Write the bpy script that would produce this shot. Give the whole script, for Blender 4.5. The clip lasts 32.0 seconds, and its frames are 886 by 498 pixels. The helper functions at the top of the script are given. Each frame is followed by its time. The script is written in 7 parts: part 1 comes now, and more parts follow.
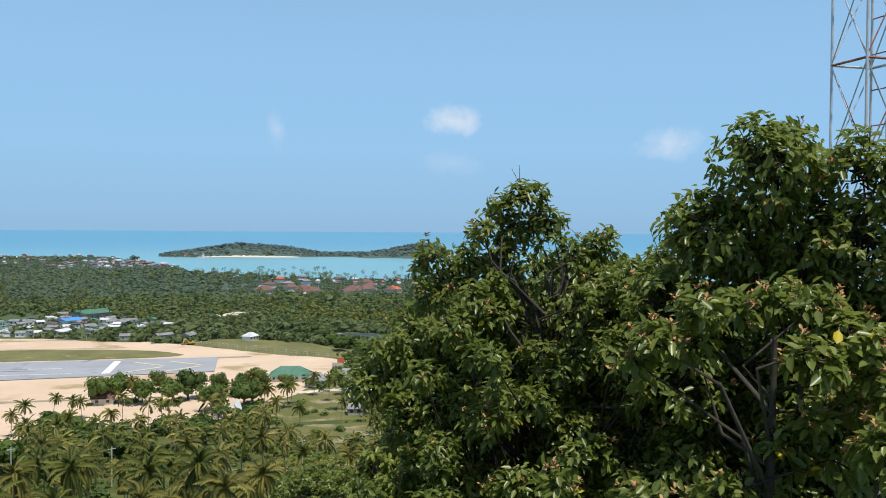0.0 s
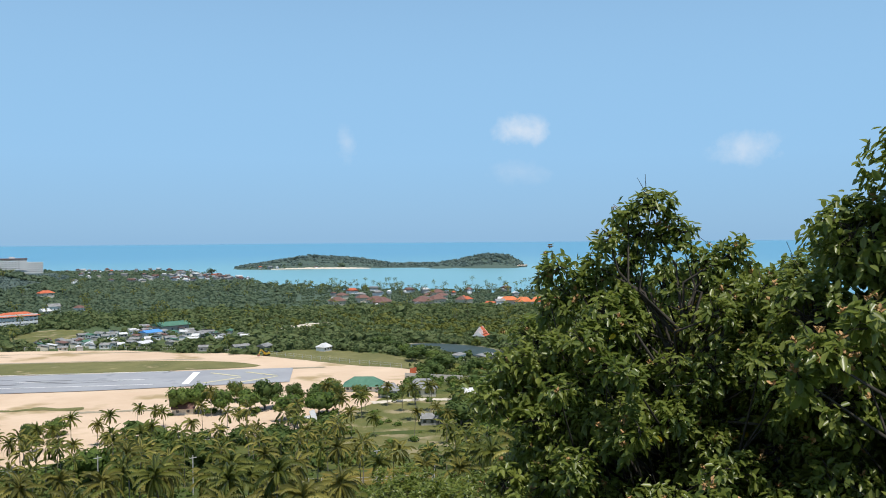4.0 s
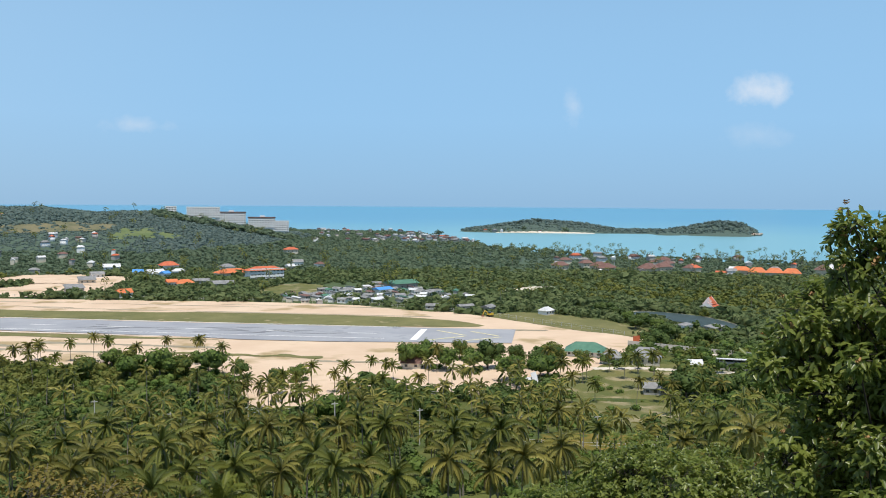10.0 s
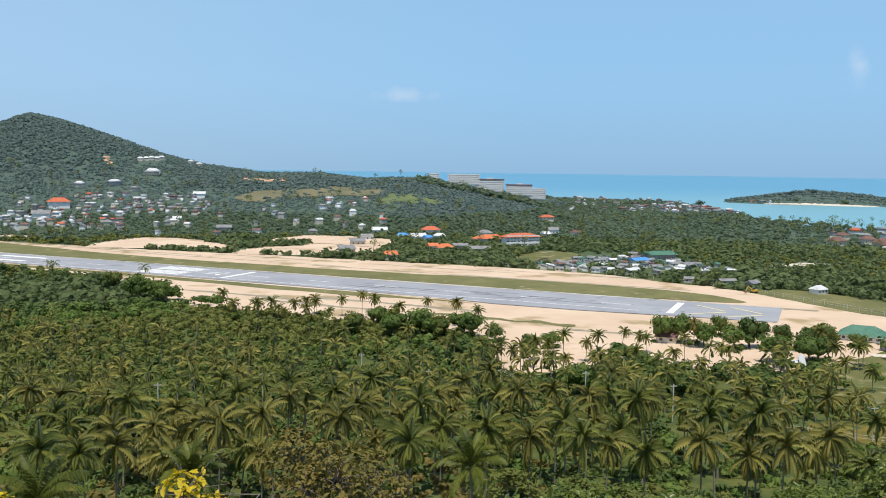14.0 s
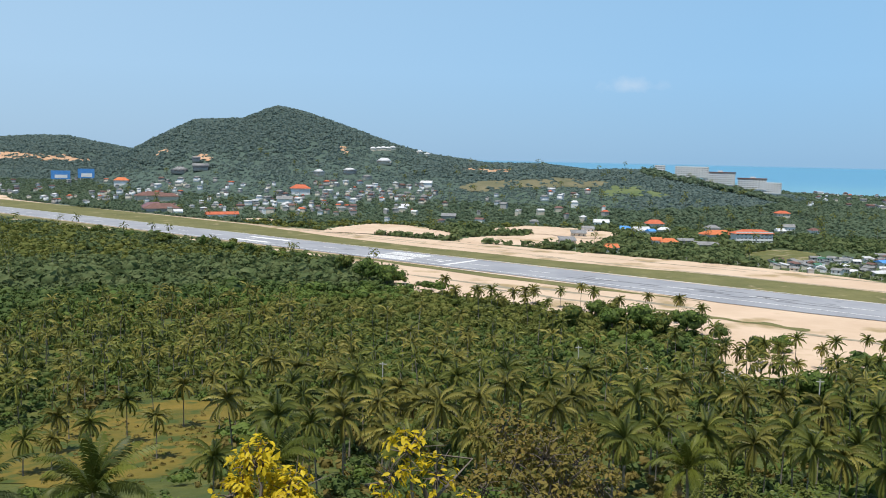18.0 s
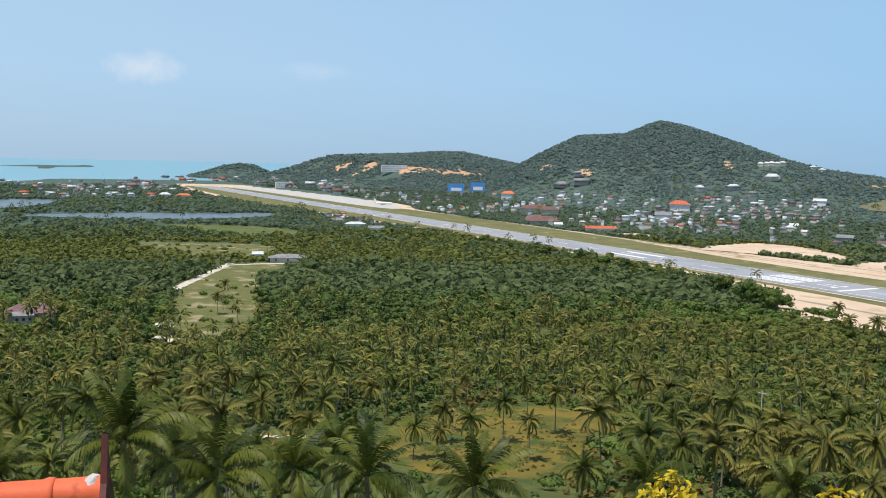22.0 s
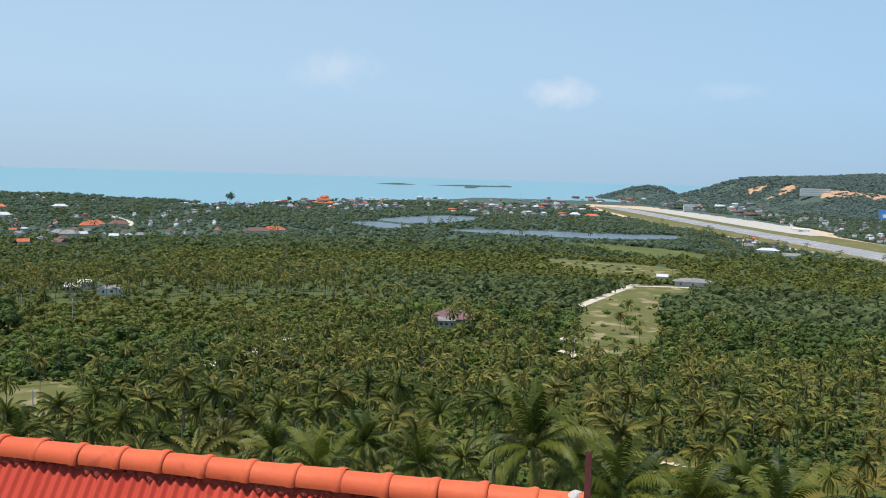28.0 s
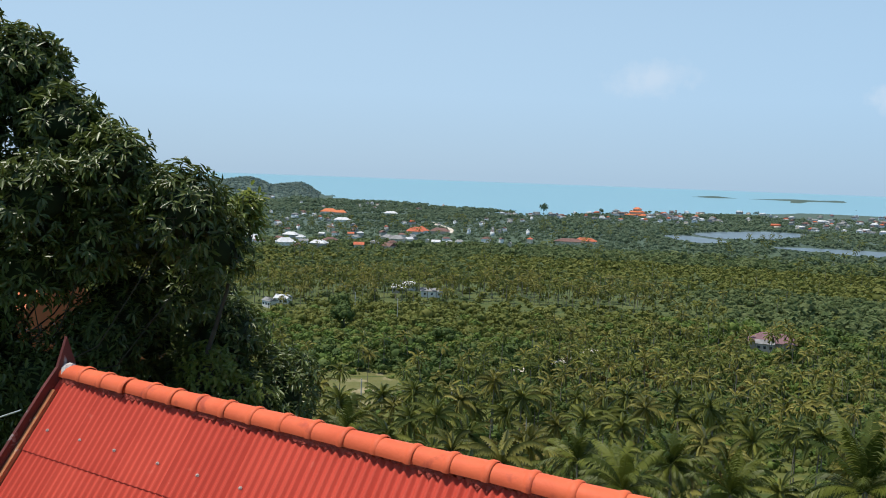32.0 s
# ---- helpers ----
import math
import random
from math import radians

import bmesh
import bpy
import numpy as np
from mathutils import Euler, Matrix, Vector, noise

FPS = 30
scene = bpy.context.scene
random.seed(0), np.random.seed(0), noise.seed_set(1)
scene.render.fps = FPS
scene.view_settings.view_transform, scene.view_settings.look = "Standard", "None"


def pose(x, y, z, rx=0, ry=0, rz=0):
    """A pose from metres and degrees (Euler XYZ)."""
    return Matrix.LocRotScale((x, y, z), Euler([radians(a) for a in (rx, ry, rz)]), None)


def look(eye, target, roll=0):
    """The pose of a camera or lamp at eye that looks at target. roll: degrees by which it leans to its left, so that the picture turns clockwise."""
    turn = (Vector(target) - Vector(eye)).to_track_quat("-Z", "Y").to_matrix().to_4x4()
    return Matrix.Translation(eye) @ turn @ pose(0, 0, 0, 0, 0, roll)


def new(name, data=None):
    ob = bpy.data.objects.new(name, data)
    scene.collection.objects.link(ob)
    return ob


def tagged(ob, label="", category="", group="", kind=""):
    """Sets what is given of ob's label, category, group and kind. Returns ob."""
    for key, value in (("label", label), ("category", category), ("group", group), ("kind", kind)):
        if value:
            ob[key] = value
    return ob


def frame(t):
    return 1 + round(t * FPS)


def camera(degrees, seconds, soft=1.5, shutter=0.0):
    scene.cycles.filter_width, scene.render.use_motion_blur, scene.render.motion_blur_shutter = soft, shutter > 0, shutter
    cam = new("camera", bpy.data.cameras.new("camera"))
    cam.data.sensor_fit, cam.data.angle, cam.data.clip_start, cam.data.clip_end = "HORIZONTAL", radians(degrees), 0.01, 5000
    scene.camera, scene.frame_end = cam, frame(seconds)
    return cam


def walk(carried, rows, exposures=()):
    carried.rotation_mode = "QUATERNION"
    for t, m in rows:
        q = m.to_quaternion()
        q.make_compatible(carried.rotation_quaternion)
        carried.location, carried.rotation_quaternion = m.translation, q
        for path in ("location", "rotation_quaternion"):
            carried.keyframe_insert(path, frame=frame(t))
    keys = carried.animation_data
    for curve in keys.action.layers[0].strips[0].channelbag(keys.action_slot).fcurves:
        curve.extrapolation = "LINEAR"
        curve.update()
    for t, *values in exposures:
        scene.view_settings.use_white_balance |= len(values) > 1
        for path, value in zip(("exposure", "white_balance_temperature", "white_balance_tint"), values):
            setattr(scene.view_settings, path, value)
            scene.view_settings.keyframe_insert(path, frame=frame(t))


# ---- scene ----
EYE = 77.5  # the viewpoint stands this high over the plain
cam = camera(53.68, 32.0, 1.0)
# seconds, turn to the left, tilt, lean (degrees), place
STEPS = [
    (0.0, -44.90, -1.38, 0.41, 0.000, -0.000, 77.500), (0.5, -48.67, -1.81, -0.34, 0.009, 0.128, 77.498), (1.0, -47.97, -1.90, -0.63, -0.033, 0.168, 77.505),
    (1.5, -45.19, -1.36, 0.16, -0.031, 0.177, 77.520), (2.0, -45.11, -1.03, 0.22, -0.046, 0.237, 77.515), (2.5, -45.47, -0.83, -0.24, -0.068, 0.344, 77.518),
    (3.0, -43.27, -1.03, -1.04, -0.138, 0.409, 77.519), (3.5, -40.64, -0.39, -0.66, -0.172, 0.407, 77.530), (5.5, -39.94, -2.45, 0.30, -0.802, 0.310, 77.458),
    (6.0, -38.03, -2.06, 0.86, -0.871, 0.275, 77.457), (6.5, -37.67, -2.02, 0.52, -0.897, 0.288, 77.459), (7.0, -37.91, -2.14, 0.21, -0.977, 0.272, 77.440),
    (7.5, -36.90, -1.73, -0.38, -1.051, 0.243, 77.433), (8.0, -33.41, -2.43, -0.49, -0.993, 0.310, 77.423), (8.5, -31.80, -2.75, -0.00, -0.878, 0.412, 77.422),
    (9.0, -30.24, -2.85, 0.17, -0.778, 0.517, 77.414), (9.5, -28.05, -3.12, 0.34, -0.612, 0.659, 77.416), (10.0, -25.78, -3.06, 0.39, -0.461, 0.804, 77.415),
    (10.5, -23.94, -3.02, 0.32, -0.207, 0.802, 77.442), (11.0, -22.65, -3.40, 0.32, -0.040, 0.845, 77.457), (11.5, -20.81, -3.69, 0.53, 0.080, 0.944, 77.468),
    (12.0, -18.67, -4.31, 0.88, 0.114, 1.008, 77.478), (12.5, -16.66, -4.90, 0.69, 0.080, 1.015, 77.490), (13.0, -14.64, -5.20, 0.78, -0.002, 1.127, 77.500),
    (13.5, -11.98, -5.27, 0.69, -0.100, 1.257, 77.497), (14.0, -9.16, -5.31, 0.76, -0.161, 1.294, 77.500), (14.5, -7.44, -5.33, 0.84, -0.193, 1.240, 77.502),
    (16.5, -0.53, -5.86, 1.79, -0.012, 0.808, 77.519), (17.0, 0.98, -6.20, 1.46, -0.063, 0.819, 77.519), (17.5, 2.54, -6.29, 1.10, -0.116, 0.847, 77.514),
    (18.0, 5.24, -6.13, 1.20, -0.128, 0.904, 77.502), (18.5, 7.00, -6.34, 1.67, -0.116, 0.869, 77.516), (19.0, 8.62, -6.83, 1.82, -0.160, 0.925, 77.506),
    (19.5, 10.23, -6.95, 1.23, -0.274, 1.004, 77.491), (20.0, 13.86, -6.80, 0.30, -0.387, 1.033, 77.482), (20.5, 16.66, -6.91, 1.10, -0.452, 1.019, 77.494),
    (21.0, 22.01, -6.66, 1.41, -0.495, 0.966, 77.530), (21.5, 27.65, -6.15, 1.39, -0.522, 0.989, 77.532), (22.0, 29.61, -5.67, 1.25, -0.483, 0.966, 77.563),
    (22.5, 30.56, -6.04, 1.66, -0.509, 1.002, 77.550), (23.0, 31.61, -6.51, 1.33, -0.572, 1.029, 77.535), (23.5, 32.42, -6.81, 1.23, -0.675, 1.045, 77.516),
    (24.0, 33.79, -6.85, 1.18, -0.784, 1.074, 77.485), (24.5, 34.73, -6.56, 1.19, -0.854, 1.066, 77.481), (25.0, 36.61, -6.39, 1.05, -0.912, 1.056, 77.468),
    (25.5, 40.49, -6.36, 1.24, -0.968, 1.090, 77.454), (26.0, 44.81, -5.90, 1.13, -1.034, 1.147, 77.434), (26.5, 48.06, -5.77, 1.57, -1.078, 1.167, 77.424),
    (28.5, 58.49, -4.63, 1.30, -1.083, 0.799, 77.517), (29.0, 61.33, -4.51, 1.15, -1.112, 0.793, 77.522), (29.5, 63.81, -4.48, 1.45, -1.126, 0.788, 77.518),
    (30.0, 68.44, -4.33, 0.88, -1.199, 0.780, 77.499), (30.5, 75.08, -3.94, 0.20, -1.220, 0.758, 77.502), (31.0, 78.13, -4.54, 1.55, -1.270, 0.765, 77.496),
    (31.5, 78.30, -4.69, 1.94, -1.285, 0.769, 77.487), (32.0, 75.95, -4.79, 2.07, -1.302, 0.802, 77.505),
]
walk(cam, [(t, pose(x, y, z, 90 + tilt, 0, turn) @ pose(0, 0, 0, 0, 0, lean)) for t, turn, tilt, lean, x, y, z in STEPS])

# ---- light ----
SUN_TURN, SUN_HIGH = 167.0, 72.0  # degrees to the left of +y, degrees over the horizon


def toward(turn, high, d=1.0):
    """A vector by its turn to the left of +y and its height, in degrees."""
    a, e = radians(turn), radians(high)
    return Vector((-math.sin(a) * math.cos(e), math.cos(a) * math.cos(e), math.sin(e))) * d


sun_data = bpy.data.lights.new("sun", "SUN")
sun_data.energy, sun_data.angle, sun_data.color = 4.4, radians(0.6), (1.0, 0.95, 0.87)
sun = new("sun", sun_data)
sun.matrix_world = look(toward(SUN_TURN, SUN_HIGH, 300), (0, 0, 0))

world = bpy.data.worlds.new("sky")
scene.world = world
world.use_nodes = True
wn, wl = world.node_tree.nodes, world.node_tree.links
wn.clear()
sky = wn.new("ShaderNodeTexSky")
sky.sky_type, sky.sun_disc = "NISHITA", False
sky.sun_elevation, sky.sun_rotation = radians(SUN_HIGH), radians(-SUN_TURN)
sky.altitude, sky.air_density, sky.dust_density, sky.ozone_density = 80, 1.0, 0.4, 1.5
coords = wn.new("ShaderNodeTexCoord")
warp = wn.new("ShaderNodeTexNoise")
warp.inputs["Scale"].default_value, warp.inputs["Detail"].default_value, warp.inputs["Roughness"].default_value = 34, 7, 0.62
wl.new(coords.outputs["Generated"], warp.inputs["Vector"])
fine = wn.new("ShaderNodeMapRange")
fine.inputs["From Min"].default_value, fine.inputs["From Max"].default_value = 0.30, 0.72
wl.new(warp.outputs["Fac"], fine.inputs["Value"])


def wmath(op, a, b=None, clamp=False):
    n = wn.new("ShaderNodeMath")
    n.operation, n.use_clamp = op, clamp
    for i, v in enumerate((a, b)):
        if v is None:
            continue
        if isinstance(v, (int, float)):
            n.inputs[i].default_value = v
        else:
            wl.new(v, n.inputs[i])
    return n.outputs[0]


# small fair-weather clouds: turn, height, half-width, half-height in degrees, thickness
CLOUDS = [(-34.1, 6.1, 1.0, 1.6, 0.35), (-45.5, 6.9, 2.6, 1.4, 0.75), (-59.5, 5.4, 3.0, 1.5, 0.5), (-6.5, 4.6, 3.4, 0.8, 0.32),
          (48.5, 5.3, 3.0, 1.5, 0.55), (63.0, 6.5, 4.2, 1.8, 0.35), (38.2, 5.6, 3.0, 0.8, 0.2), (-45.5, 4.2, 2.8, 1.2, 0.18)]
total = None
for turn, high, wide, tall, thick in CLOUDS:
    shift = wn.new("ShaderNodeMapping")
    shift.vector_type = "TEXTURE"
    c = toward(turn, high)
    shift.inputs["Location"].default_value = c
    shift.inputs["Rotation"].default_value = (0, 0, radians(turn))
    shift.inputs["Scale"].default_value = (radians(wide), 1.0, radians(tall))
    wl.new(coords.outputs["Generated"], shift.inputs["Vector"])
    far_off = wn.new("ShaderNodeVectorMath")
    far_off.operation = "LENGTH"
    wl.new(shift.outputs[0], far_off.inputs[0])
    body = wmath("SUBTRACT", 1.0, far_off.outputs["Value"], True)
    ragged = wmath("ADD", wmath("MULTIPLY", body, 1.25), wmath("MULTIPLY", wmath("SUBTRACT", fine.outputs[0], 0.78), 0.9), True)
    ragged = wmath("MULTIPLY", ragged, wmath("MULTIPLY", body, 3.0, True))
    body = wmath("MULTIPLY", ragged, thick * 0.95, True)
    total = body if total is None else wmath("MAXIMUM", total, body)
# humid air: the low sky fades into one milky blue, whiter on the sun's side
axes = wn.new("ShaderNodeSeparateXYZ")
wl.new(coords.outputs["Generated"], axes.inputs[0])
side = wn.new("ShaderNodeMapRange")
side.inputs["From Min"].default_value, side.inputs["From Max"].default_value = 0.25, -1.0
wl.new(axes.outputs["X"], side.inputs["Value"])
haze = wn.new("ShaderNodeMix")
haze.data_type = "RGBA"
haze.inputs["A"].default_value, haze.inputs["B"].default_value = (2.50, 4.66, 7.15, 1), (3.85, 5.48, 7.2, 1)
wl.new(side.outputs[0], haze.inputs["Factor"])
low = wn.new("ShaderNodeMapRange")
low.interpolation_type = "SMOOTHSTEP"
low.inputs["From Min"].default_value, low.inputs["From Max"].default_value, low.inputs["To Min"].default_value, low.inputs["To Max"].default_value = 0.10, 0.62, 0.92, 0.0
wl.new(axes.outputs["Z"], low.inputs["Value"])
misty = wn.new("ShaderNodeMix")
misty.data_type = "RGBA"
dim = wn.new("ShaderNodeMapRange")  # the lowest air takes on the sea's blue
dim.inputs["From Min"].default_value, dim.inputs["From Max"].default_value, dim.inputs["To Min"].default_value = 0.0, 0.09, 0.87
wl.new(axes.outputs["Z"], dim.inputs["Value"])
lowest = wn.new("ShaderNodeVectorMath")
lowest.operation = "SCALE"
wl.new(haze.outputs["Result"], lowest.inputs[0]), wl.new(dim.outputs[0], lowest.inputs["Scale"])
wl.new(low.outputs[0], misty.inputs["Factor"])
wl.new(sky.outputs[0], misty.inputs["A"]), wl.new(lowest.outputs["Vector"], misty.inputs["B"])
whiten = wn.new("ShaderNodeMix")
whiten.data_type = "RGBA"
wl.new(total, whiten.inputs["Factor"])
wl.new(misty.outputs["Result"], whiten.inputs["A"])
whiten.inputs["B"].default_value = (6.6, 7.0, 7.6, 1)
back = wn.new("ShaderNodeBackground")
back.inputs["Strength"].default_value = 0.12
wl.new(whiten.outputs["Result"], back.inputs["Color"])
out = wn.new("ShaderNodeOutputWorld")
wl.new(back.outputs[0], out.inputs["Surface"])

# ---- materials ----


def material(name, dark, light, scale=0.5, rough=0.8, bump=0.0, bump_scale=None, random_by="", metal=0.0, spec=0.3, thin=0.0, spread=(0.3, 0.7), detail=6, fleck=None, chance=0.5):
    """A surface that wanders between two colours at two scales, in metres, with its own relief. fleck: a third colour in spots; chance: how much each piece differs from the next."""
    m = bpy.data.materials.new(name)
    m.use_nodes = True
    nodes, links = m.node_tree.nodes, m.node_tree.links
    b = nodes["Principled BSDF"]
    b.inputs["Roughness"].default_value, b.inputs["Metallic"].default_value, b.inputs["Specular IOR Level"].default_value = rough, metal, spec
    place = nodes.new("ShaderNodeNewGeometry")
    coarse = nodes.new("ShaderNodeTexNoise")
    coarse.inputs["Scale"].default_value, coarse.inputs["Detail"].default_value, coarse.inputs["Roughness"].default_value = scale, detail, 0.65
    links.new(place.outputs["Position"], coarse.inputs["Vector"])
    fac = coarse.outputs["Fac"]
    ramp = nodes.new("ShaderNodeMapRange")
    ramp.inputs["From Min"].default_value, ramp.inputs["From Max"].default_value = spread
    links.new(fac, ramp.inputs["Value"])
    fac = ramp.outputs[0]
    if random_by:
        source = place.outputs["Random Per Island"] if random_by == "island" else nodes.new("ShaderNodeObjectInfo").outputs["Random"]
        scaled = nodes.new("ShaderNodeMix")
        scaled.inputs[0].default_value = chance
        links.new(fac, scaled.inputs[2]), links.new(source, scaled.inputs[3])
        fac = scaled.outputs[0]
    mix = nodes.new("ShaderNodeMix")
    mix.data_type = "RGBA"
    mix.inputs["A"].default_value, mix.inputs["B"].default_value = (*dark, 1), (*light, 1)
    links.new(fac, mix.inputs["Factor"])
    colour = mix.outputs["Result"]
    if fleck:
        spots = nodes.new("ShaderNodeTexNoise")
        spots.inputs["Scale"].default_value, spots.inputs["Detail"].default_value = fleck[1], 4
        links.new(place.outputs["Position"], spots.inputs["Vector"])
        sharp = nodes.new("ShaderNodeMapRange")
        sharp.inputs["From Min"].default_value, sharp.inputs["From Max"].default_value = fleck[2], fleck[2] + 0.1
        links.new(spots.outputs["Fac"], sharp.inputs["Value"])
        over = nodes.new("ShaderNodeMix")
        over.data_type = "RGBA"
        over.inputs["B"].default_value = (*fleck[0], 1)
        links.new(colour, over.inputs["A"]), links.new(sharp.outputs[0], over.inputs["Factor"])
        colour = over.outputs["Result"]
    links.new(colour, b.inputs["Base Color"])
    if bump:
        grain = nodes.new("ShaderNodeTexNoise")
        grain.inputs["Scale"].default_value, grain.inputs["Detail"].default_value = bump_scale or scale * 6, 4
        links.new(place.outputs["Position"], grain.inputs["Vector"])
        raised = nodes.new("ShaderNodeBump")
        raised.inputs["Strength"].default_value = 1.0
        raised.inputs["Distance"].default_value = bump
        links.new(grain.outputs["Fac"], raised.inputs["Height"])
        links.new(raised.outputs[0], b.inputs["Normal"])
    if thin:
        lit = nodes.new("ShaderNodeBsdfTranslucent")
        links.new(colour, lit.inputs["Color"])
        both = nodes.new("ShaderNodeMixShader")
        both.inputs[0].default_value = thin
        links.new(b.outputs[0], both.inputs[1]), links.new(lit.outputs[0], both.inputs[2])
        links.new(both.outputs[0], nodes["Material Output"].inputs["Surface"])
    return m



def ground_material():
    """Olive grass and scrub on the plain and near slope; leaf-covered woodland floor further out, beyond the fields;
    distance haze mixed into the hills' colour.
    """
    m = material("undergrowth", (0.046, 0.070, 0.014), (0.140, 0.145, 0.034), 0.05, 0.95, 0.6, 0.5, detail=9, fleck=((0.060, 0.085, 0.020), 0.11, 0.50))
    nodes, links = m.node_tree.nodes, m.node_tree.links
    b = nodes["Principled BSDF"]
    place = nodes.new("ShaderNodeNewGeometry")
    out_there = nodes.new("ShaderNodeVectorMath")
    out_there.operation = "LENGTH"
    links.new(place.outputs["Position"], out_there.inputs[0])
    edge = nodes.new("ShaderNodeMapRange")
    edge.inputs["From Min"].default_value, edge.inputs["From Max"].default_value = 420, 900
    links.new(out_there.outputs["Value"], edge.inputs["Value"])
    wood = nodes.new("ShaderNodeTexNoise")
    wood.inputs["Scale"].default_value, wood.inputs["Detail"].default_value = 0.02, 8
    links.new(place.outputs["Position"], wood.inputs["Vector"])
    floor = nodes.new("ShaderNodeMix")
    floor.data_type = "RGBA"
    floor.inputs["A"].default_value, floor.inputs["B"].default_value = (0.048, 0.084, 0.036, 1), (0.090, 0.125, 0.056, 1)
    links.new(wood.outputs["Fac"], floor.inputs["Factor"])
    slope = nodes.new("ShaderNodeMix")  # wooded hills and islands: leaf litter and shrub, distance haze mixed into the colour
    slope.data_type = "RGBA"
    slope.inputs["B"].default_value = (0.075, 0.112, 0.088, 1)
    haze_edge = nodes.new("ShaderNodeMapRange")
    haze_edge.inputs["From Min"].default_value, haze_edge.inputs["From Max"].default_value = 900, 1350
    links.new(out_there.outputs["Value"], haze_edge.inputs["Value"])
    links.new(haze_edge.outputs[0], slope.inputs["Factor"]), links.new(floor.outputs["Result"], slope.inputs["A"])
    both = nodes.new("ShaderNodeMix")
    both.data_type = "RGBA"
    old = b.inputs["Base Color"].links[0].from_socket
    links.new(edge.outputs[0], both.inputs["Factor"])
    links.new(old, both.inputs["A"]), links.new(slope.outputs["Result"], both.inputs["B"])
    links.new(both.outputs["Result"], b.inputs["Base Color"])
    return m


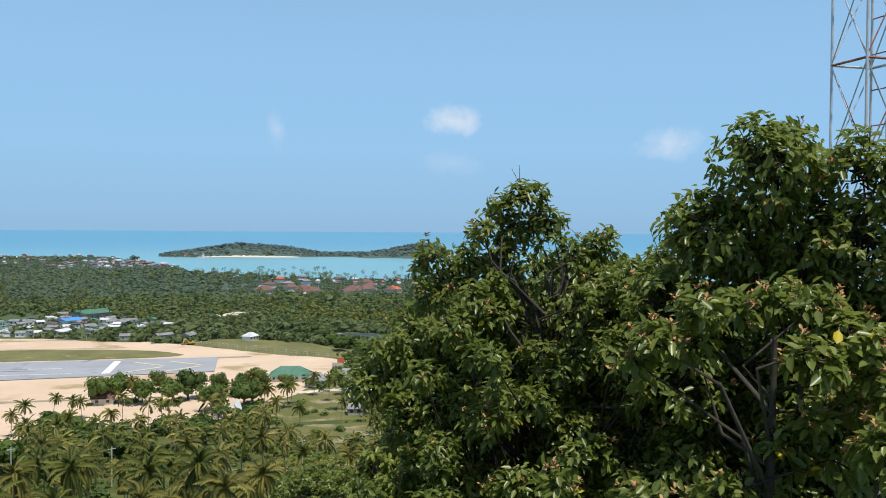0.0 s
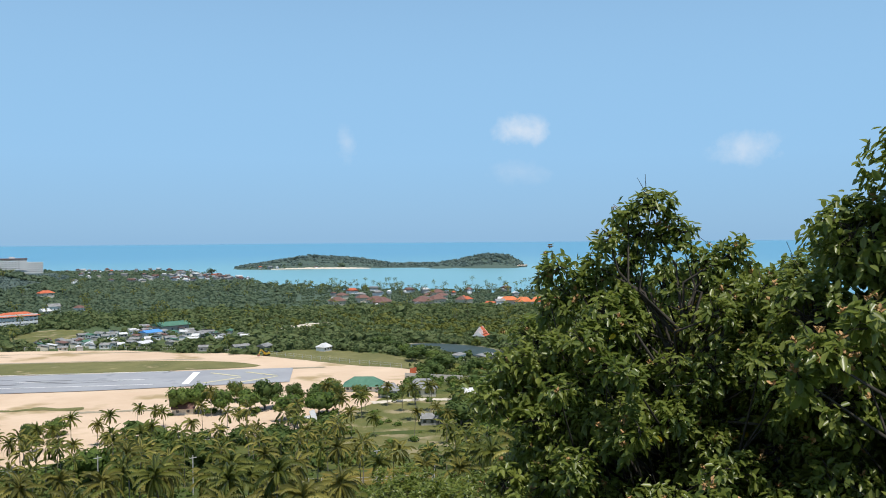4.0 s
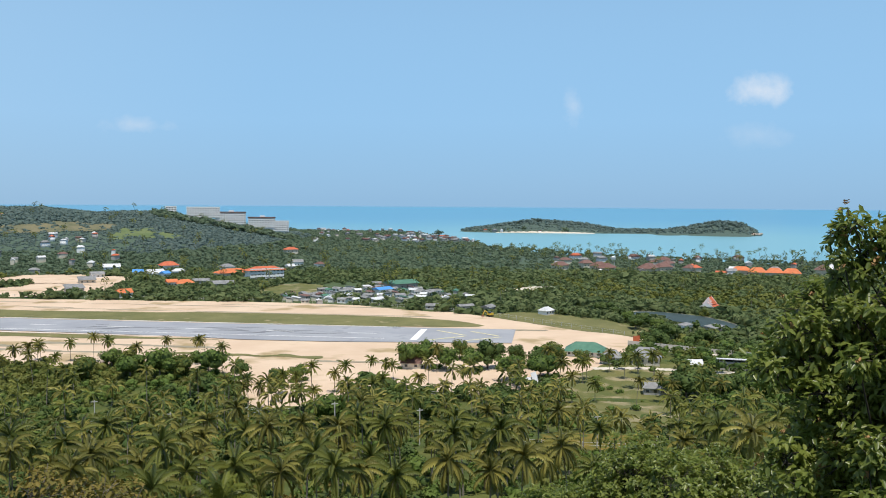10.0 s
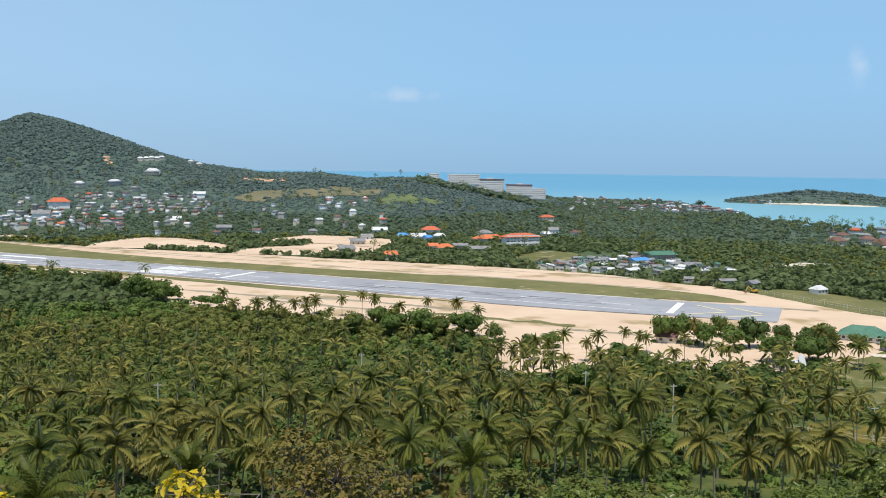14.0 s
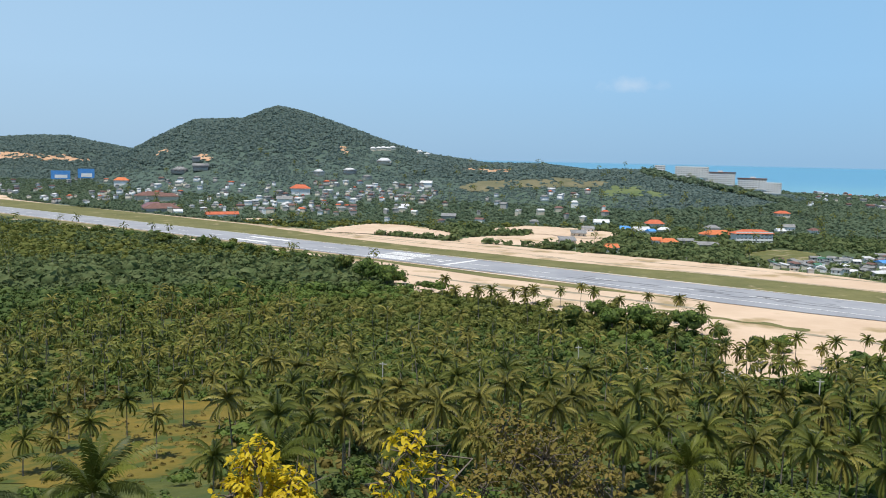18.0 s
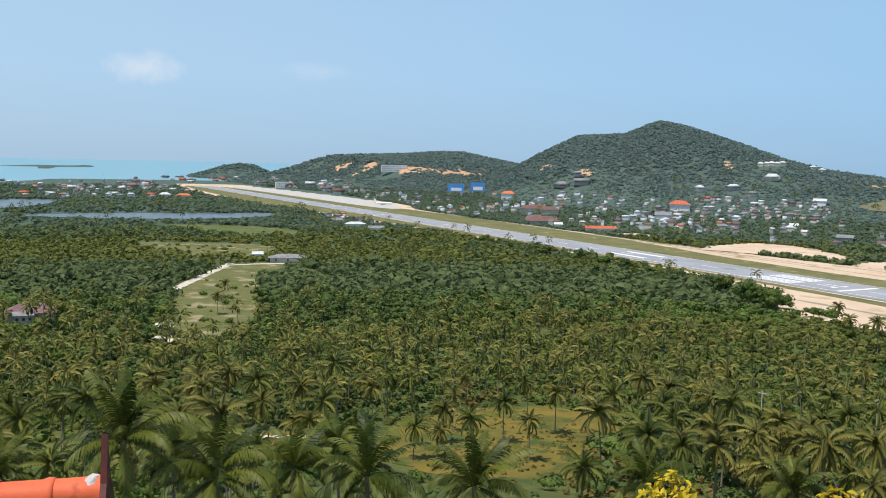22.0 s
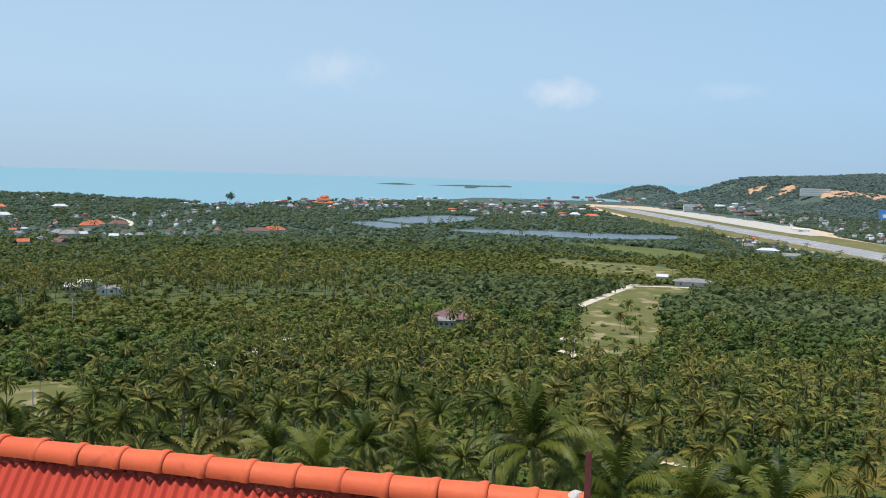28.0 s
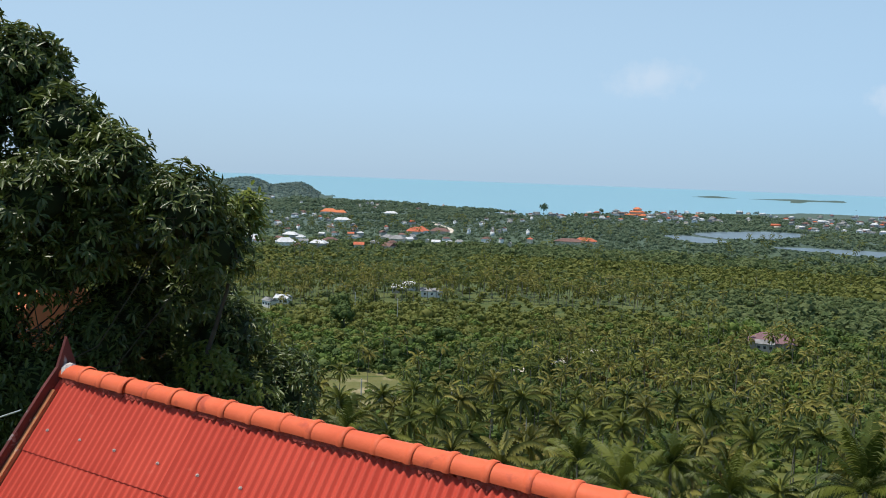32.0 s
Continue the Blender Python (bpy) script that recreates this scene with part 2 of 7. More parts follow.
CANOPY = {"chance": 0.3, "detail": 3}  # crowns differ more than their leaves
M = {
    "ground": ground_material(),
    "sand": material("bare_sand", (0.54, 0.395, 0.27), (0.67, 0.52, 0.375), 0.02, 0.95, 0.15, 0.5, fleck=((0.36, 0.27, 0.14), 0.030, 0.57)),
    "grass": material("mown_grass", (0.105, 0.112, 0.036), (0.20, 0.185, 0.072), 0.04, 0.95, 0.2, 0.8, fleck=((0.42, 0.33, 0.20), 0.06, 0.63)),
    "pasture": material("rough_pasture", (0.085, 0.105, 0.026), (0.175, 0.160, 0.055), 0.06, 0.95, 0.3, 0.8, detail=9, fleck=((0.30, 0.25, 0.14), 0.07, 0.55)),
    "dry_grass": material("dry_grass", (0.085, 0.090, 0.014), (0.235, 0.160, 0.026), 0.09, 0.95, 0.2, 1.0, detail=9, fleck=((0.060, 0.085, 0.016), 0.13, 0.52)),
    "green_grass": material("green_grass", (0.072, 0.105, 0.022), (0.14, 0.15, 0.045), 0.05, 0.95, 0.2, 1.0, fleck=((0.24, 0.20, 0.10), 0.06, 0.66)),
    "asphalt": material("worn_asphalt", (0.26, 0.27, 0.29), (0.36, 0.37, 0.385), 0.03, 0.85, 0.02, 2.0, fleck=((0.21, 0.22, 0.235), 0.06, 0.62)),
    "paint": material("runway_paint", (0.68, 0.68, 0.66), (0.82, 0.82, 0.80), 0.3, 0.7),
    "yellow_paint": material("yellow_paint", (0.60, 0.55, 0.30), (0.70, 0.64, 0.38), 0.3, 0.7),
    "concrete": material("concrete", (0.42, 0.40, 0.36), (0.55, 0.53, 0.48), 0.1, 0.9, 0.02),
    "dirt": material("clay_cut", (0.42, 0.24, 0.13), (0.58, 0.38, 0.24), 0.05, 0.95, 0.3, 0.3),
    "track": material("sandy_track", (0.50, 0.44, 0.34), (0.66, 0.60, 0.50), 0.2, 0.95),
    "pond": material("pond_water", (0.09, 0.125, 0.14), (0.13, 0.165, 0.18), 0.02, 0.3, 0.03, 0.6, spec=0.3),
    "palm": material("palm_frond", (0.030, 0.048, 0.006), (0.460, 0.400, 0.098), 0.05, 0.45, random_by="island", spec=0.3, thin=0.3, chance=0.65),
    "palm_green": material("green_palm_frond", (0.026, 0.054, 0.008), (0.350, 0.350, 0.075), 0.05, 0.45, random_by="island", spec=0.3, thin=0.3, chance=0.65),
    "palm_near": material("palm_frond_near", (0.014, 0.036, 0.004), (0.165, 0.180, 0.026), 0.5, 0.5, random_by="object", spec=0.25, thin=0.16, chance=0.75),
    "dead_frond": material("dead_frond", (0.16, 0.11, 0.05), (0.30, 0.22, 0.11), 1.0, 0.9, random_by="island"),
    "tyre": material("rubber_marks", (0.13, 0.13, 0.14), (0.22, 0.225, 0.235), 0.2, 0.9),
    "pond_dark": material("dark_pond_water", (0.040, 0.062, 0.060), (0.065, 0.088, 0.085), 0.02, 0.5, 0.02, 0.6, spec=0.05),
    "bank": material("pond_bank", (0.24, 0.21, 0.14), (0.36, 0.32, 0.23), 0.1, 0.95),
    "palm_trunk": material("palm_trunk", (0.16, 0.14, 0.11), (0.30, 0.27, 0.22), 1.5, 0.9),
    "leaf": material("broad_leaf", (0.060, 0.122, 0.022), (0.195, 0.252, 0.058), 0.12, 0.7, random_by="island", spec=0.2, thin=0.3, **CANOPY),
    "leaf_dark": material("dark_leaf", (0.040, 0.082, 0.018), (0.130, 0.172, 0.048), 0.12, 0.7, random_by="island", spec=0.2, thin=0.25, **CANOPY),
    "scrub": material("light_scrub", (0.080, 0.112, 0.022), (0.215, 0.215, 0.055), 0.10, 0.75, random_by="island", spec=0.2, thin=0.3, **CANOPY),
    "dry_scrub": material("dry_scrub", (0.105, 0.098, 0.022), (0.255, 0.195, 0.060), 0.10, 0.8, random_by="island", spec=0.2, thin=0.3, **CANOPY),
    # Distance haze is put into these three leaf colours: paler and bluer.
    "hazed_plain_leaf": material("hazed_plain_woods", (0.072, 0.118, 0.044), (0.205, 0.240, 0.105), 0.07, 0.85, random_by="island", spec=0.1, thin=0.4, **CANOPY),
    "hazed_far_leaf": material("hazed_far_woods", (0.098, 0.150, 0.092), (0.165, 0.210, 0.130), 0.045, 0.9, random_by="island", spec=0.1, thin=0.4, **CANOPY),
    "hazed_hill_leaf": material("hazed_hill_woods", (0.140, 0.202, 0.184), (0.185, 0.240, 0.208), 0.035, 0.95, random_by="island", spec=0.05, thin=0.45, **CANOPY),
    # Shade deep inside the near crowns, put into a near-black core colour.
    "shade_core": material("inner_leaf_shade", (0.012, 0.022, 0.006), (0.020, 0.034, 0.010), 0.5, 0.9),
    "dark_bark": material("dark_bark", (0.030, 0.026, 0.020), (0.075, 0.066, 0.052), 3.0, 0.9, 0.01, 12),
    "bark": material("grey_bark", (0.10, 0.08, 0.06), (0.22, 0.19, 0.15), 3.0, 0.9, 0.01, 12),
    "white": material("white_render", (0.74, 0.74, 0.72), (0.85, 0.85, 0.83), 0.2, 0.85),
    "cream": material("cream_render", (0.55, 0.50, 0.40), (0.70, 0.64, 0.52), 0.2, 0.85),
    "grey_wall": material("grey_wall", (0.34, 0.33, 0.31), (0.48, 0.46, 0.43), 0.3, 0.9),
    "red_roof": material("red_tile", (0.42, 0.10, 0.05), (0.60, 0.17, 0.08), 0.3, 0.75),
    "orange_roof": material("orange_tile", (0.50, 0.14, 0.055), (0.66, 0.21, 0.085), 0.3, 0.75),
    "brown_roof": material("brown_tile", (0.13, 0.072, 0.058), (0.22, 0.125, 0.105), 0.3, 0.85),
    "metal_roof": material("sheet_metal_roof", (0.15, 0.15, 0.148), (0.32, 0.32, 0.31), 0.3, 0.65, spec=0.25),
    "white_roof": material("white_sheet_roof", (0.50, 0.51, 0.51), (0.68, 0.68, 0.67), 0.3, 0.6),
    "blue_roof": material("blue_sheet_roof", (0.06, 0.24, 0.58), (0.12, 0.34, 0.70), 0.3, 0.5),
    "green_roof": material("green_sheet_roof", (0.055, 0.15, 0.10), (0.10, 0.22, 0.15), 0.3, 0.7),
    "purple_roof": material("plum_tile", (0.16, 0.085, 0.095), (0.24, 0.14, 0.15), 0.3, 0.8),
    "glass": material("dark_pane", (0.03, 0.04, 0.05), (0.06, 0.07, 0.08), 0.5, 0.1, spec=0.6),
    "pole": material("concrete_pole", (0.45, 0.44, 0.41), (0.60, 0.58, 0.54), 1.0, 0.9),
    "dark_wood": material("dark_wood", (0.07, 0.05, 0.04), (0.13, 0.10, 0.08), 1.0, 0.9),
    "yellow_metal": material("digger_paint", (0.60, 0.38, 0.04), (0.75, 0.50, 0.07), 0.5, 0.5),
    "rubber": material("rubber", (0.02, 0.02, 0.02), (0.04, 0.04, 0.04), 1, 0.9),
    "rock": material("shore_rock", (0.38, 0.31, 0.25), (0.52, 0.44, 0.36), 0.05, 0.95, 0.4, 0.3),
    "ridge_tile": material("ridge_tile", (0.62, 0.108, 0.044), (0.76, 0.155, 0.062), 2.5, 0.6, 0.0015, 60, spec=0.25, fleck=((0.50, 0.09, 0.045), 7.0, 0.62)),
    "sheet": material("red_fibre_sheet", (0.48, 0.056, 0.034), (0.60, 0.084, 0.050), 1.8, 0.55, 0.001, 80, random_by="object", spec=0.15, fleck=((0.58, 0.13, 0.085), 9.0, 0.68)),
    "bed": material("red_mortar", (0.22, 0.035, 0.026), (0.46, 0.080, 0.050), 12, 0.9, 0.02, 40),
    "barge": material("painted_board", (0.070, 0.018, 0.014), (0.15, 0.036, 0.028), 3.0, 0.6, 0.003, 30, fleck=((0.42, 0.38, 0.36), 7.0, 0.64)),
    "hill_scrub": material("bare_brown_slope", (0.105, 0.115, 0.060), (0.215, 0.185, 0.105), 0.03, 0.95, 0.3, 0.3, detail=9),
    "hill_grass": material("hill_meadow", (0.085, 0.125, 0.045), (0.155, 0.185, 0.075), 0.03, 0.95, 0.3, 0.3, detail=9),
    "flashing": material("rusty_flashing", (0.30, 0.09, 0.035), (0.55, 0.24, 0.11), 5.0, 0.6, 0.002, 40, fleck=((0.60, 0.52, 0.44), 9.0, 0.64)),
    "mortar": material("mortar", (0.45, 0.40, 0.37), (0.68, 0.64, 0.60), 9.0, 0.95, 0.01, 40),
    "bolt": material("bolt_sealant", (0.20, 0.13, 0.10), (0.70, 0.62, 0.55), 90, 0.7),
    "steel": material("galvanised_steel", (0.50, 0.52, 0.54), (0.70, 0.72, 0.74), 3.0, 0.45, metal=0.25),
    "rust": material("red_oxide_steel", (0.22, 0.08, 0.05), (0.36, 0.16, 0.11), 3.0, 0.6),
    "leaf_a": material("tree_leaf_green", (0.084, 0.140, 0.024), (0.310, 0.345, 0.076), 1.2, 0.34, random_by="island", spec=0.5, thin=0.5),
    "leaf_mango": material("mango_leaf", (0.013, 0.034, 0.006), (0.180, 0.225, 0.055), 1.0, 0.40, random_by="island", spec=0.5, thin=0.25),
    "leaf_yellow": material("yellow_leaf", (0.48, 0.34, 0.012), (0.78, 0.62, 0.03), 2.0, 0.5, random_by="island", thin=0.4),
    "leaf_brown": material("brown_leaf", (0.085, 0.100, 0.018), (0.290, 0.205, 0.048), 2.0, 0.7, random_by="island", thin=0.3),
    "bud": material("bud", (0.30, 0.17, 0.07), (0.45, 0.27, 0.11), 3.0, 0.7, random_by="island"),
    "plane_white": material("aircraft_white", (0.78, 0.78, 0.78), (0.85, 0.85, 0.85), 0.5, 0.3),
}


def sea_material():
    """Clear shallows over sand near the shore, deeper blue further out."""
    m = bpy.data.materials.new("sea_water")
    m.use_nodes = True
    nodes, links = m.node_tree.nodes, m.node_tree.links
    b = nodes["Principled BSDF"]
    b.inputs["Roughness"].default_value, b.inputs["Specular IOR Level"].default_value = 0.28, 0.30
    place = nodes.new("ShaderNodeNewGeometry")
    gap = nodes.new("ShaderNodeVectorMath")
    gap.operation = "DISTANCE"
    gap.inputs[1].default_value = (1100, 1500, 0)
    links.new(place.outputs["Position"], gap.inputs[0])
    swirl = nodes.new("ShaderNodeTexNoise")
    swirl.inputs["Scale"].default_value, swirl.inputs["Detail"].default_value = 0.0018, 5
    links.new(place.outputs["Position"], swirl.inputs["Vector"])
    wander = nodes.new("ShaderNodeMath")
    wander.operation = "MULTIPLY_ADD"
    wander.inputs[1].default_value = 900
    links.new(swirl.outputs["Fac"], wander.inputs[0]), links.new(gap.outputs["Value"], wander.inputs[2])
    depth = nodes.new("ShaderNodeMapRange")
    depth.inputs["From Min"].default_value, depth.inputs["From Max"].default_value = 900, 2300
    links.new(wander.outputs[0], depth.inputs["Value"])
    ramp = nodes.new("ShaderNodeValToRGB")
    ramp.color_ramp.elements[0].color, ramp.color_ramp.elements[1].color = (0.165, 0.375, 0.42, 1), (0.080, 0.275, 0.41, 1)
    links.new(depth.outputs[0], ramp.inputs["Fac"])
    split = nodes.new("ShaderNodeSeparateXYZ")
    links.new(place.outputs["Position"], split.inputs[0])
    west = nodes.new("ShaderNodeMapRange")
    west.inputs["From Min"].default_value, west.inputs["From Max"].default_value = -600, -2200
    links.new(split.outputs["X"], west.inputs["Value"])
    bay = nodes.new("ShaderNodeMix")  # the western bay is paler
    bay.data_type = "RGBA"
    bay.inputs["B"].default_value = (0.165, 0.355, 0.42, 1)
    links.new(west.outputs[0], bay.inputs["Factor"]), links.new(ramp.outputs["Color"], bay.inputs["A"])
    links.new(bay.outputs["Result"], b.inputs["Base Color"])
    wave = nodes.new("ShaderNodeTexNoise")
    wave.inputs["Scale"].default_value, wave.inputs["Detail"].default_value = 0.15, 3
    links.new(place.outputs["Position"], wave.inputs["Vector"])
    raised = nodes.new("ShaderNodeBump")
    raised.inputs["Distance"].default_value, raised.inputs["Strength"].default_value = 0.2, 0.4
    links.new(wave.outputs["Fac"], raised.inputs["Height"]), links.new(raised.outputs[0], b.inputs["Normal"])
    return m


M["sea"] = sea_material()

# ---- mesh helpers ----


def mesh_of(name, verts, faces, mat=None, smooth=False):
    """A mesh from an array of vertices and an array of faces that all have as many corners."""
    verts, faces = np.asarray(verts, float).reshape(-1, 3), np.asarray(faces, int)
    me = bpy.data.meshes.new(name)
    me.vertices.add(len(verts)), me.loops.add(faces.size), me.polygons.add(len(faces))
    me.vertices.foreach_set("co", verts.ravel())
    me.loops.foreach_set("vertex_index", faces.ravel())
    me.polygons.foreach_set("loop_start", np.arange(len(faces)) * faces.shape[1])
    if smooth:
        me.polygons.foreach_set("use_smooth", np.ones(len(faces), bool))
    me.update(calc_edges=True)
    if mat:
        me.materials.append(mat)
    return me


def part(name, shape, mat, parent, label=""):
    """Links a bmesh, or a mesh, as one object under a thing or a part."""
    if isinstance(shape, bmesh.types.BMesh):
        me = bpy.data.meshes.new(name)
        shape.to_mesh(me), shape.free()
    else:
        me = shape
    if mat and not me.materials:
        me.materials.append(mat)
    ob = new(name, me)
    ob.parent = parent
    if label:
        ob["label"] = label
    return ob


def box(bm, x0, x1, y0, y1, z0, z1):
    v = [bm.verts.new((x, y, z)) for z in (z0, z1) for x, y in ((x0, y0), (x1, y0), (x1, y1), (x0, y1))]
    for q in ((3, 2, 1, 0), (4, 5, 6, 7), (0, 1, 5, 4), (1, 2, 6, 5), (2, 3, 7, 6), (3, 0, 4, 7)):
        bm.faces.new([v[i] for i in q])
    return bm


def boxes(*dims):
    bm = bmesh.new()
    for d in dims:
        box(bm, *d)
    return bm


def tube(points, radii, sides=6):
    """Vertices and quads of a tapered tube along points."""
    points, radii = np.asarray(points, float), np.asarray(radii, float)
    way = np.gradient(points, axis=0)
    way /= np.linalg.norm(way, axis=1)[:, None] + 1e-9
    ref = np.where(np.abs(way[:, 2:3]) > 0.9, [[1.0, 0, 0]], [[0, 0, 1.0]])
    a = np.cross(way, ref)
    a /= np.linalg.norm(a, axis=1)[:, None] + 1e-9
    b = np.cross(way, a)
    ang = np.arange(sides) * 2 * np.pi / sides
    ring = points[:, None] + radii[:, None, None] * (a[:, None] * np.cos(ang)[:, None] + b[:, None] * np.sin(ang)[:, None])
    k = np.arange(len(points) - 1)[:, None] * sides + np.arange(sides)
    n = np.arange(len(points) - 1)[:, None] * sides + (np.arange(sides) + 1) % sides
    return ring.reshape(-1, 3), np.stack([k, n, n + sides, k + sides], -1).reshape(-1, 4)


def gather(pieces):
    """Joins (vertices, faces) pairs into one."""
    vs, fs, at = [], [], 0
    for v, q in pieces:
        vs.append(v), fs.append(np.asarray(q) + at)
        at += len(v)
    return np.concatenate(vs), np.concatenate(fs)


def rod(bm, a, b, r, sides=6):
    v, q = tube([a, b], [r, r], sides)
    vs = [bm.verts.new(p) for p in v]
    for f in q:
        bm.faces.new([vs[i] for i in f])
    bm.faces.new(vs[:sides][::-1]), bm.faces.new(vs[sides:])
    return bm


# ---- the lie of the land ----
COAST = np.array([(-180, 1300), (-60, 1200), (-48, 1230), (-40, 1250), (-33, 1350), (-29, 1480), (-27, 1800), (-24, 2200), (-18, 2300), (-10, 2300),
                  (10, 2600), (40, 3800), (46, 4000), (50, 3600), (55, 2800), (60, 2450), (66, 2100), (70, 1870), (75, 2050), (80, 2350), (83, 2700), (84.6, 3300), (90, 3500), (180, 3500)], float)
HILL = np.array([(0, 75.8), (4, 75.4), (8, 72.5), (15, 67.5), (30, 58), (60, 44), (100, 31), (170, 15), (250, 6), (330, 0)], float)
# ridges: turn, skyline height in degrees, distance
MOUNTAIN = np.array([(27, -1.47, 1900), (24.5, 0.33, 1900), (21, 1.98, 1900), (18.1, 2.23, 1900), (16, 3.10, 1900), (14.2, 2.77, 1900), (12, 2.09, 1850), (8.3, 0.94, 1750), (6, 0.44, 1680), (2.4, -0.08, 1600), (-1.3, -0.04, 1550), (-4.2, -0.44, 1500), (-7.5, -0.38, 1470), (-11.4, -0.96, 1500), (-15.8, -1.71, 1560), (-20, -2.01, 1800), (-24, -2.21, 1950), (-28, -2.36, 1750)], float)
LEFT_HILLS = np.array([(44, -1.43, 2900), (41.4, -0.43, 2800), (40, -0.03, 2700), (37, 0.52, 2550), (32.4, 0.67, 2400), (30, 0.87, 2400), (28.5, 0.87, 2400), (25.7, 0.32, 2400), (22, -0.23, 2400), (18, -1.43, 2400)], float)
HEADLAND = np.array([(110, 0.6, 2900), (96, 0.2, 2900), (93.5, -0.35, 2900), (92, -0.55, 2900), (90.2, -0.62, 2900), (88.6, -0.36, 2900), (87.8, -0.55, 2900), (87.15, -0.86, 2900), (86.2, -0.72, 2900), (85.3, -0.62, 2900), (84.7, -0.85, 2900), (84.1, -1.35, 2900), (83.7, -1.6, 2900)], float)
FAR_HILL = np.array([(46, -1.12, 3500), (44.6, -0.72, 3500), (43.8, -0.42, 3500), (42.7, -0.27, 3500), (41.9, -0.33, 3500), (41, -0.7, 3500), (40, -1.12, 3500)], float)
ISLAND = np.array([(-26.4, -1.74, 2420), (-27.2, -1.60, 2420), (-28.63, -1.36, 2430), (-31.6, -0.91, 2450), (-34.5, -1.09, 2450), (-37.1, -1.51, 2430), (-40, -1.50, 2430), (-41.5, -1.22, 2420), (-43.2, -0.89, 2400), (-44.6, -1.02, 2400), (-45.2, -1.34, 2400), (-45.6, -1.78, 2400)], float)


def ridge(turn, r, line, front, rear, trees):
    order = line[np.argsort(line[:, 0])]
    d = np.interp(turn, order[:, 0], order[:, 2])
    el = np.interp(turn, order[:, 0], order[:, 1])
    top = np.maximum(EYE + d * np.tan(np.radians(el)) - trees, 0)
    inside = np.clip(np.minimum(turn - order[0, 0], order[-1, 0] - turn) + 1.2, 0, 1.2) / 1.2
    w = np.where(r < d, front, rear)
    return top * inside * np.exp(-((r - d) / w) ** 2)


def rise(r):
    """The sea's far part swings up to where the real horizon stands."""
    return 51.8 * np.clip((r - 2700) / 2200, 0, 1) ** 2


def ripples(x, y, size):
    return (np.sin(x / size + 1.3 * np.sin(y / size * 0.7)) + np.sin(y / size * 1.1 + 1.7 * np.sin(x / size * 0.6 + 2)) + np.sin((x + y) / size * 0.53 + 4)) / 3


def height(x, y):
    x, y = np.asarray(x, float), np.asarray(y, float)
    r, turn = np.hypot(x, y), np.degrees(np.arctan2(-x, y))
    along = np.clip((x * 45 - y * 10) / (45 ** 2 + 10 ** 2), 0, 1)
    z = np.interp(np.hypot(x - along * 45, y + along * 10), HILL[:, 0], HILL[:, 1])
    wide = np.interp(turn, [-5, 8, 16], [330, 380, 470])
    hills = np.maximum(ridge(turn, r, MOUNTAIN, wide, 420, 9), ridge(turn, r, LEFT_HILLS, 420, 300, 8))
    outer = np.maximum(ridge(turn, r, HEADLAND, 420, 300, 6), ridge(turn, r, FAR_HILL, 200, 200, 5))
    hills = hills * (1 + 0.10 * ripples(x, y, 60) * np.clip((2000 - r) / 400 + 1, 0, 1) * 0.6)
    u, v = (x - 147) * -0.8395 + (y - 511) * 0.5433, (x - 147) * 0.5433 + (y - 511) * 0.8395
    hills = np.maximum(hills - 2.5, 0) * np.clip((v - 150) / 220, 0, 1)
    z = np.maximum.reduce([z, hills, outer - 2.5])
    shore = np.interp(turn, COAST[:, 0], COAST[:, 1]) + 25 * ripples(x, y, 90)
    z = np.where(r > shore, np.maximum(-5, 1.5 - (r - shore) * 0.12), z)
    isl = ridge(turn, r, ISLAND, 95, 120, 5) - 3.2
    lumps = [(-5 + 0 * r)]
    for t0, d0, half, tall in ((58.9, 4150, 75, 9), (54.2, 4200, 120, 6.5), (51.8, 4300, 60, 5.5), (-40.3, 2310, 28, 9)):
        cx, cy = -d0 * math.sin(radians(t0)), d0 * math.cos(radians(t0))
        near = ((x - cx) ** 2 + (y - cy) ** 2) / half ** 2
        lumps.append(np.where(near < 3, tall * np.exp(-near) + rise(d0) - 1.8, -5))
    return np.maximum.reduce([z, isl, np.where(r > 1900, np.maximum.reduce(lumps), -9)]) - np.where(r < 0, 1, 0)


turns = np.radians(np.concatenate([np.linspace(-180, -66, 40, endpoint=False), np.linspace(-66, 110, 370, endpoint=False), np.linspace(110, 180, 26, endpoint=False)]))
radii = np.concatenate([[0.001, 0.5], np.geomspace(2.5, 4940, 180)])
rr, tt = np.meshgrid(radii, turns, indexing="ij")
gx, gy = -rr * np.sin(tt), rr * np.cos(tt)
nt, nr = len(turns), len(radii)
i, j = np.meshgrid(np.arange(nr - 1), np.arange(nt), indexing="ij")
quads = np.stack([i * nt + j, i * nt + (j + 1) % nt, (i + 1) * nt + (j + 1) % nt, (i + 1) * nt + j], -1).reshape(-1, 4)[:, ::-1]
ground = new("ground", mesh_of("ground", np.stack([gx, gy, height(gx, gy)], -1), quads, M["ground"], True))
tagged(ground, "green tropical coastal plain and wooded hills", "ground", kind="structure")

sea_r = np.concatenate([np.linspace(1100, 2700, 12), np.linspace(2800, 4940, 30)])
rr, tt = np.meshgrid(sea_r, np.radians(np.linspace(-100, 130, 140)), indexing="ij")
i, j = np.meshgrid(np.arange(len(sea_r) - 1), np.arange(139), indexing="ij")
quads = np.stack([i * 140 + j, i * 140 + j + 1, (i + 1) * 140 + j + 1, (i + 1) * 140 + j], -1).reshape(-1, 4)[:, ::-1]
sea = new("water", mesh_of("water", np.stack([-rr * np.sin(tt), rr * np.cos(tt), rise(rr) - 1.0], -1), quads, M["sea"], True))
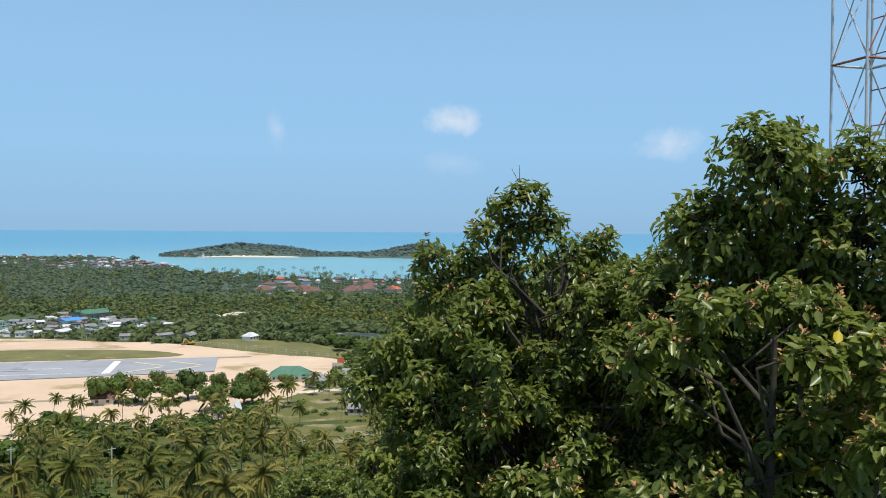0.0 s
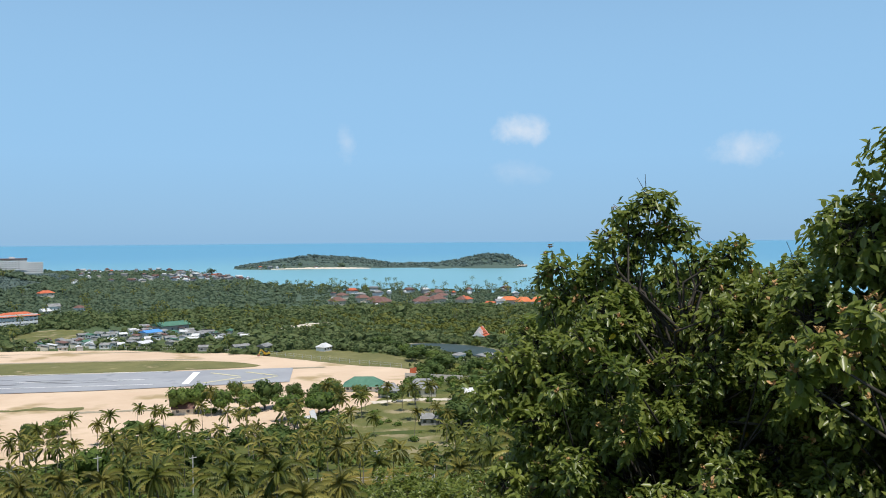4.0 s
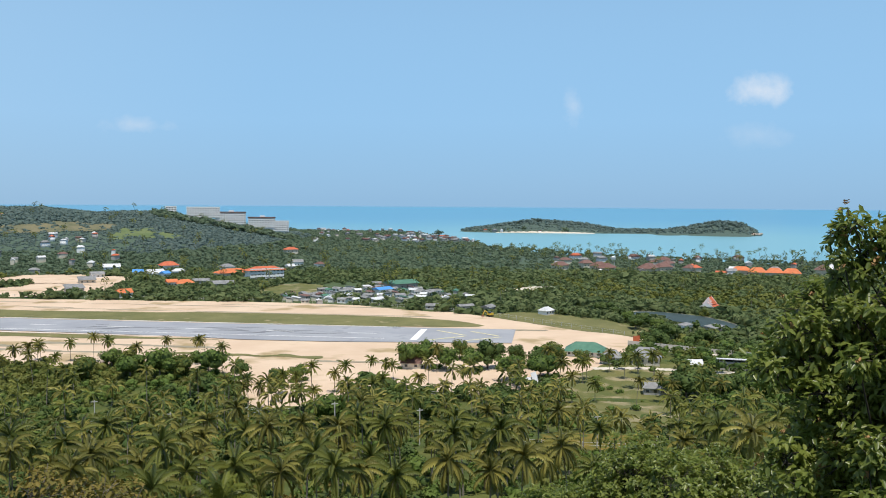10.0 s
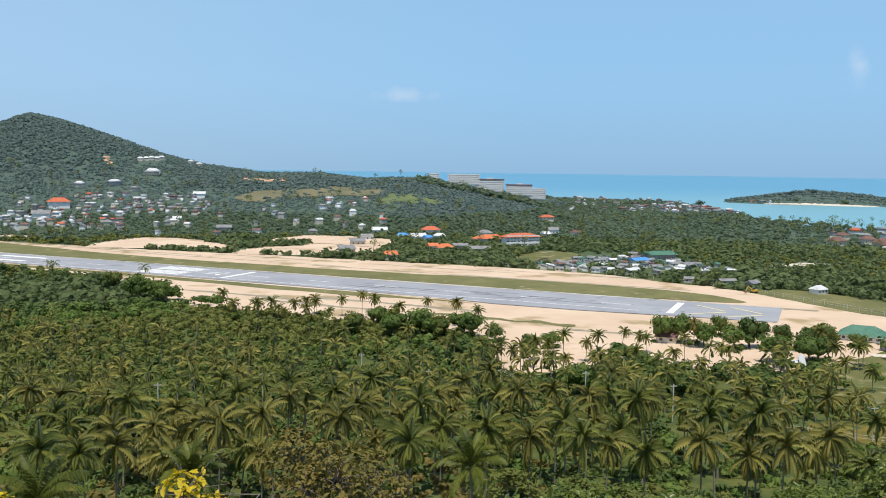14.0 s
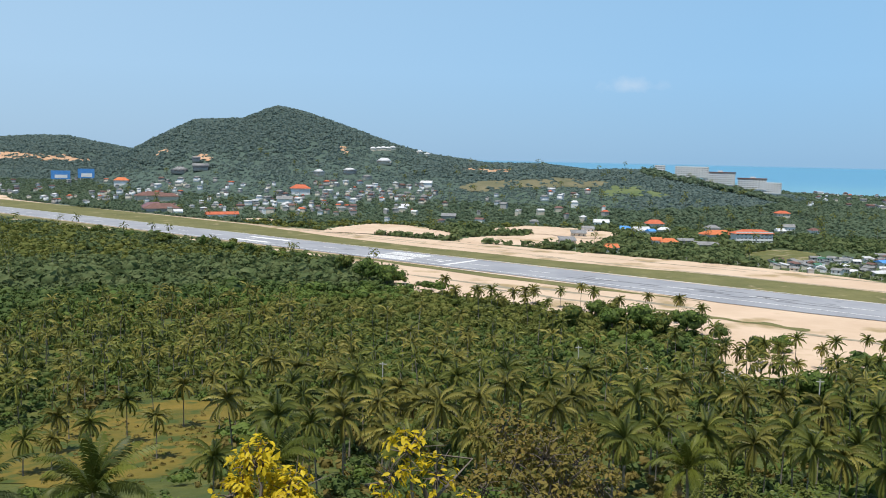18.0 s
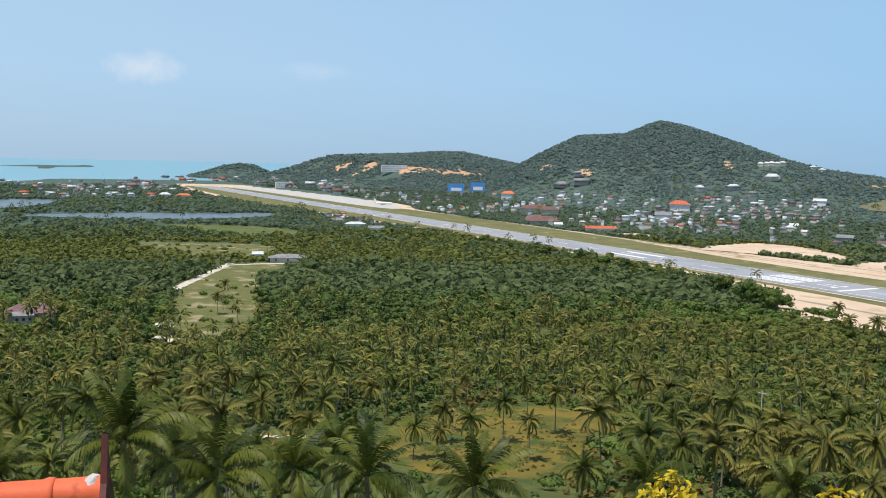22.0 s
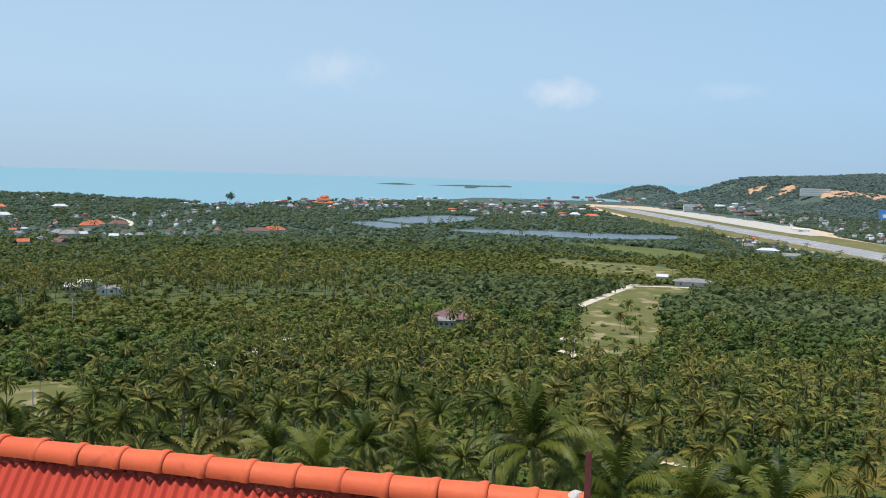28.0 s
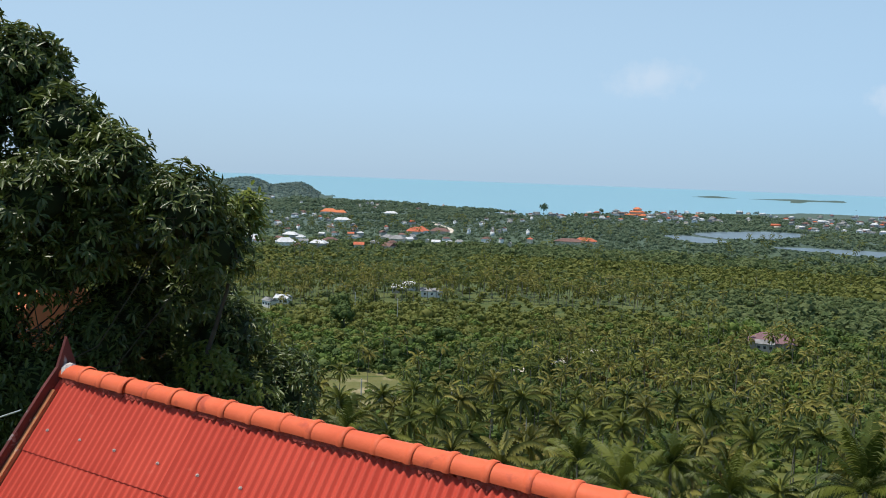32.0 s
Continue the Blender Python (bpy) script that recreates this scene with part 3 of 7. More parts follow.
tagged(sea, "calm turquoise sea reaching the hazy horizon", "sea", kind="structure")

# ---- the airfield: u runs along the runway from its near end, v across it, away from the viewpoint ----
ORIGIN, ALONG, ACROSS = np.array((147.0, 511.0)), np.array((-0.8395, 0.5433)), np.array((0.5433, 0.8395))


def field(u, v):
    return ORIGIN + np.multiply.outer(np.asarray(u, float), ALONG) + np.multiply.outer(np.asarray(v, float), ACROSS)


def rounded(points, steps=6, wobble=0.0, seed=1):
    """A closed smooth line through points, a little uneven."""
    p, rng, res = np.asarray(points, float), np.random.default_rng(seed), []
    n = len(p)
    for k in range(n):
        a, b, c, d = p[k - 1], p[k], p[(k + 1) % n], p[(k + 2) % n]
        for s in np.arange(steps) / steps:
            res.append(0.5 * ((2 * b) + (c - a) * s + (2 * a - 5 * b + 4 * c - d) * s ** 2 + (3 * b - a - 3 * c + d) * s ** 3))
    return np.array(res) + rng.normal(0, wobble, (len(res), 2))


def sheet(name, outline, z, mat, label, category):
    """A flat sheet of ground inside an outline."""
    me = bpy.data.meshes.new(name)
    me.from_pydata([(x, y, z) for x, y in outline], [], [list(range(len(outline)))])
    if me.polygons[0].normal.z < 0:
        me.flip_normals()
    me.materials.append(mat)
    return tagged(new(name, me), label, category, kind="structure")


def within(x, y, outline):
    """Which of the points lie inside the outline."""
    o = np.asarray(outline)
    hit = np.zeros(np.shape(x), bool)
    for (x0, y0), (x1, y1) in zip(o, np.roll(o, -1, axis=0)):
        cross = ((y0 > y) != (y1 > y)) & (x < (x1 - x0) * (y - y0) / (y1 - y0 + 1e-12) + x0)
        hit ^= cross
    return hit


AIRFIELD = [(-205, 0), (-166, 28), (-131, 62), (-91, 95), (-51, 108), (0, 131), (86, 136), (150, 130), (290, 122), (380, 110), (600, 100), (1100, 105), (1250, 150), (1700, 180), (2250, 150),
            (2380, 60), (2330, -60), (1500, -120), (1000, -88), (700, -64), (460, -52), (300, -64), (215, -80), (100, -102), (28, -122), (-20, -150), (-35, -190), (-55, -205), (-75, -185), (-82, -150),
            (-125, -160), (-165, -112), (-190, -50)]
af = rounded(AIRFIELD, 5, 1.2)
airfield_line = field(af[:, 0], af[:, 1])
sheet("bare_sand", airfield_line, 0.15, M["sand"], "pale bare sand graded along the runway", "ground")


def strip(name, pts, z, mat, label, category="ground", wobble=1.0):
    p = rounded(pts, 5, wobble)
    return sheet(name, field(p[:, 0], p[:, 1]), z, mat, label, category)


strip("far_grass", [(-112, 36), (-60, 66), (64, 70), (200, 58), (400, 62), (640, 92), (1130, 94), (1250, 60), (1900, 55), (2150, 30), (1500, 24), (600, 20), (0, 22), (-60, 24)], 0.30, M["grass"], "mown grass verge beyond the runway")
strip("near_grass", [(30, -45), (60, -46), (120, -52), (242, -47), (330, -44), (600, -48), (1000, -70), (1500, -90), (2100, -60), (2200, -30), (1500, -27), (600, -34), (150, -38)], 0.30, M["grass"], "grass verge in front of the runway")
run = [(-132, 22), (-132, -30), (-30, -41), (20, -42), (60, -36), (150, -33), (2230, -22), (2230, 26), (150, 17), (0, 18)]
sheet("runway", field([p[0] for p in run], [p[1] for p in run]), 0.45, M["asphalt"], "long grey asphalt runway with rubber marks", "runway")
ap = rounded([(1180, 62), (1230, 120), (1650, 160), (2100, 130), (2150, 60), (1700, 60)], 4)
sheet("apron", field(ap[:, 0], ap[:, 1]), 0.40, M["concrete"], "pale concrete aircraft apron", "apron")


def centre(u):
    return np.interp(u, [-132, 2230], [-9, 2])


def mark(name, u0, u1, v0, v1, mat=None, label="white runway paint", lean=0.0):
    mid = centre((u0 + u1) / 2)
    q = field([u0, u1, u1 + lean, u0 + lean], [v0 + mid, v0 + mid, v1 + mid, v1 + mid])
    ob = sheet(name, q, 0.56, mat or M["paint"], label, "marking")
    return tagged(ob, group="runway markings")


for k in range(42):
    u = -52 + 50 * k
    if not 225 < u < 330:
        mark("centre_dash", u, u + 17, -0.6, 0.6)
mark("threshold_bar", -79, -75, -20, 22)
mark("threshold_bar", 222, 226, -20, 20)
for k in range(4):
    for side in (-1, 1):
        mark("threshold_stripe", 262, 300, side * (2.2 + k * 4.2), side * (5.4 + k * 4.2))
for side in (-1, 1):
    mark("numeral_bar", 236, 252, side * 2.4, side * 4.2)
    mark("numeral_bar", 236, 238.5, side * 4.2, side * 8)
    mark("edge_line", -60, 2200, side * 22.5, side * 23.6)
    mark("aiming_bar", 420, 470, side * 8, side * 14)
    for u in (-125, -105):
        mark("chevron", u, u + 2.5, side * 2, side * 18, M["yellow_paint"], "faded yellow chevron paint", 18)
mark("shoulder_line", 30, 220, -30.5, -29.6)

# low berms, tyre lanes and dry grass on the sand
for k, (u0, u1, v0, v1, mat) in enumerate(((-70, 210, 72, 75, "bank"), (190, 430, 78, 80, "bank"), (60, 330, 104, 106, "bank"), (-40, 90, 116, 118, "bank"), (340, 700, 88, 91, "bank"), (20, 120, -71, -67, "bank"), (130, 260, -83, -79, "bank"), (-40, 40, -92, -86, "grass"), (60, 150, -96, -90, "bank"), (270, 420, -60, -56, "bank"), (-110, -40, -100, -97, "bank"), (430, 640, 96, 99, "grass"), (-150, -80, 20, 23, "bank"))):
    q = np.random.default_rng(70 + k)
    us = np.linspace(u0, u1, 9)
    top = np.stack([us, v1 + q.normal(0, (v1 - v0) * 0.25, 9)], -1)
    low_side = np.stack([us, v0 + q.normal(0, (v1 - v0) * 0.25, 9)], -1)
    strip("sand_streak", np.concatenate([top, low_side[::-1]]), 0.22 + 0.006 * k, M[mat], "dark streak of earth and dry grass on the sand", wobble=0.3)
# dark rubber streaks where wheels touch down
rng = np.random.default_rng(17)
for k in range(22):
    u, v, long = rng.uniform(-40, 130), rng.uniform(-12, 10), rng.uniform(6, 26)
    mark("tyre_mark", u, u + long, v, v + rng.uniform(0.5, 1.3), M["tyre"], "dark rubber streak on the asphalt", rng.uniform(-1, 1))

# ---- fields, ponds, tracks on the plain ----


def drape(name, outline, mat, label, category="field", cell=3.0, lift=0.12):
    """A sheet that follows the ground inside an outline."""
    o = np.asarray(outline, float)
    xs, ys = np.arange(o[:, 0].min(), o[:, 0].max() + cell, cell), np.arange(o[:, 1].min(), o[:, 1].max() + cell, cell)
    gx, gy = np.meshgrid(xs, ys, indexing="ij")
    inside = within(gx[:-1, :-1] + cell / 2, gy[:-1, :-1] + cell / 2, o)
    i, j = np.nonzero(inside)
    n = len(ys)
    quads = np.stack([i * n + j, (i + 1) * n + j, (i + 1) * n + j + 1, i * n + j + 1], -1)
    ob = new(name, mesh_of(name, np.stack([gx, gy, height(gx, gy) + lift], -1), quads, mat, True))
    return tagged(ob, label, category, kind="structure")


def ribbon(points, width):
    """The outline of a way of that width along points."""
    p = np.asarray(points, float)
    d = np.gradient(p, axis=0)
    n = np.stack([-d[:, 1], d[:, 0]], -1) / np.linalg.norm(d, axis=1)[:, None] * width / 2
    return np.concatenate([p + n, (p - n)[::-1]])


ORANGE_FIELD = rounded([(-100, 240), (-84, 237), (-70, 222), (-70, 200), (-66, 178), (-64, 163), (-78, 152), (-95, 152), (-112, 172), (-122, 194), (-116, 222)], 5, 1.0)
SMALL_FIELD = rounded([(-150, 150), (-140, 168), (-126, 160), (-134, 142)], 4, 1.0)
GREEN_FIELD = rounded([(-446, 470), (-368, 346), (-300, 284), (-272, 268), (-284, 320), (-366, 415), (-415, 505)], 4, 1.0)
LAWN = rounded([(-330, 20), (-334, 58), (-292, 62), (-262, 48), (-262, 18)], 4, 1.0)
MEADOW = rounded([(205, 345), (255, 345), (292, 318), (272, 285), (236, 262), (200, 230), (176, 228), (176, 262), (196, 300)], 4, 1.0)
BARE_PLOT = rounded([(128, 222), (150, 228), (172, 214), (160, 196), (136, 200)], 4, 1.0)
PASTURE = rounded([(205, 690), (250, 760), (232, 800), (196, 770), (172, 700)], 4, 1.0)
MARSH = rounded([(-620, 560), (-520, 600), (-470, 540), (-520, 500), (-600, 520)], 4, 1.0)
MARSH_FAR = rounded([(-760, 720), (-640, 760), (-560, 700), (-620, 660), (-720, 670)], 4, 1.0)
SAND_LOT = rounded([(372, 660), (420, 690), (440, 676), (392, 650)], 4, 1.0)
SHED_PLOT = rounded([(186, 612), (240, 622), (330, 596), (340, 690), (322, 770), (250, 780), (205, 720)], 4)
FLAT = rounded([(285, 525), (320, 528), (346, 478), (344, 419), (322, 405), (302, 449), (289, 498)], 4, 0.6)
drape("dry_field", ORANGE_FIELD, M["dry_grass"], "clearing of dry orange grass among palms")
drape("dry_field", SMALL_FIELD, M["dry_grass"], "small clearing of dry grass among palms")
drape("pasture", GREEN_FIELD, M["pasture"], "rough green pasture beside a sandy track", cell=4)
drape("lawn", LAWN, M["pasture"], "sloping green meadow below the trees")
drape("meadow", MEADOW, M["pasture"], "green meadow with bungalows among palms")
drape("bare_plot", BARE_PLOT, M["dry_grass"], "fenced plot of bare orange soil")
drape("pasture", PASTURE, M["pasture"], "grass slope beside the white school building")
drape("marsh", MARSH, M["pasture"], "flat brownish marsh meadow", cell=5)
drape("marsh", MARSH_FAR, M["green_grass"], "flat light green marsh meadow", cell=5)
drape("sand_lot", SAND_LOT, M["track"], "pale cleared building lot", cell=4)
drape("verge_field", FLAT, M["grass"], "fenced grass verge beyond the runway end", cell=4)
TRACKS = [([(-452, 480), (-446, 470), (-412, 408), (-378, 348), (-352, 322)], 6), ([(-446, 470), (-432, 492), (-415, 512)], 5), ([(-300, 268), (-282, 262), (-266, 262)], 9), ([(240, 336), (262, 327), (285, 306), (300, 296)], 6),
          ([(-150, 158), (-138, 160), (-128, 166)], 3), ([(300, 380), (312, 358), (326, 338)], 12), ([(-330, 115), (-345, 140), (-372, 168)], 5), ([(-1150, 300), (-1240, 320), (-1400, 330)], 9)]
TRACK_LINES = [ribbon(p, w) for p, w in TRACKS]
for line in TRACK_LINES:
    drape("track", line, M["track"], "pale sandy track", "track", cell=1.5, lift=0.2)

POND_EAST = rounded([(374, 488), (402, 498), (419, 456), (402, 402), (382, 400), (386, 445)], 5)
PONDS_WEST = [rounded([(-1250, 723), (-1314, 832), (-1336, 915), (-1278, 952), (-1193, 862), (-1144, 784), (-1122, 722), (-1166, 703)], 4), rounded([(-1178, 631), (-1196, 669), (-1146, 680), (-1078, 677), (-1049, 643), (-1062, 610)], 4),
              rounded([(-998, 695), (-967, 782), (-909, 846), (-858, 907), (-825, 960), (-775, 900), (-787, 832), (-856, 744), (-969, 685)], 4)]
mid = POND_EAST.mean(axis=0)
drape("pond_bank", mid + (POND_EAST - mid) * 1.10, M["bank"], "bare pale bank round the pond", "bank", cell=2, lift=0.2)
for k, line in enumerate([POND_EAST] + PONDS_WEST):
    sheet("pond", line, 0.55, M["pond" if k else "pond_dark"], "still grey-blue pond in the lowland woods", "pond")



def slope_spot(turn, high):
    """Where the line from the viewpoint at that turn and height meets a hillside: its distance."""
    r = np.arange(900, 4000, 4.0)
    a = radians(turn)
    above = height(-r * math.sin(a), r * math.cos(a)) - (EYE + r * math.tan(radians(high)))
    hit = np.nonzero(above > 0)[0]
    return float(r[hit[0]]) if len(hit) else 0.0


CLAY = [(radians(a), slope_spot(a, e), w, d) for a, e, w, d in ((34.6, -0.55, 60, 60), (31.4, -0.62, 60, 50), (29.6, -0.70, 60, 40), (28.2, -0.78, 45, 34), (36.2, -0.5, 40, 40), (22.9, -0.18, 16, 30), (20.6, -0.58, 18, 30), (11.7, 0.12, 12, 30), (40.4, -0.3, 50, 50), (2.0, -1.0, 60, 30))]
CLAY_LINES = []
for k, (a, r0, w, d) in enumerate(q for q in CLAY if q[1] > 0):
    c, side, out = np.array((-math.sin(a), math.cos(a))) * r0, np.array((math.cos(a), math.sin(a))), np.array((-math.sin(a), math.cos(a)))
    CLAY_LINES.append(rounded([c + side * w * s + out * d * q for s, q in ((-0.75, 0.1), (-0.4, 0.9), (0.3, 0.6), (0.75, 0.5), (0.5, -0.2), (0.1, -0.5), (-0.5, -0.25))], 4, 5.0, k))
    drape("clay_slope", CLAY_LINES[-1], M["dirt"], "bare orange clay cut into the wooded hillside", "hillside", cell=7, lift=0.6)
BUILD_SITES = [rounded(np.array(p), 4, 2.0, 3) for p in ([(-62, 792), (-30, 772), (20, 772), (56, 780), (84, 850), (100, 905), (60, 930), (20, 912), (0, 860), (-40, 846)], [(-200, 872), (-120, 846), (-70, 812), (-78, 880), (-150, 920)], [(-330, 960), (-300, 985), (-260, 950), (-290, 930)], [(-201, 851), (-162, 950), (-105, 924), (-86, 830), (-141, 832)], [(100, 905), (55, 952), (-3, 971), (-40, 900), (20, 880), (68, 849)])]
for k, line in enumerate(BUILD_SITES):
    drape("building_site", line, M["sand"], "levelled sandy building site", "ground", cell=5, lift=0.25 + 0.1 * k)

HILL_FIELDS = []
for turn0, high, wide, deep, mat, label in ((0.0, -1.85, 95, 60, "hill_scrub", "bare brown slope among the woods"), (-3.0, -1.75, 50, 50, "hill_scrub", "bare brown slope among the woods"), (-6.3, -2.13, 26, 60, "hill_grass", "light green hillside meadow"), (-8.0, -2.25, 22, 40, "hill_grass", "light green hillside meadow")):
    r0 = slope_spot(turn0, high)
    if r0:
        a = radians(turn0)
        c, side, out_way = np.array((-math.sin(a), math.cos(a))) * r0, np.array((math.cos(a), math.sin(a))), np.array((-math.sin(a), math.cos(a)))
        HILL_FIELDS.append(rounded([c + side * wide * p + out_way * deep * q for p, q in ((-1, 0.2), (-0.5, 0.9), (0.2, 0.6), (0.9, 0.8), (1, 0.1), (0.4, -0.4), (-0.3, -0.2), (-0.7, -0.6))], 4, 3.0))
        drape("hill_field", HILL_FIELDS[-1], M[mat], label, "field", cell=6, lift=0.8)
SAND_STRIP = rounded([(-80, 560), (-45, 570), (-10, 540), (22, 493), (44, 462), (34, 434), (5, 448), (-18, 468), (-42, 484), (-72, 498)], 4, 1.5)
drape("sand_strip", SAND_STRIP, M["sand"], "pale bare sand between the palms and the runway", "ground", cell=3, lift=0.2)
CLEARINGS = HILL_FIELDS + [SAND_STRIP, airfield_line, ORANGE_FIELD, SMALL_FIELD, GREEN_FIELD, LAWN, MEADOW, BARE_PLOT, PASTURE, MARSH, MARSH_FAR, SAND_LOT, FLAT, POND_EAST] + PONDS_WEST + CLAY_LINES + BUILD_SITES + TRACK_LINES + [rounded(np.asarray(p) * s, 1) for p in PONDS_WEST for s in (0.96, 0.98)] + [mid + (POND_EAST - mid) * 1.10]


def open_ground(x, y):
    """Where no tree may stand."""
    hit = np.zeros(np.shape(x), bool)
    for line in CLEARINGS:
        b = np.asarray(line)
        near = (x > b[:, 0].min()) & (x < b[:, 0].max()) & (y > b[:, 1].min()) & (y < b[:, 1].max())
        if near.any():
            hit[near] |= within(x[near], y[near], b)
    return hit


# ---- where the small houses stand ----


def settle(x, y):
    """Slides a far spot along its line of sight onto the ground, so that it stands on the slopes."""
    r = math.hypot(x, y)
    turn = math.degrees(math.atan2(-x, y))
    if r > 1000:
        r = slope_spot(turn, -math.degrees(math.atan(EYE / r))) or r
    a = radians(turn)
    return -r * math.sin(a), r * math.cos(a)


def at_turn(turn, r):
    a = radians(turn)
    return -r * math.sin(a), r * math.cos(a)


placed, PLANNED, GARDENS = [], [], []  # GARDENS: place and width of every house built


def free_spot(x, y, gap):
    if any((x - a) ** 2 + (y - b) ** 2 < gap * gap for a, b in placed):
        return False
    placed.append((x, y))
    return True


def scatter(seed, count, turn0, turn1, low, high, roofs, size, group, walls=("white", "grey_wall", "cream")):
    """Houses strewn over a stretch of land, by turn and by how far below the horizon they stand."""
    rng = np.random.default_rng(seed)
    made = tries = 0
    while made < count and tries < count * 12:
        tries += 1
        turn, deep = rng.uniform(turn0, turn1), rng.uniform(low, high)
        r = EYE / math.tan(radians(deep))
        x, y = settle(*at_turn(turn, r))
        one = np.array([x]), np.array([y])
        if open_ground(*one)[0] or height(x, y) < -0.2 or not free_spot(x, y, size * 1.5):
            continue
        if ripples(x, y, 55) < -0.05 and rng.random() < 0.75:  # they stand in clusters
            continue
        s = size * rng.uniform(0.7, 1.5)
        look_of = rng.uniform(0, 180), s, s * rng.uniform(0.55, 0.8), rng.uniform(3.0, 4.8) * (1.35 if r > 900 else 1.0), roofs[rng.integers(len(roofs))], walls[rng.integers(len(walls))], ["gable", "hip"][rng.integers(2)]
        PLANNED.append((x, y, look_of, group))
        made += 1


TOWN = ["white_roof", "brown_roof", "metal_roof", "brown_roof", "white_roof", "metal_roof", "brown_roof", "metal_roof", "white_roof", "metal_roof", "red_roof", "metal_roof"]
scatter(1, 225, 6, 38, 2.0, 4.1, TOWN, 6.9, "town houses")
scatter(2, 34, -6, 12, 2.1, 4.6, TOWN, 7.4, "town houses")
scatter(3, 90, -36, -17, 1.9, 2.7, TOWN + ["brown_roof"], 9, "shore houses")
scatter(4, 84, 70, 92, 1.75, 4.6, TOWN + ["red_roof", "brown_roof"], 6.6, "lowland houses")
scatter(5, 120, 48, 74, 1.6, 2.6, TOWN + ["red_roof"], 11, "shore houses")
scatter(6, 46, 34, 50, 1.3, 2.2, TOWN, 16, "shore houses")
scatter(7, 26, -48, -33, 3.5, 4.6, ["brown_roof", "brown_roof", "metal_roof", "red_roof", "white_roof"], 9.5, "resort roofs")
scatter(8, 22, 78, 94, 4.4, 5.4, ["metal_roof", "white_roof", "brown_roof", "metal_roof"], 12, "lowland houses")
scatter(9, 7, 8, 26, 0.7, 1.8, ["white_roof", "metal_roof"], 16, "hillside villas")


def in_garden(x, y):
    """Which spots lie on a house's plot or in its open front garden, where no tree grows."""
    hit = np.zeros(np.shape(x), bool)
    for hx, hy, wide in GARDENS:
        r = math.hypot(hx, hy)
        ux, uy = hx / r, hy / r
        near = np.abs(x - hx) + np.abs(y - hy) < 110
        along, across = (x[near] - hx) * ux + (y[near] - hy) * uy, (x[near] - hx) * uy - (y[near] - hy) * ux
        hit[near] |= (along < wide * 0.8) & (along > -5 - (0.018 if r > 1050 else 0.009) * r) & (np.abs(across) < wide * 0.5)
    return hit


# ---- palms ----


def frond(rng, length, stations, start, turn, bend=1.0, leaflet=0.55, comb=False):
    """One feathered frond as a connected strip: a midrib from which leaflets hang on both sides."""
    s = np.linspace(0, 1, stations + 1)
    pitch = radians(start) - bend * (0.5 + 1.5 * s) * s
    step = length / stations
    run, up = np.cumsum(np.cos(pitch)) * step, np.cumsum(np.sin(pitch)) * step
    out, side = np.array((math.cos(turn), math.sin(turn), 0)), np.array((-math.sin(turn), math.cos(turn), 0))
    rib = out * run[:, None] + np.array((0, 0, 1.0)) * up[:, None]
    span = leaflet * np.clip(np.sin(np.pi * (0.12 + 0.86 * s)) ** 0.7, 0.05, 1)
    tang = np.gradient(rib, axis=0)
    tang /= np.linalg.norm(tang, axis=1)[:, None]
    hang = rng.uniform(0.45, 0.95) + rng.uniform(0, 0.25, (len(s), 1))
    verts = [rib]
    for sg in (-1, 1):
        verts.append(rib + span[:, None] * (side * sg * 0.66 + tang * 0.55 - np.array((0, 0, 1.0)) * hang) * (rng.uniform(0.85, 1.1, (len(s), 1)) if comb else np.where(np.arange(len(s)) % 2, 1.15, 0.62)[:, None]))
    n = len(s)
    k = np.arange(n - 1)
    faces = []
    for o in (n, 2 * n):
        faces.append(np.stack([k, k + 1, k + o + (0 if comb else 1)], -1))
        if not comb:
            faces.append(np.stack([k, k + o + 1, k + o], -1))
    return np.concatenate(verts), np.concatenate(faces)


def palm_crown(seed, fronds, stations, length=3.2, leaflet=0.75, comb=False):
    rng = np.random.default_rng(seed)
    pieces = []
    for k in range(fronds):
        q = (k + 0.5) / fronds
        start = 84 - 124 * q + rng.normal(0, 11)
        pieces.append(frond(rng, length * rng.uniform(0.85, 1.1) * (1 if q > 0.15 else 0.8), stations, start, k * 2.399 + rng.normal(0, 0.2), rng.uniform(0.5, 1.15), leaflet, comb))
    return gather(pieces)


def palm_trunk(rng, tall, lean=0.08, sides=6, rings=6):
    s = np.linspace(0, 1, rings)
    a, b = rng.uniform(0, 6.28), rng.normal(0, lean)
    pts = np.stack([math.cos(a) * b * tall * s ** 2, math.sin(a) * b * tall * s ** 2, s * tall], -1)
    rad = 0.15 - 0.05 * s + 0.09 * np.exp(-s * 14)
    v, q = tube(pts, rad, sides)
    return v, q, pts[-1]


def spread(seed, count, turn0, turn1, r0, r1, power=1.0):
    """Evenly scattered points of a sector."""
    rng = np.random.default_rng(seed)
    a = np.radians(rng.uniform(turn0, turn1, count))
    r = np.sqrt(rng.uniform(r0 ** 2, r1 ** 2, count))
    return -r * np.sin(a), r * np.cos(a), rng


def thin_out(x, y, gap):
    """Drops points that stand closer than gap to one kept before."""
    seen, keep = {}, []
    for k, (a, b) in enumerate(zip(x, y)):
        i, j = int(a // gap), int(b // gap)
        if all((a - p) ** 2 + (b - q) ** 2 > gap * gap for di in (-1, 0, 1) for dj in (-1, 0, 1) for p, q in seen.get((i + di, j + dj), ())):
            seen.setdefault((i, j), []).append((a, b))
            keep.append(k)
    return np.array(keep, int)


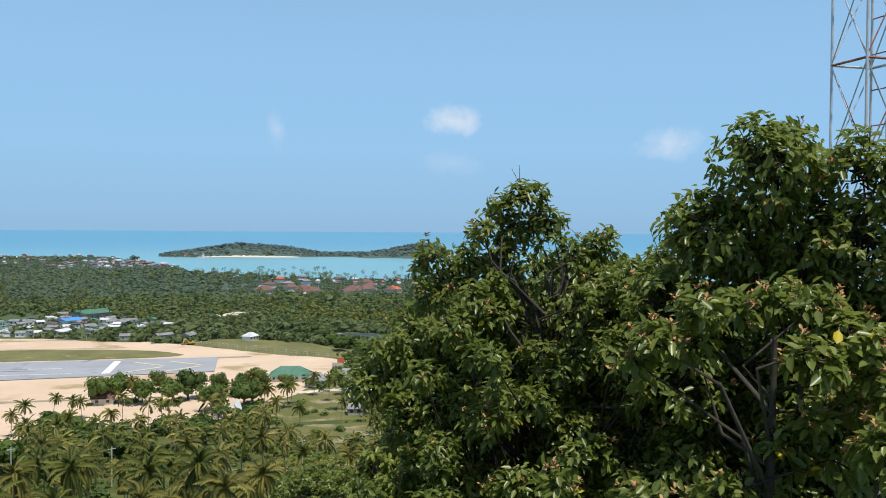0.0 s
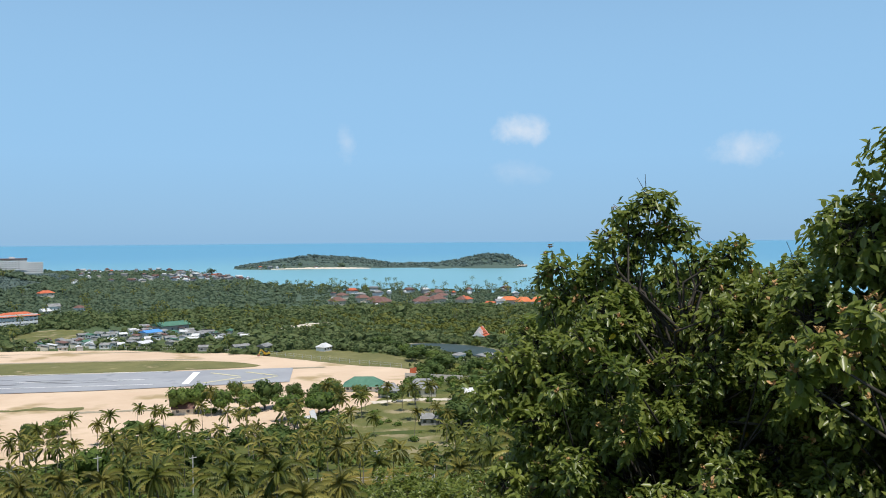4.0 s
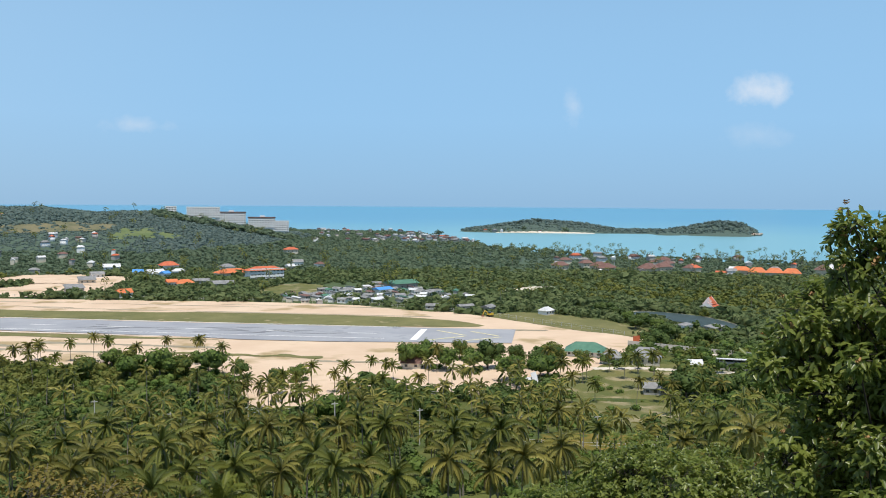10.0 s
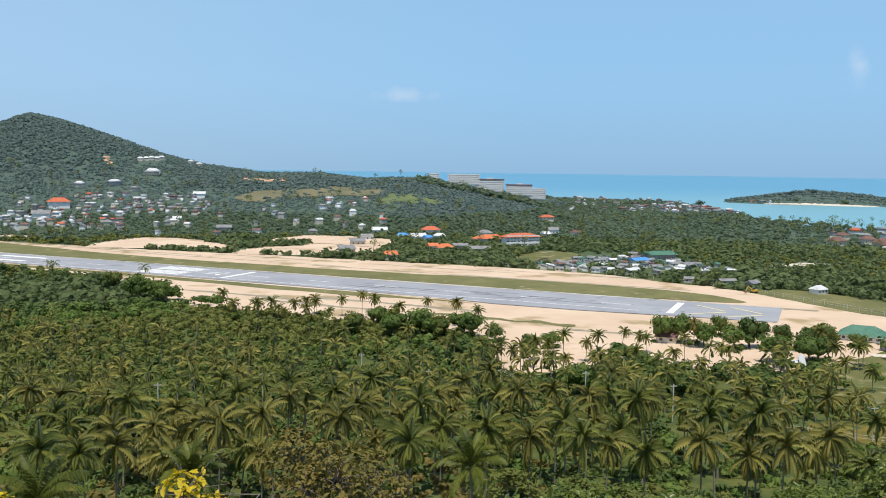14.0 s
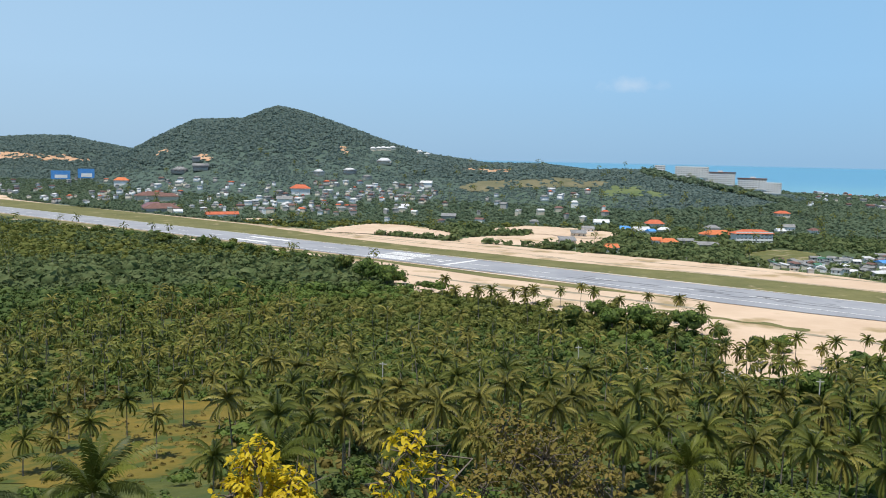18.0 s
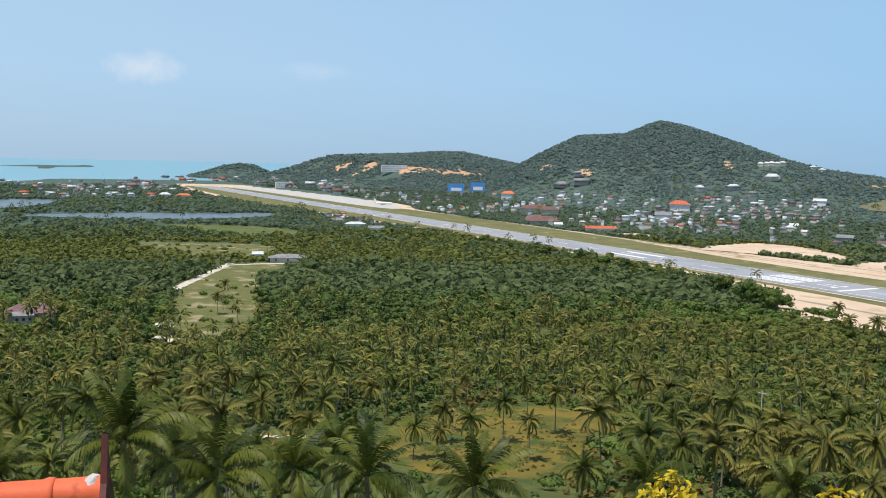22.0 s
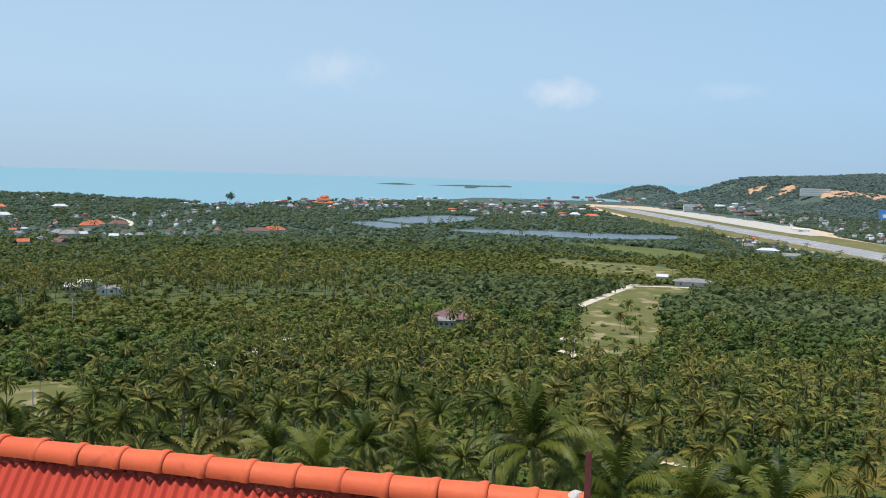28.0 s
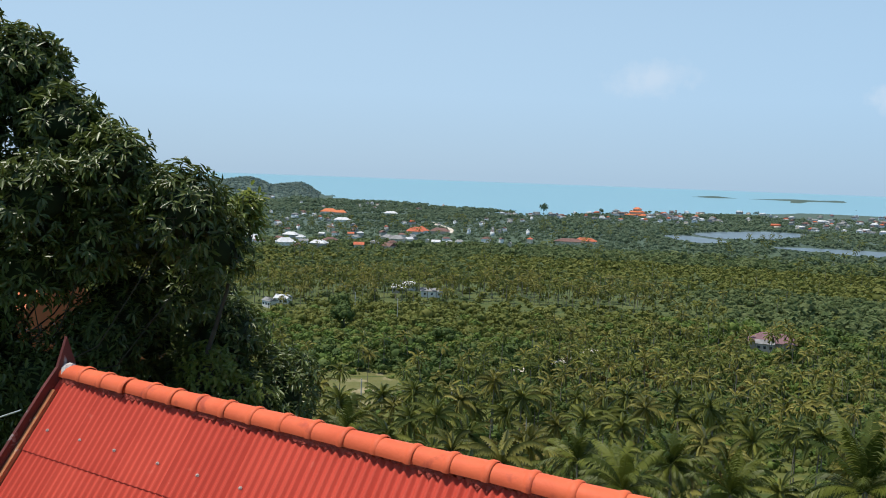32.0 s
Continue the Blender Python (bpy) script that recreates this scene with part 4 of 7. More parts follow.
LAWN_GAP = rounded([(-262, 12), (-266, 54), (-222, 46), (-205, 30), (-212, 8)], 3)
VIEW_GAP = rounded([(-122, 192), (-64, 160), (-38, 90), (-76, 78)], 3)


def grove(x, y):
    """How much a place is palm grove (1) or mixed wood (0)."""
    r, turn = np.hypot(x, y), np.degrees(np.arctan2(-x, y))
    edge = np.interp(turn, [-60, -40, -20, 0, 15, 30, 45, 60, 68, 74, 95], [340, 360, 370, 390, 440, 465, 470, 480, 450, 380, 370])
    w = np.clip((edge - r) / 110, 0, 1)
    belt = np.clip(1.4 - np.abs(r - 565 - 25 * ripples(x, y, 70)) / 62, 0, 1) * np.clip((turn - 57) / 6, 0, 1)
    patch = ripples(x + 40, y, 26)
    return np.clip(np.maximum(w * (0.82 + 0.3 * patch), belt * 0.9), 0, 1)


# palms that one can tell apart, built from a few crowns
CROWNS = []
for k in range(6):
    v, q = palm_crown(20 + k, 28, 24, 4.7, 0.64)
    CROWNS.append(mesh_of("crown", v, q, M["palm_green" if k % 2 else "palm"]))
SKIRTS = []
for k in range(3):
    drng = np.random.default_rng(40 + k)
    SKIRTS.append(mesh_of("dead_skirt", *gather([frond(drng, 3.0, 9, -55 + drng.normal(0, 8), drng.uniform(0, 6.28), 0.5, 0.45, True) for q in range(5)]), M["dead_frond"]))
BASES = []
prng = np.random.default_rng(5)
for k in range(6):
    tall = 8.5 + k * 1.3
    v, q, top = palm_trunk(prng, tall)
    BASES.append((mesh_of("trunk", v, q, M["palm_trunk"], True), top))


def palm(x, y, z, k, c, turn, size):
    me, top = BASES[k]
    thing = new("coconut_palm")
    part("trunk", me, None, thing)
    head = part("crown", CROWNS[c], None, thing)
    head.location = top
    if (k + c) % 3 == 0:
        part("dead_skirt", SKIRTS[c % 3], None, thing, "brown hanging dead fronds").location = top
    thing.matrix_basis = pose(x, y, z, 0, 0, turn) @ Matrix.Scale(size, 4)
    return tagged(thing, "tall coconut palm with a grey trunk and feathery crown", "palm", "coconut palms")


px, py, rng = spread(3, 17000, -62, 100, 66, 680)
keep = thin_out(px, py, 6.2)
px, py = px[keep], py[keep]
pr, pturn = np.hypot(px, py), np.degrees(np.arctan2(-px, py))
ok = (pr > np.interp(pturn, [-60, -30, 20, 40, 55, 70], [120, 130, 125, 88, 82, 84])) & (np.random.default_rng(6).random(len(px)) < np.interp(pr, [140, 300, 345], [0.80, 0.95, 1.0])) & ~open_ground(px, py) & ~within(px, py, VIEW_GAP) & ~within(px, py, LAWN_GAP) & (np.random.default_rng(4).random(len(px)) < grove(px, py) * np.where((px > 60) & (np.hypot(px, py) < 300), 0.85, 0.95))
px, py = px[ok], py[ok]
order = np.argsort(np.hypot(px, py))
px, py = px[order], py[order]
pz = height(px, py)
SINGLE = 300
for k in range(min(SINGLE, len(px))):
    palm(px[k], py[k], pz[k] - 0.2, int(rng.integers(6)), int(rng.integers(6)), rng.uniform(0, 360), rng.uniform(0.95, 1.22))
# single palms in the clearings and along the sand
for a, b in ((132, 347), (141, 350), (145, 351), (105, 341), (113, 336), (121, 346), (94, 341), (129, 326), (142, 319), (169, 357), (147, 301), (161, 315), (78, 319), (75, 323), (88, 328), (151, 327), (97, 337), (-75, 172), (-96, 158), (-93, 163), (-88, 186), (-70, 196), (-104, 190), (-99, 176), (-82, 204), (-94, 214), (-110, 205), (-86, 166), (-283, 38), (-290, 30), (-300, 50), (66, 322), (72, 318), (58, 330), (96, 312), (104, 300), (122, 306), (-308, 318), (-316, 330), (88, 300), (60, 428), (48, 433), (36, 442), (30, 446), (20, 452), (74, 418), (6, 462), (222, 316), (246, 300), (230, 290), (252, 318), (211, 329), (195, 297), (216, 310), (198, 276), (238, 310), (202, 256), (223, 266), (207, 243), (217, 236), (241, 325), (188, 277), (186, 316), (249, 303), (-42, 456), (-34, 451), (-22, 444), (-15, 438), (-12, 432), (-4, 443), (2, 441), (7, 437), (12, 415), (-8, 412), (-20, 407), (3, 403), (14, 388), (64, 392), (79, 389)):
    palm(a, b, float(height(a, b)) - 0.2, int(rng.integers(6)), int(rng.integers(6)), rng.uniform(0, 360), rng.uniform(0.75, 1.0))


def joined_palms(name, xs, ys, fronds, stations, label, mat, seed, size=1.0):
    """Many palms as one mass: crowns in one object, trunks in another part of it."""
    rng = np.random.default_rng(seed)
    kinds = [palm_crown(60 + k, fronds, stations, 4.5, 0.74) for k in range(8)]
    heads, stems = [], []
    zs = height(xs, ys)
    for a, b, c in zip(xs, ys, zs):
        v, q = kinds[rng.integers(8)]
        s, tall, w = rng.uniform(0.85, 1.15) * size, rng.uniform(7.5, 14) * size, rng.uniform(0, 6.28)
        lean = rng.normal(0, 0.6, 2)
        m = np.array(((math.cos(w), -math.sin(w), 0), (math.sin(w), math.cos(w), 0), (0, 0, 1))) * s
        heads.append((v @ m.T + (a + lean[0], b + lean[1], c + tall), q))
        stems.append(tube([(a, b, c - 0.3), (a + lean[0] * 0.4, b + lean[1] * 0.4, c + tall * 0.6), (a + lean[0], b + lean[1], c + tall)], (0.2, 0.13, 0.11), 4))
    thing = new(name, mesh_of(name, *gather(heads), mat))
    part("trunks", mesh_of("trunks", *gather(stems), M["palm_trunk"]), None, thing)["kind"] = "stuff"
    return tagged(thing, label, "palms", kind="stuff")


joined_palms("palm_grove", px[SINGLE::2], py[SINGLE::2], 15, 5, "dense grove of coconut palms on the plain", M["palm"], 8)
joined_palms("palm_grove", px[SINGLE + 1::2], py[SINGLE + 1::2], 15, 5, "dense grove of green coconut palms on the plain", M["palm_green"], 88)

# ---- broad-leaved trees ----
ICO_V = np.array([(0, 0, -1), (0.724, -0.526, -0.447), (-0.276, -0.851, -0.447), (-0.894, 0, -0.447), (-0.276, 0.851, -0.447), (0.724, 0.526, -0.447),
                  (0.276, -0.851, 0.447), (-0.724, -0.526, 0.447), (-0.724, 0.526, 0.447), (0.276, 0.851, 0.447), (0.894, 0, 0.447), (0, 0, 1)])
ICO_F = np.array([(0, 1, 2), (1, 0, 5), (0, 2, 3), (0, 3, 4), (0, 4, 5), (1, 5, 10), (2, 1, 6), (3, 2, 7), (4, 3, 8), (5, 4, 9), (1, 10, 6), (2, 6, 7), (3, 7, 8), (4, 8, 9), (5, 9, 10),
                  (6, 10, 11), (7, 6, 11), (8, 7, 11), (9, 8, 11), (10, 9, 11)])


def leaf_crown(seed, sprays, size, lobes=4, flat=0.75):
    """A crown of unit radius: sprays of foliage, each a small folded card, over several lobes, round a dark lumpy core."""
    rng = np.random.default_rng(seed)
    centres = np.concatenate([[[0, 0, 0.1]], rng.normal(0, 0.42, (lobes, 3)) * (1, 1, 0.6)])
    big = np.concatenate([[0.72], rng.uniform(0.36, 0.58, lobes)])
    which = rng.integers(0, lobes + 1, sprays)
    d = rng.normal(0, 1, (sprays, 3))
    d[:, 2] = np.abs(d[:, 2]) * 1.1 - 0.35
    d /= np.linalg.norm(d, axis=1)[:, None]
    at = centres[which] + d * big[which][:, None] * rng.uniform(0.82, 1.12, sprays)[:, None]
    n = d + rng.normal(0, 0.30, (sprays, 3))
    n /= np.linalg.norm(n, axis=1)[:, None]
    a = np.cross(n, rng.normal(0, 1, (sprays, 3)))
    a /= np.linalg.norm(a, axis=1)[:, None]
    b = np.cross(n, a)
    s = size * rng.uniform(0.6, 1.3, sprays)[:, None]
    quad = np.stack([at - a * s, at - b * s * 0.6 + n * s * 0.15, at + a * s * 1.1 - n * s * 0.25, at + b * s * 0.6 + n * s * 0.15], 1).reshape(-1, 3)
    k = np.arange(sprays)[:, None] * 4
    faces = np.concatenate([k + (0, 1, 2), k + (0, 2, 3)])
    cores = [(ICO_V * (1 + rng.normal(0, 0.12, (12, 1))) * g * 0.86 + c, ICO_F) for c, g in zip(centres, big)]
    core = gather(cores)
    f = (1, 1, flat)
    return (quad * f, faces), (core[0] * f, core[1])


def join_trees(name, xs, ys, sizes, kinds, mat, label, seed, base=0.45, core=True, category="woods", stems=False):
    rng = np.random.default_rng(seed)
    zs = height(xs, ys)
    leaf, dark, stem = [], [], []
    for a, b, c, s in zip(xs, ys, zs, sizes):
        (v, q), (cv, cq) = kinds[rng.integers(len(kinds))]
        w = rng.uniform(0, 6.28)
        m = np.array(((math.cos(w), -math.sin(w), 0), (math.sin(w), math.cos(w), 0), (0, 0, 1))) * s
        o = np.array((a, b, c + s * base * rng.uniform(0.8, 1.5)))
        leaf.append((v @ m.T + o, q))
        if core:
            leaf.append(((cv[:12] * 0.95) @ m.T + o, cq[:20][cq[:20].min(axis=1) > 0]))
        if stems:
            stem.append(tube([(a, b, c - 0.5), o], (0.06 * s, 0.04 * s), 4))
    thing = new(name, mesh_of(name, *gather(leaf), mat))
    if stems:
        part("trunks", mesh_of("trunks", *gather(stem), M["bark"]), None, thing)["kind"] = "stuff"
    return tagged(thing, label, category, kind="stuff")


FULL = [leaf_crown(100 + k, 620, 0.115, 8) for k in range(5)]
FINE = [leaf_crown(110 + k, 100, 0.20, 6) for k in range(6)]
MID = [leaf_crown(120 + k, 64, 0.235, 6) for k in range(8)]
THIN = [leaf_crown(160 + k, 20, 0.42, 3, 0.72) for k in range(8)]
LOW = [leaf_crown(140 + k, 6, 0.55, 2, 0.7) for k in range(8)]
# Cores take the darker leaf green: shade inside the crown put into colour.
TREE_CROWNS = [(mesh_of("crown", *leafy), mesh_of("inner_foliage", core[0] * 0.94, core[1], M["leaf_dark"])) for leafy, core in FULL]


def tree(x, y, radius, tall, mat="leaf_dark", k=0, label="broad dark green tree with a dense rounded crown"):
    thing = new("broadleaf_tree")
    z = float(height(x, y))
    rng = np.random.default_rng(int(abs(x * 13 + y * 7)))
    pieces = [tube([(0, 0, -0.4), (0.1, 0.05, tall * 0.3), (0.0, 0.1, tall - radius * 0.6)], (0.05 * radius + 0.1, 0.05 * radius, 0.03 * radius), 6)]
    for q in range(4):
        a = q * 1.6 + rng.uniform(0, 0.6)
        pieces.append(tube([(0.05, 0.05, tall * 0.35), (math.cos(a) * radius * 0.4, math.sin(a) * radius * 0.4, tall * 0.6)], (0.03 * radius, 0.012 * radius), 5))
    part("trunk", mesh_of("trunk", *gather(pieces), M["bark"], True), None, thing)
    head = new("crown", TREE_CROWNS[k][0].copy())
    head.data.materials.append(M[mat])
    head.parent = thing
    head.matrix_basis = pose(0, 0, tall * 0.54, 0, 0, rng.uniform(0, 360)) @ Matrix.Diagonal((radius, radius * rng.uniform(0.85, 1.0), tall * 0.62, 1))
    if mat != "hazed_far_leaf":
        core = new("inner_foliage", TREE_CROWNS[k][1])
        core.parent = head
    thing.matrix_basis = pose(x, y, z)
    return tagged(thing, label, "tree", "broadleaf trees")


# the round trees that stand along the sand and between the palms
SAND_TREES = ((238, 368, 5, 8), (229, 361, 4.5, 9), (243, 351, 3.5, 7), (220, 372, 4.5, 8), (168, 368, 6, 14), (176, 362, 6, 12), (161, 372, 5.5, 13), (193, 382, 3.4, 11), (194, 355, 8, 15), (184, 350, 6, 12), (190, 326, 7.5, 13), (202, 322, 6.5, 12), (226, 350, 7, 12), (216, 346, 6, 11), (211, 330, 6, 10), (85, 258, 6.5, 15), (90, 268, 5, 12), (246, 274, 7.5, 14), (313, 380, 8, 9.5),
              (36, 424, 5, 10), (53, 394, 7.4, 15), (73, 390, 7, 13), (23, 399, 6, 12), (85, 381, 4.5, 9), (-90, 509, 8, 17), (-79, 505, 6.5, 14), (41, 396, 7, 11), (62, 392, 5.5, 11), (94, 355, 4.5, 9), (106, 362, 4, 8))
for k, (a, b, radius, tall) in enumerate(SAND_TREES):
    tree(a, b, radius, tall, ("leaf", "leaf", "scrub", "leaf_dark", "leaf")[k % 5], k % 5)
for k, (u, v, radius, tall) in enumerate(((262, -90, 6.5, 13), (250, -97, 6, 11), (300, -92, 7, 11), (330, -87, 6, 10), (420, -84, 6, 11), (470, -86, 8, 13), (160, -125, 6, 9), (190, -118, 5.5, 9), (205, -112, 5, 9), (280, -96, 6, 10), (360, -88, 6, 10), (390, -84, 6, 10), (520, -88, 7, 11), (570, -86, 6, 10))):
    q = field(u, v)
    tree(float(q[0]), float(q[1]), radius * (0.6, 0.95, 0.75, 1.1)[k % 4], tall * (0.7, 1.05, 0.8)[k % 3], ("leaf", "scrub", "leaf_dark", "leaf")[k % 4], k % 5)
for k, (a, b, radius, tall, mat) in enumerate(((236, 268, 8, 12, "leaf_dark"), (252, 262, 6, 10, "leaf_dark"), (262, 256, 7, 10, "leaf"), (290, 262, 7, 11, "leaf"), (334, 392, 7, 10, "leaf_dark"), (340, 372, 6, 9, "leaf_dark"), (150, 268, 7, 11, "leaf_dark"),
                                               (122, 262, 7, 10, "leaf_dark"), (98, 252, 6, 9, "leaf"), (-310, 118, 6, 10, "leaf_dark"), (-250, 92, 6, 9, "leaf_dark"), (-224, 60, 7, 10, "leaf"), (-262, 98, 5, 8, "leaf_dark"), (-196, 84, 5, 8, "leaf_dark"), (-330, 236, 6, 9, "leaf"),
                                               (-285, 255, 5, 8, "leaf_dark"), (241, 264, 5.5, 11, "leaf_dark"), (352, 440, 6, 9, "leaf_dark"), (357, 460, 5, 8, "leaf"), (362, 478, 6, 8, "leaf_dark"), (349, 422, 5, 8, "leaf"), (366, 500, 6, 9, "leaf_dark"), (340, 432, 6, 8, "leaf_dark"), (-440, 60, 8, 13, "leaf_dark"), (-480, 62, 7, 12, "leaf_dark"), (-388, 100, 6, 9, "leaf_dark"))):
    tree(a, b, radius, tall, mat, k % 5)

# ---- the hillside close by: the red roof, trees, mast ----


def leaves(rng, tips, ways, per, length, width, droop, spread_out=0.9, loose=0.25):
    """Tufts of leaves that ray out round twig tips and droop; each pointed, folded leaf is its own little mesh island."""
    n = len(tips) * per
    at, way = np.repeat(tips, per, axis=0), np.repeat(ways, per, axis=0) + (0, 0, 0.25)
    way /= np.linalg.norm(way, axis=1)[:, None]
    ref = np.repeat(rng.normal(0, 1, (len(tips), 3)), per, axis=0)
    a = np.cross(way, ref)
    a /= np.linalg.norm(a, axis=1)[:, None] + 1e-9
    b = np.cross(way, a)
    turn = (np.arange(n) % per * 2.399 + rng.normal(0, 0.3, n))[:, None]
    d = way * rng.uniform(0.1, 1.0, (n, 1)) + (a * np.cos(turn) + b * np.sin(turn)) * spread_out + rng.normal(0, 0.18, (n, 3)) + np.array((0, 0, -1.0)) * droop
    d /= np.linalg.norm(d, axis=1)[:, None]
    flat = np.cross(d, way * 0.7 + np.array((0, 0, 0.8)) + rng.normal(0, 0.3, (n, 3)))
    flat /= np.linalg.norm(flat, axis=1)[:, None] + 1e-9
    up = np.cross(flat, d)
    size = rng.uniform(0.6, 1.2, n)[:, None]
    L, W = length * size, width * size
    base = at - way * length * rng.uniform(0, 0.7, (n, 1)) + d * L * 0.12 + rng.normal(0, length * loose, (n, 3))
    low, high = base + d * L * 0.28 + up * W * 0.3, base + d * L * 0.66 - up * L * 0.02 + up * W * 0.2
    v = np.stack([base, low + flat * W * 0.85, high + flat * W * 0.8, base + d * L - up * L * 0.16, high - flat * W * 0.8, low - flat * W * 0.85], 1).reshape(-1, 3)
    k = np.arange(n)[:, None] * 6
    return v, np.concatenate([k + (0, 3, 1), k + (1, 3, 2), k + (0, 5, 3), k + (5, 4, 3)])


def near_tree(name, label, lobes, foot, mat, tips, per, length, width, droop, seed, group="", core=None, buds=None, category="tree", bare=0, fork=0.35, bark="bark", loose=0.25, boughs=60, deep=0):
    """A tree or bush whose crown is made of lobes (x, y, z, radius), with a trunk from foot, limbs to every lobe, twigs and single leaves."""
    rng = np.random.default_rng(seed)
    thing = new(name)
    foot = np.array(foot, float)
    mid = np.mean([l[:3] for l in lobes], axis=0)
    tops = np.array([l[2] for l in lobes])
    apex = np.array((mid[0], mid[1], tops.max() - 0.25 * (tops.max() - tops.min())))
    stem = foot + (apex - foot) * np.linspace(0, 1, 7)[:, None] + rng.normal(0, 0.06, (7, 3)) * np.linspace(0, 1, 7)[:, None]
    woods = [tube(stem, np.linspace(0.10, 0.015, 7), 7)]
    pts, dirs, limbs = [], [], []
    for x, y, z, r in lobes:
        c = np.array((x, y, z))
        off = math.hypot(x - mid[0], y - mid[1])
        lift = min(max((z - 0.3 - off * 0.8 - foot[2]) / (apex[2] - foot[2]), fork), 0.97)
        crotch = np.array([np.interp(lift * 6, range(7), stem[:, i]) for i in range(3)])
        bow = (crotch + c) / 2 + rng.normal(0, 0.2, 3) - (0, 0, 0.1 * off)
        (limbs if len(limbs) < boughs else woods).append(tube([crotch, bow, c], (0.018, 0.012, 0.005), 5))
        m = max(4, int(tips * r * r))
        d = rng.normal(0, 1, (m, 3))
        d[:, 2] += 0.35
        d /= np.linalg.norm(d, axis=1)[:, None]
        p = c + d * r * (rng.uniform(0.45, 1.12, m) ** 0.6)[:, None]
        for q in range(0, m, 3):
            woods.append(tube([c + rng.normal(0, r * 0.15, 3), (c + p[q]) / 2 + rng.normal(0, r * 0.1, 3), p[q]], (0.009, 0.006, 0.003), 3))
        for q in range(int(bare * r * r)):
            e = rng.normal(0, 1, 3) + (0, 0, 0.8)
            e /= np.linalg.norm(e)
            woods.append(tube([c, c + e * r * 0.7, c + e * r * 1.25 + rng.normal(0, 0.05, 3)], (0.006, 0.004, 0.002), 3))
        pts.append(p), dirs.append(d)
    pts, dirs = np.concatenate(pts), np.concatenate(dirs)
    part("trunk", mesh_of("trunk", *woods[0], M[bark], True), None, thing)
    for limb in limbs:
        part("limb", mesh_of("limb", *limb, M[bark], True), None, thing)
    part("twig_mass", mesh_of("twig_mass", *gather(woods[1:]), M[bark], True), None, thing)["kind"] = "stuff"
    crown = part("foliage", mesh_of("foliage", *leaves(rng, pts, dirs, per, length, width, droop, 0.9, loose), M[mat]), None, thing)
    crown["kind"] = "stuff"
    # Lumps that fill the crown; in shade_core they carry its shade as colour.
    if core:
        inner = [(ICO_V * (1 + rng.normal(0, 0.15, (12, 1))) * r * core[1] + (x, y, z), ICO_F) for x, y, z, r in lobes[deep:]]
        part("inner_foliage", mesh_of("inner_foliage", *gather(inner), M[core[0]]), None, thing)
    if buds and length < 0.12:
        for q in rng.choice(len(pts), 16, replace=False):
            part("yellowed_leaf", mesh_of("yellowed_leaf", *leaves(rng, pts[q:q + 1] + dirs[q] * 0.06, dirs[q:q + 1], 1, length, width * 1.2, droop), M["leaf_yellow"]), None, thing, "yellowed dying leaf")
    if buds:
        pick = rng.choice(len(pts), min(buds[1], len(pts)), replace=False)
        v, q = leaves(rng, pts[pick] + dirs[pick] * 0.05, dirs[pick] * 0.5 + (0, 0, 1.0), 9, buds[2], buds[2] * 0.3, -0.5)
        part("flower_mass", mesh_of("flower_mass", v, q, M[buds[0]]), None, thing)["kind"] = "stuff"
    return tagged(thing, label, category, group)


def jitter(points, radius, depth, seed):
    rng = np.random.default_rng(seed)
    return [(x + rng.normal(0, depth), y + rng.normal(0, depth), z, radius * rng.uniform(0.85, 1.15)) for x, y, z in points]


LOOKOUT = Vector((-0.87, 0.28, 77.46))


def clump(turn, high, wide, far, eye=LOOKOUT):
    """A ball of leaves by its turn, height and half-width in degrees and its distance from the lookout."""
    c = eye + toward(turn, high, far)
    return c.x, c.y, c.z, far * math.tan(radians(wide))


rng = np.random.default_rng(1)
# the open top of the tree: turn, height, half-width
TOP_A = [(-55.5, 2.1, 1.3), (-54.1, 1.5, 1.0), (-57.0, 0.7, 1.0), (-53.0, 0.3, 0.9), (-54.9, 0.4, 1.2), (-56.1, 0.0, 1.0), (-57.7, -0.2, 0.6), (-52.3, -0.2, 0.6), (-59.8, -0.8, 1.0), (-60.6, -0.2, 0.6), (-58.7, -1.3, 1.2), (-61.0, -1.9, 0.9),
         (-49.8, -1.4, 1.0), (-49.0, -2.0, 0.7), (-51.0, -2.1, 0.8), (-54.3, -1.2, 1.1), (-50.3, -2.9, 0.9), (-51.7, -3.2, 1.0), (-49.4, -3.3, 0.7), (-50.5, -4.1, 1.0), (-52.6, -2.2, 1.0), (-51.9, -1.2, 0.7), (-49.3, -4.4, 0.8)]
TREE_A = [clump(a, e, w, 8.4 + rng.normal(0, 0.15)) for a, e, w in TOP_A]
# sunlit boughs that stand out from the body
brng = np.random.default_rng(17)
TREE_A += [clump(brng.uniform(-63, -49), brng.uniform(-18, -6.5), brng.uniform(0.8, 1.25), brng.uniform(7.3, 7.8)) for k in range(26)]
# its broad body: rows of clumps, the outline of the open side by height
for layer in (0, 1):
    for e in np.arange(-3.0, -20.5, -1.45 - 0.5 * layer):
        edge = np.interp(-e, [3, 4.7, 6.2, 7.8, 9.2, 11, 13.2, 15, 18.3], [-51.4, -51.2, -48.3, -44.2, -44.8, -45.8, -45.1, -45.1, -46.3]) - 1.2 - 1.6 * layer
        for a in np.arange(edge, -65.0 if e > -6 else -70.0, -1.75 - 0.6 * layer):
            if layer or rng.random() > 0.16:
                TREE_A.append(clump(a + rng.normal(0, 0.35), e + rng.normal(0, 0.35), 1.25 + 0.5 * layer, 8.2 + 0.9 * layer + rng.normal(0, 0.3)))
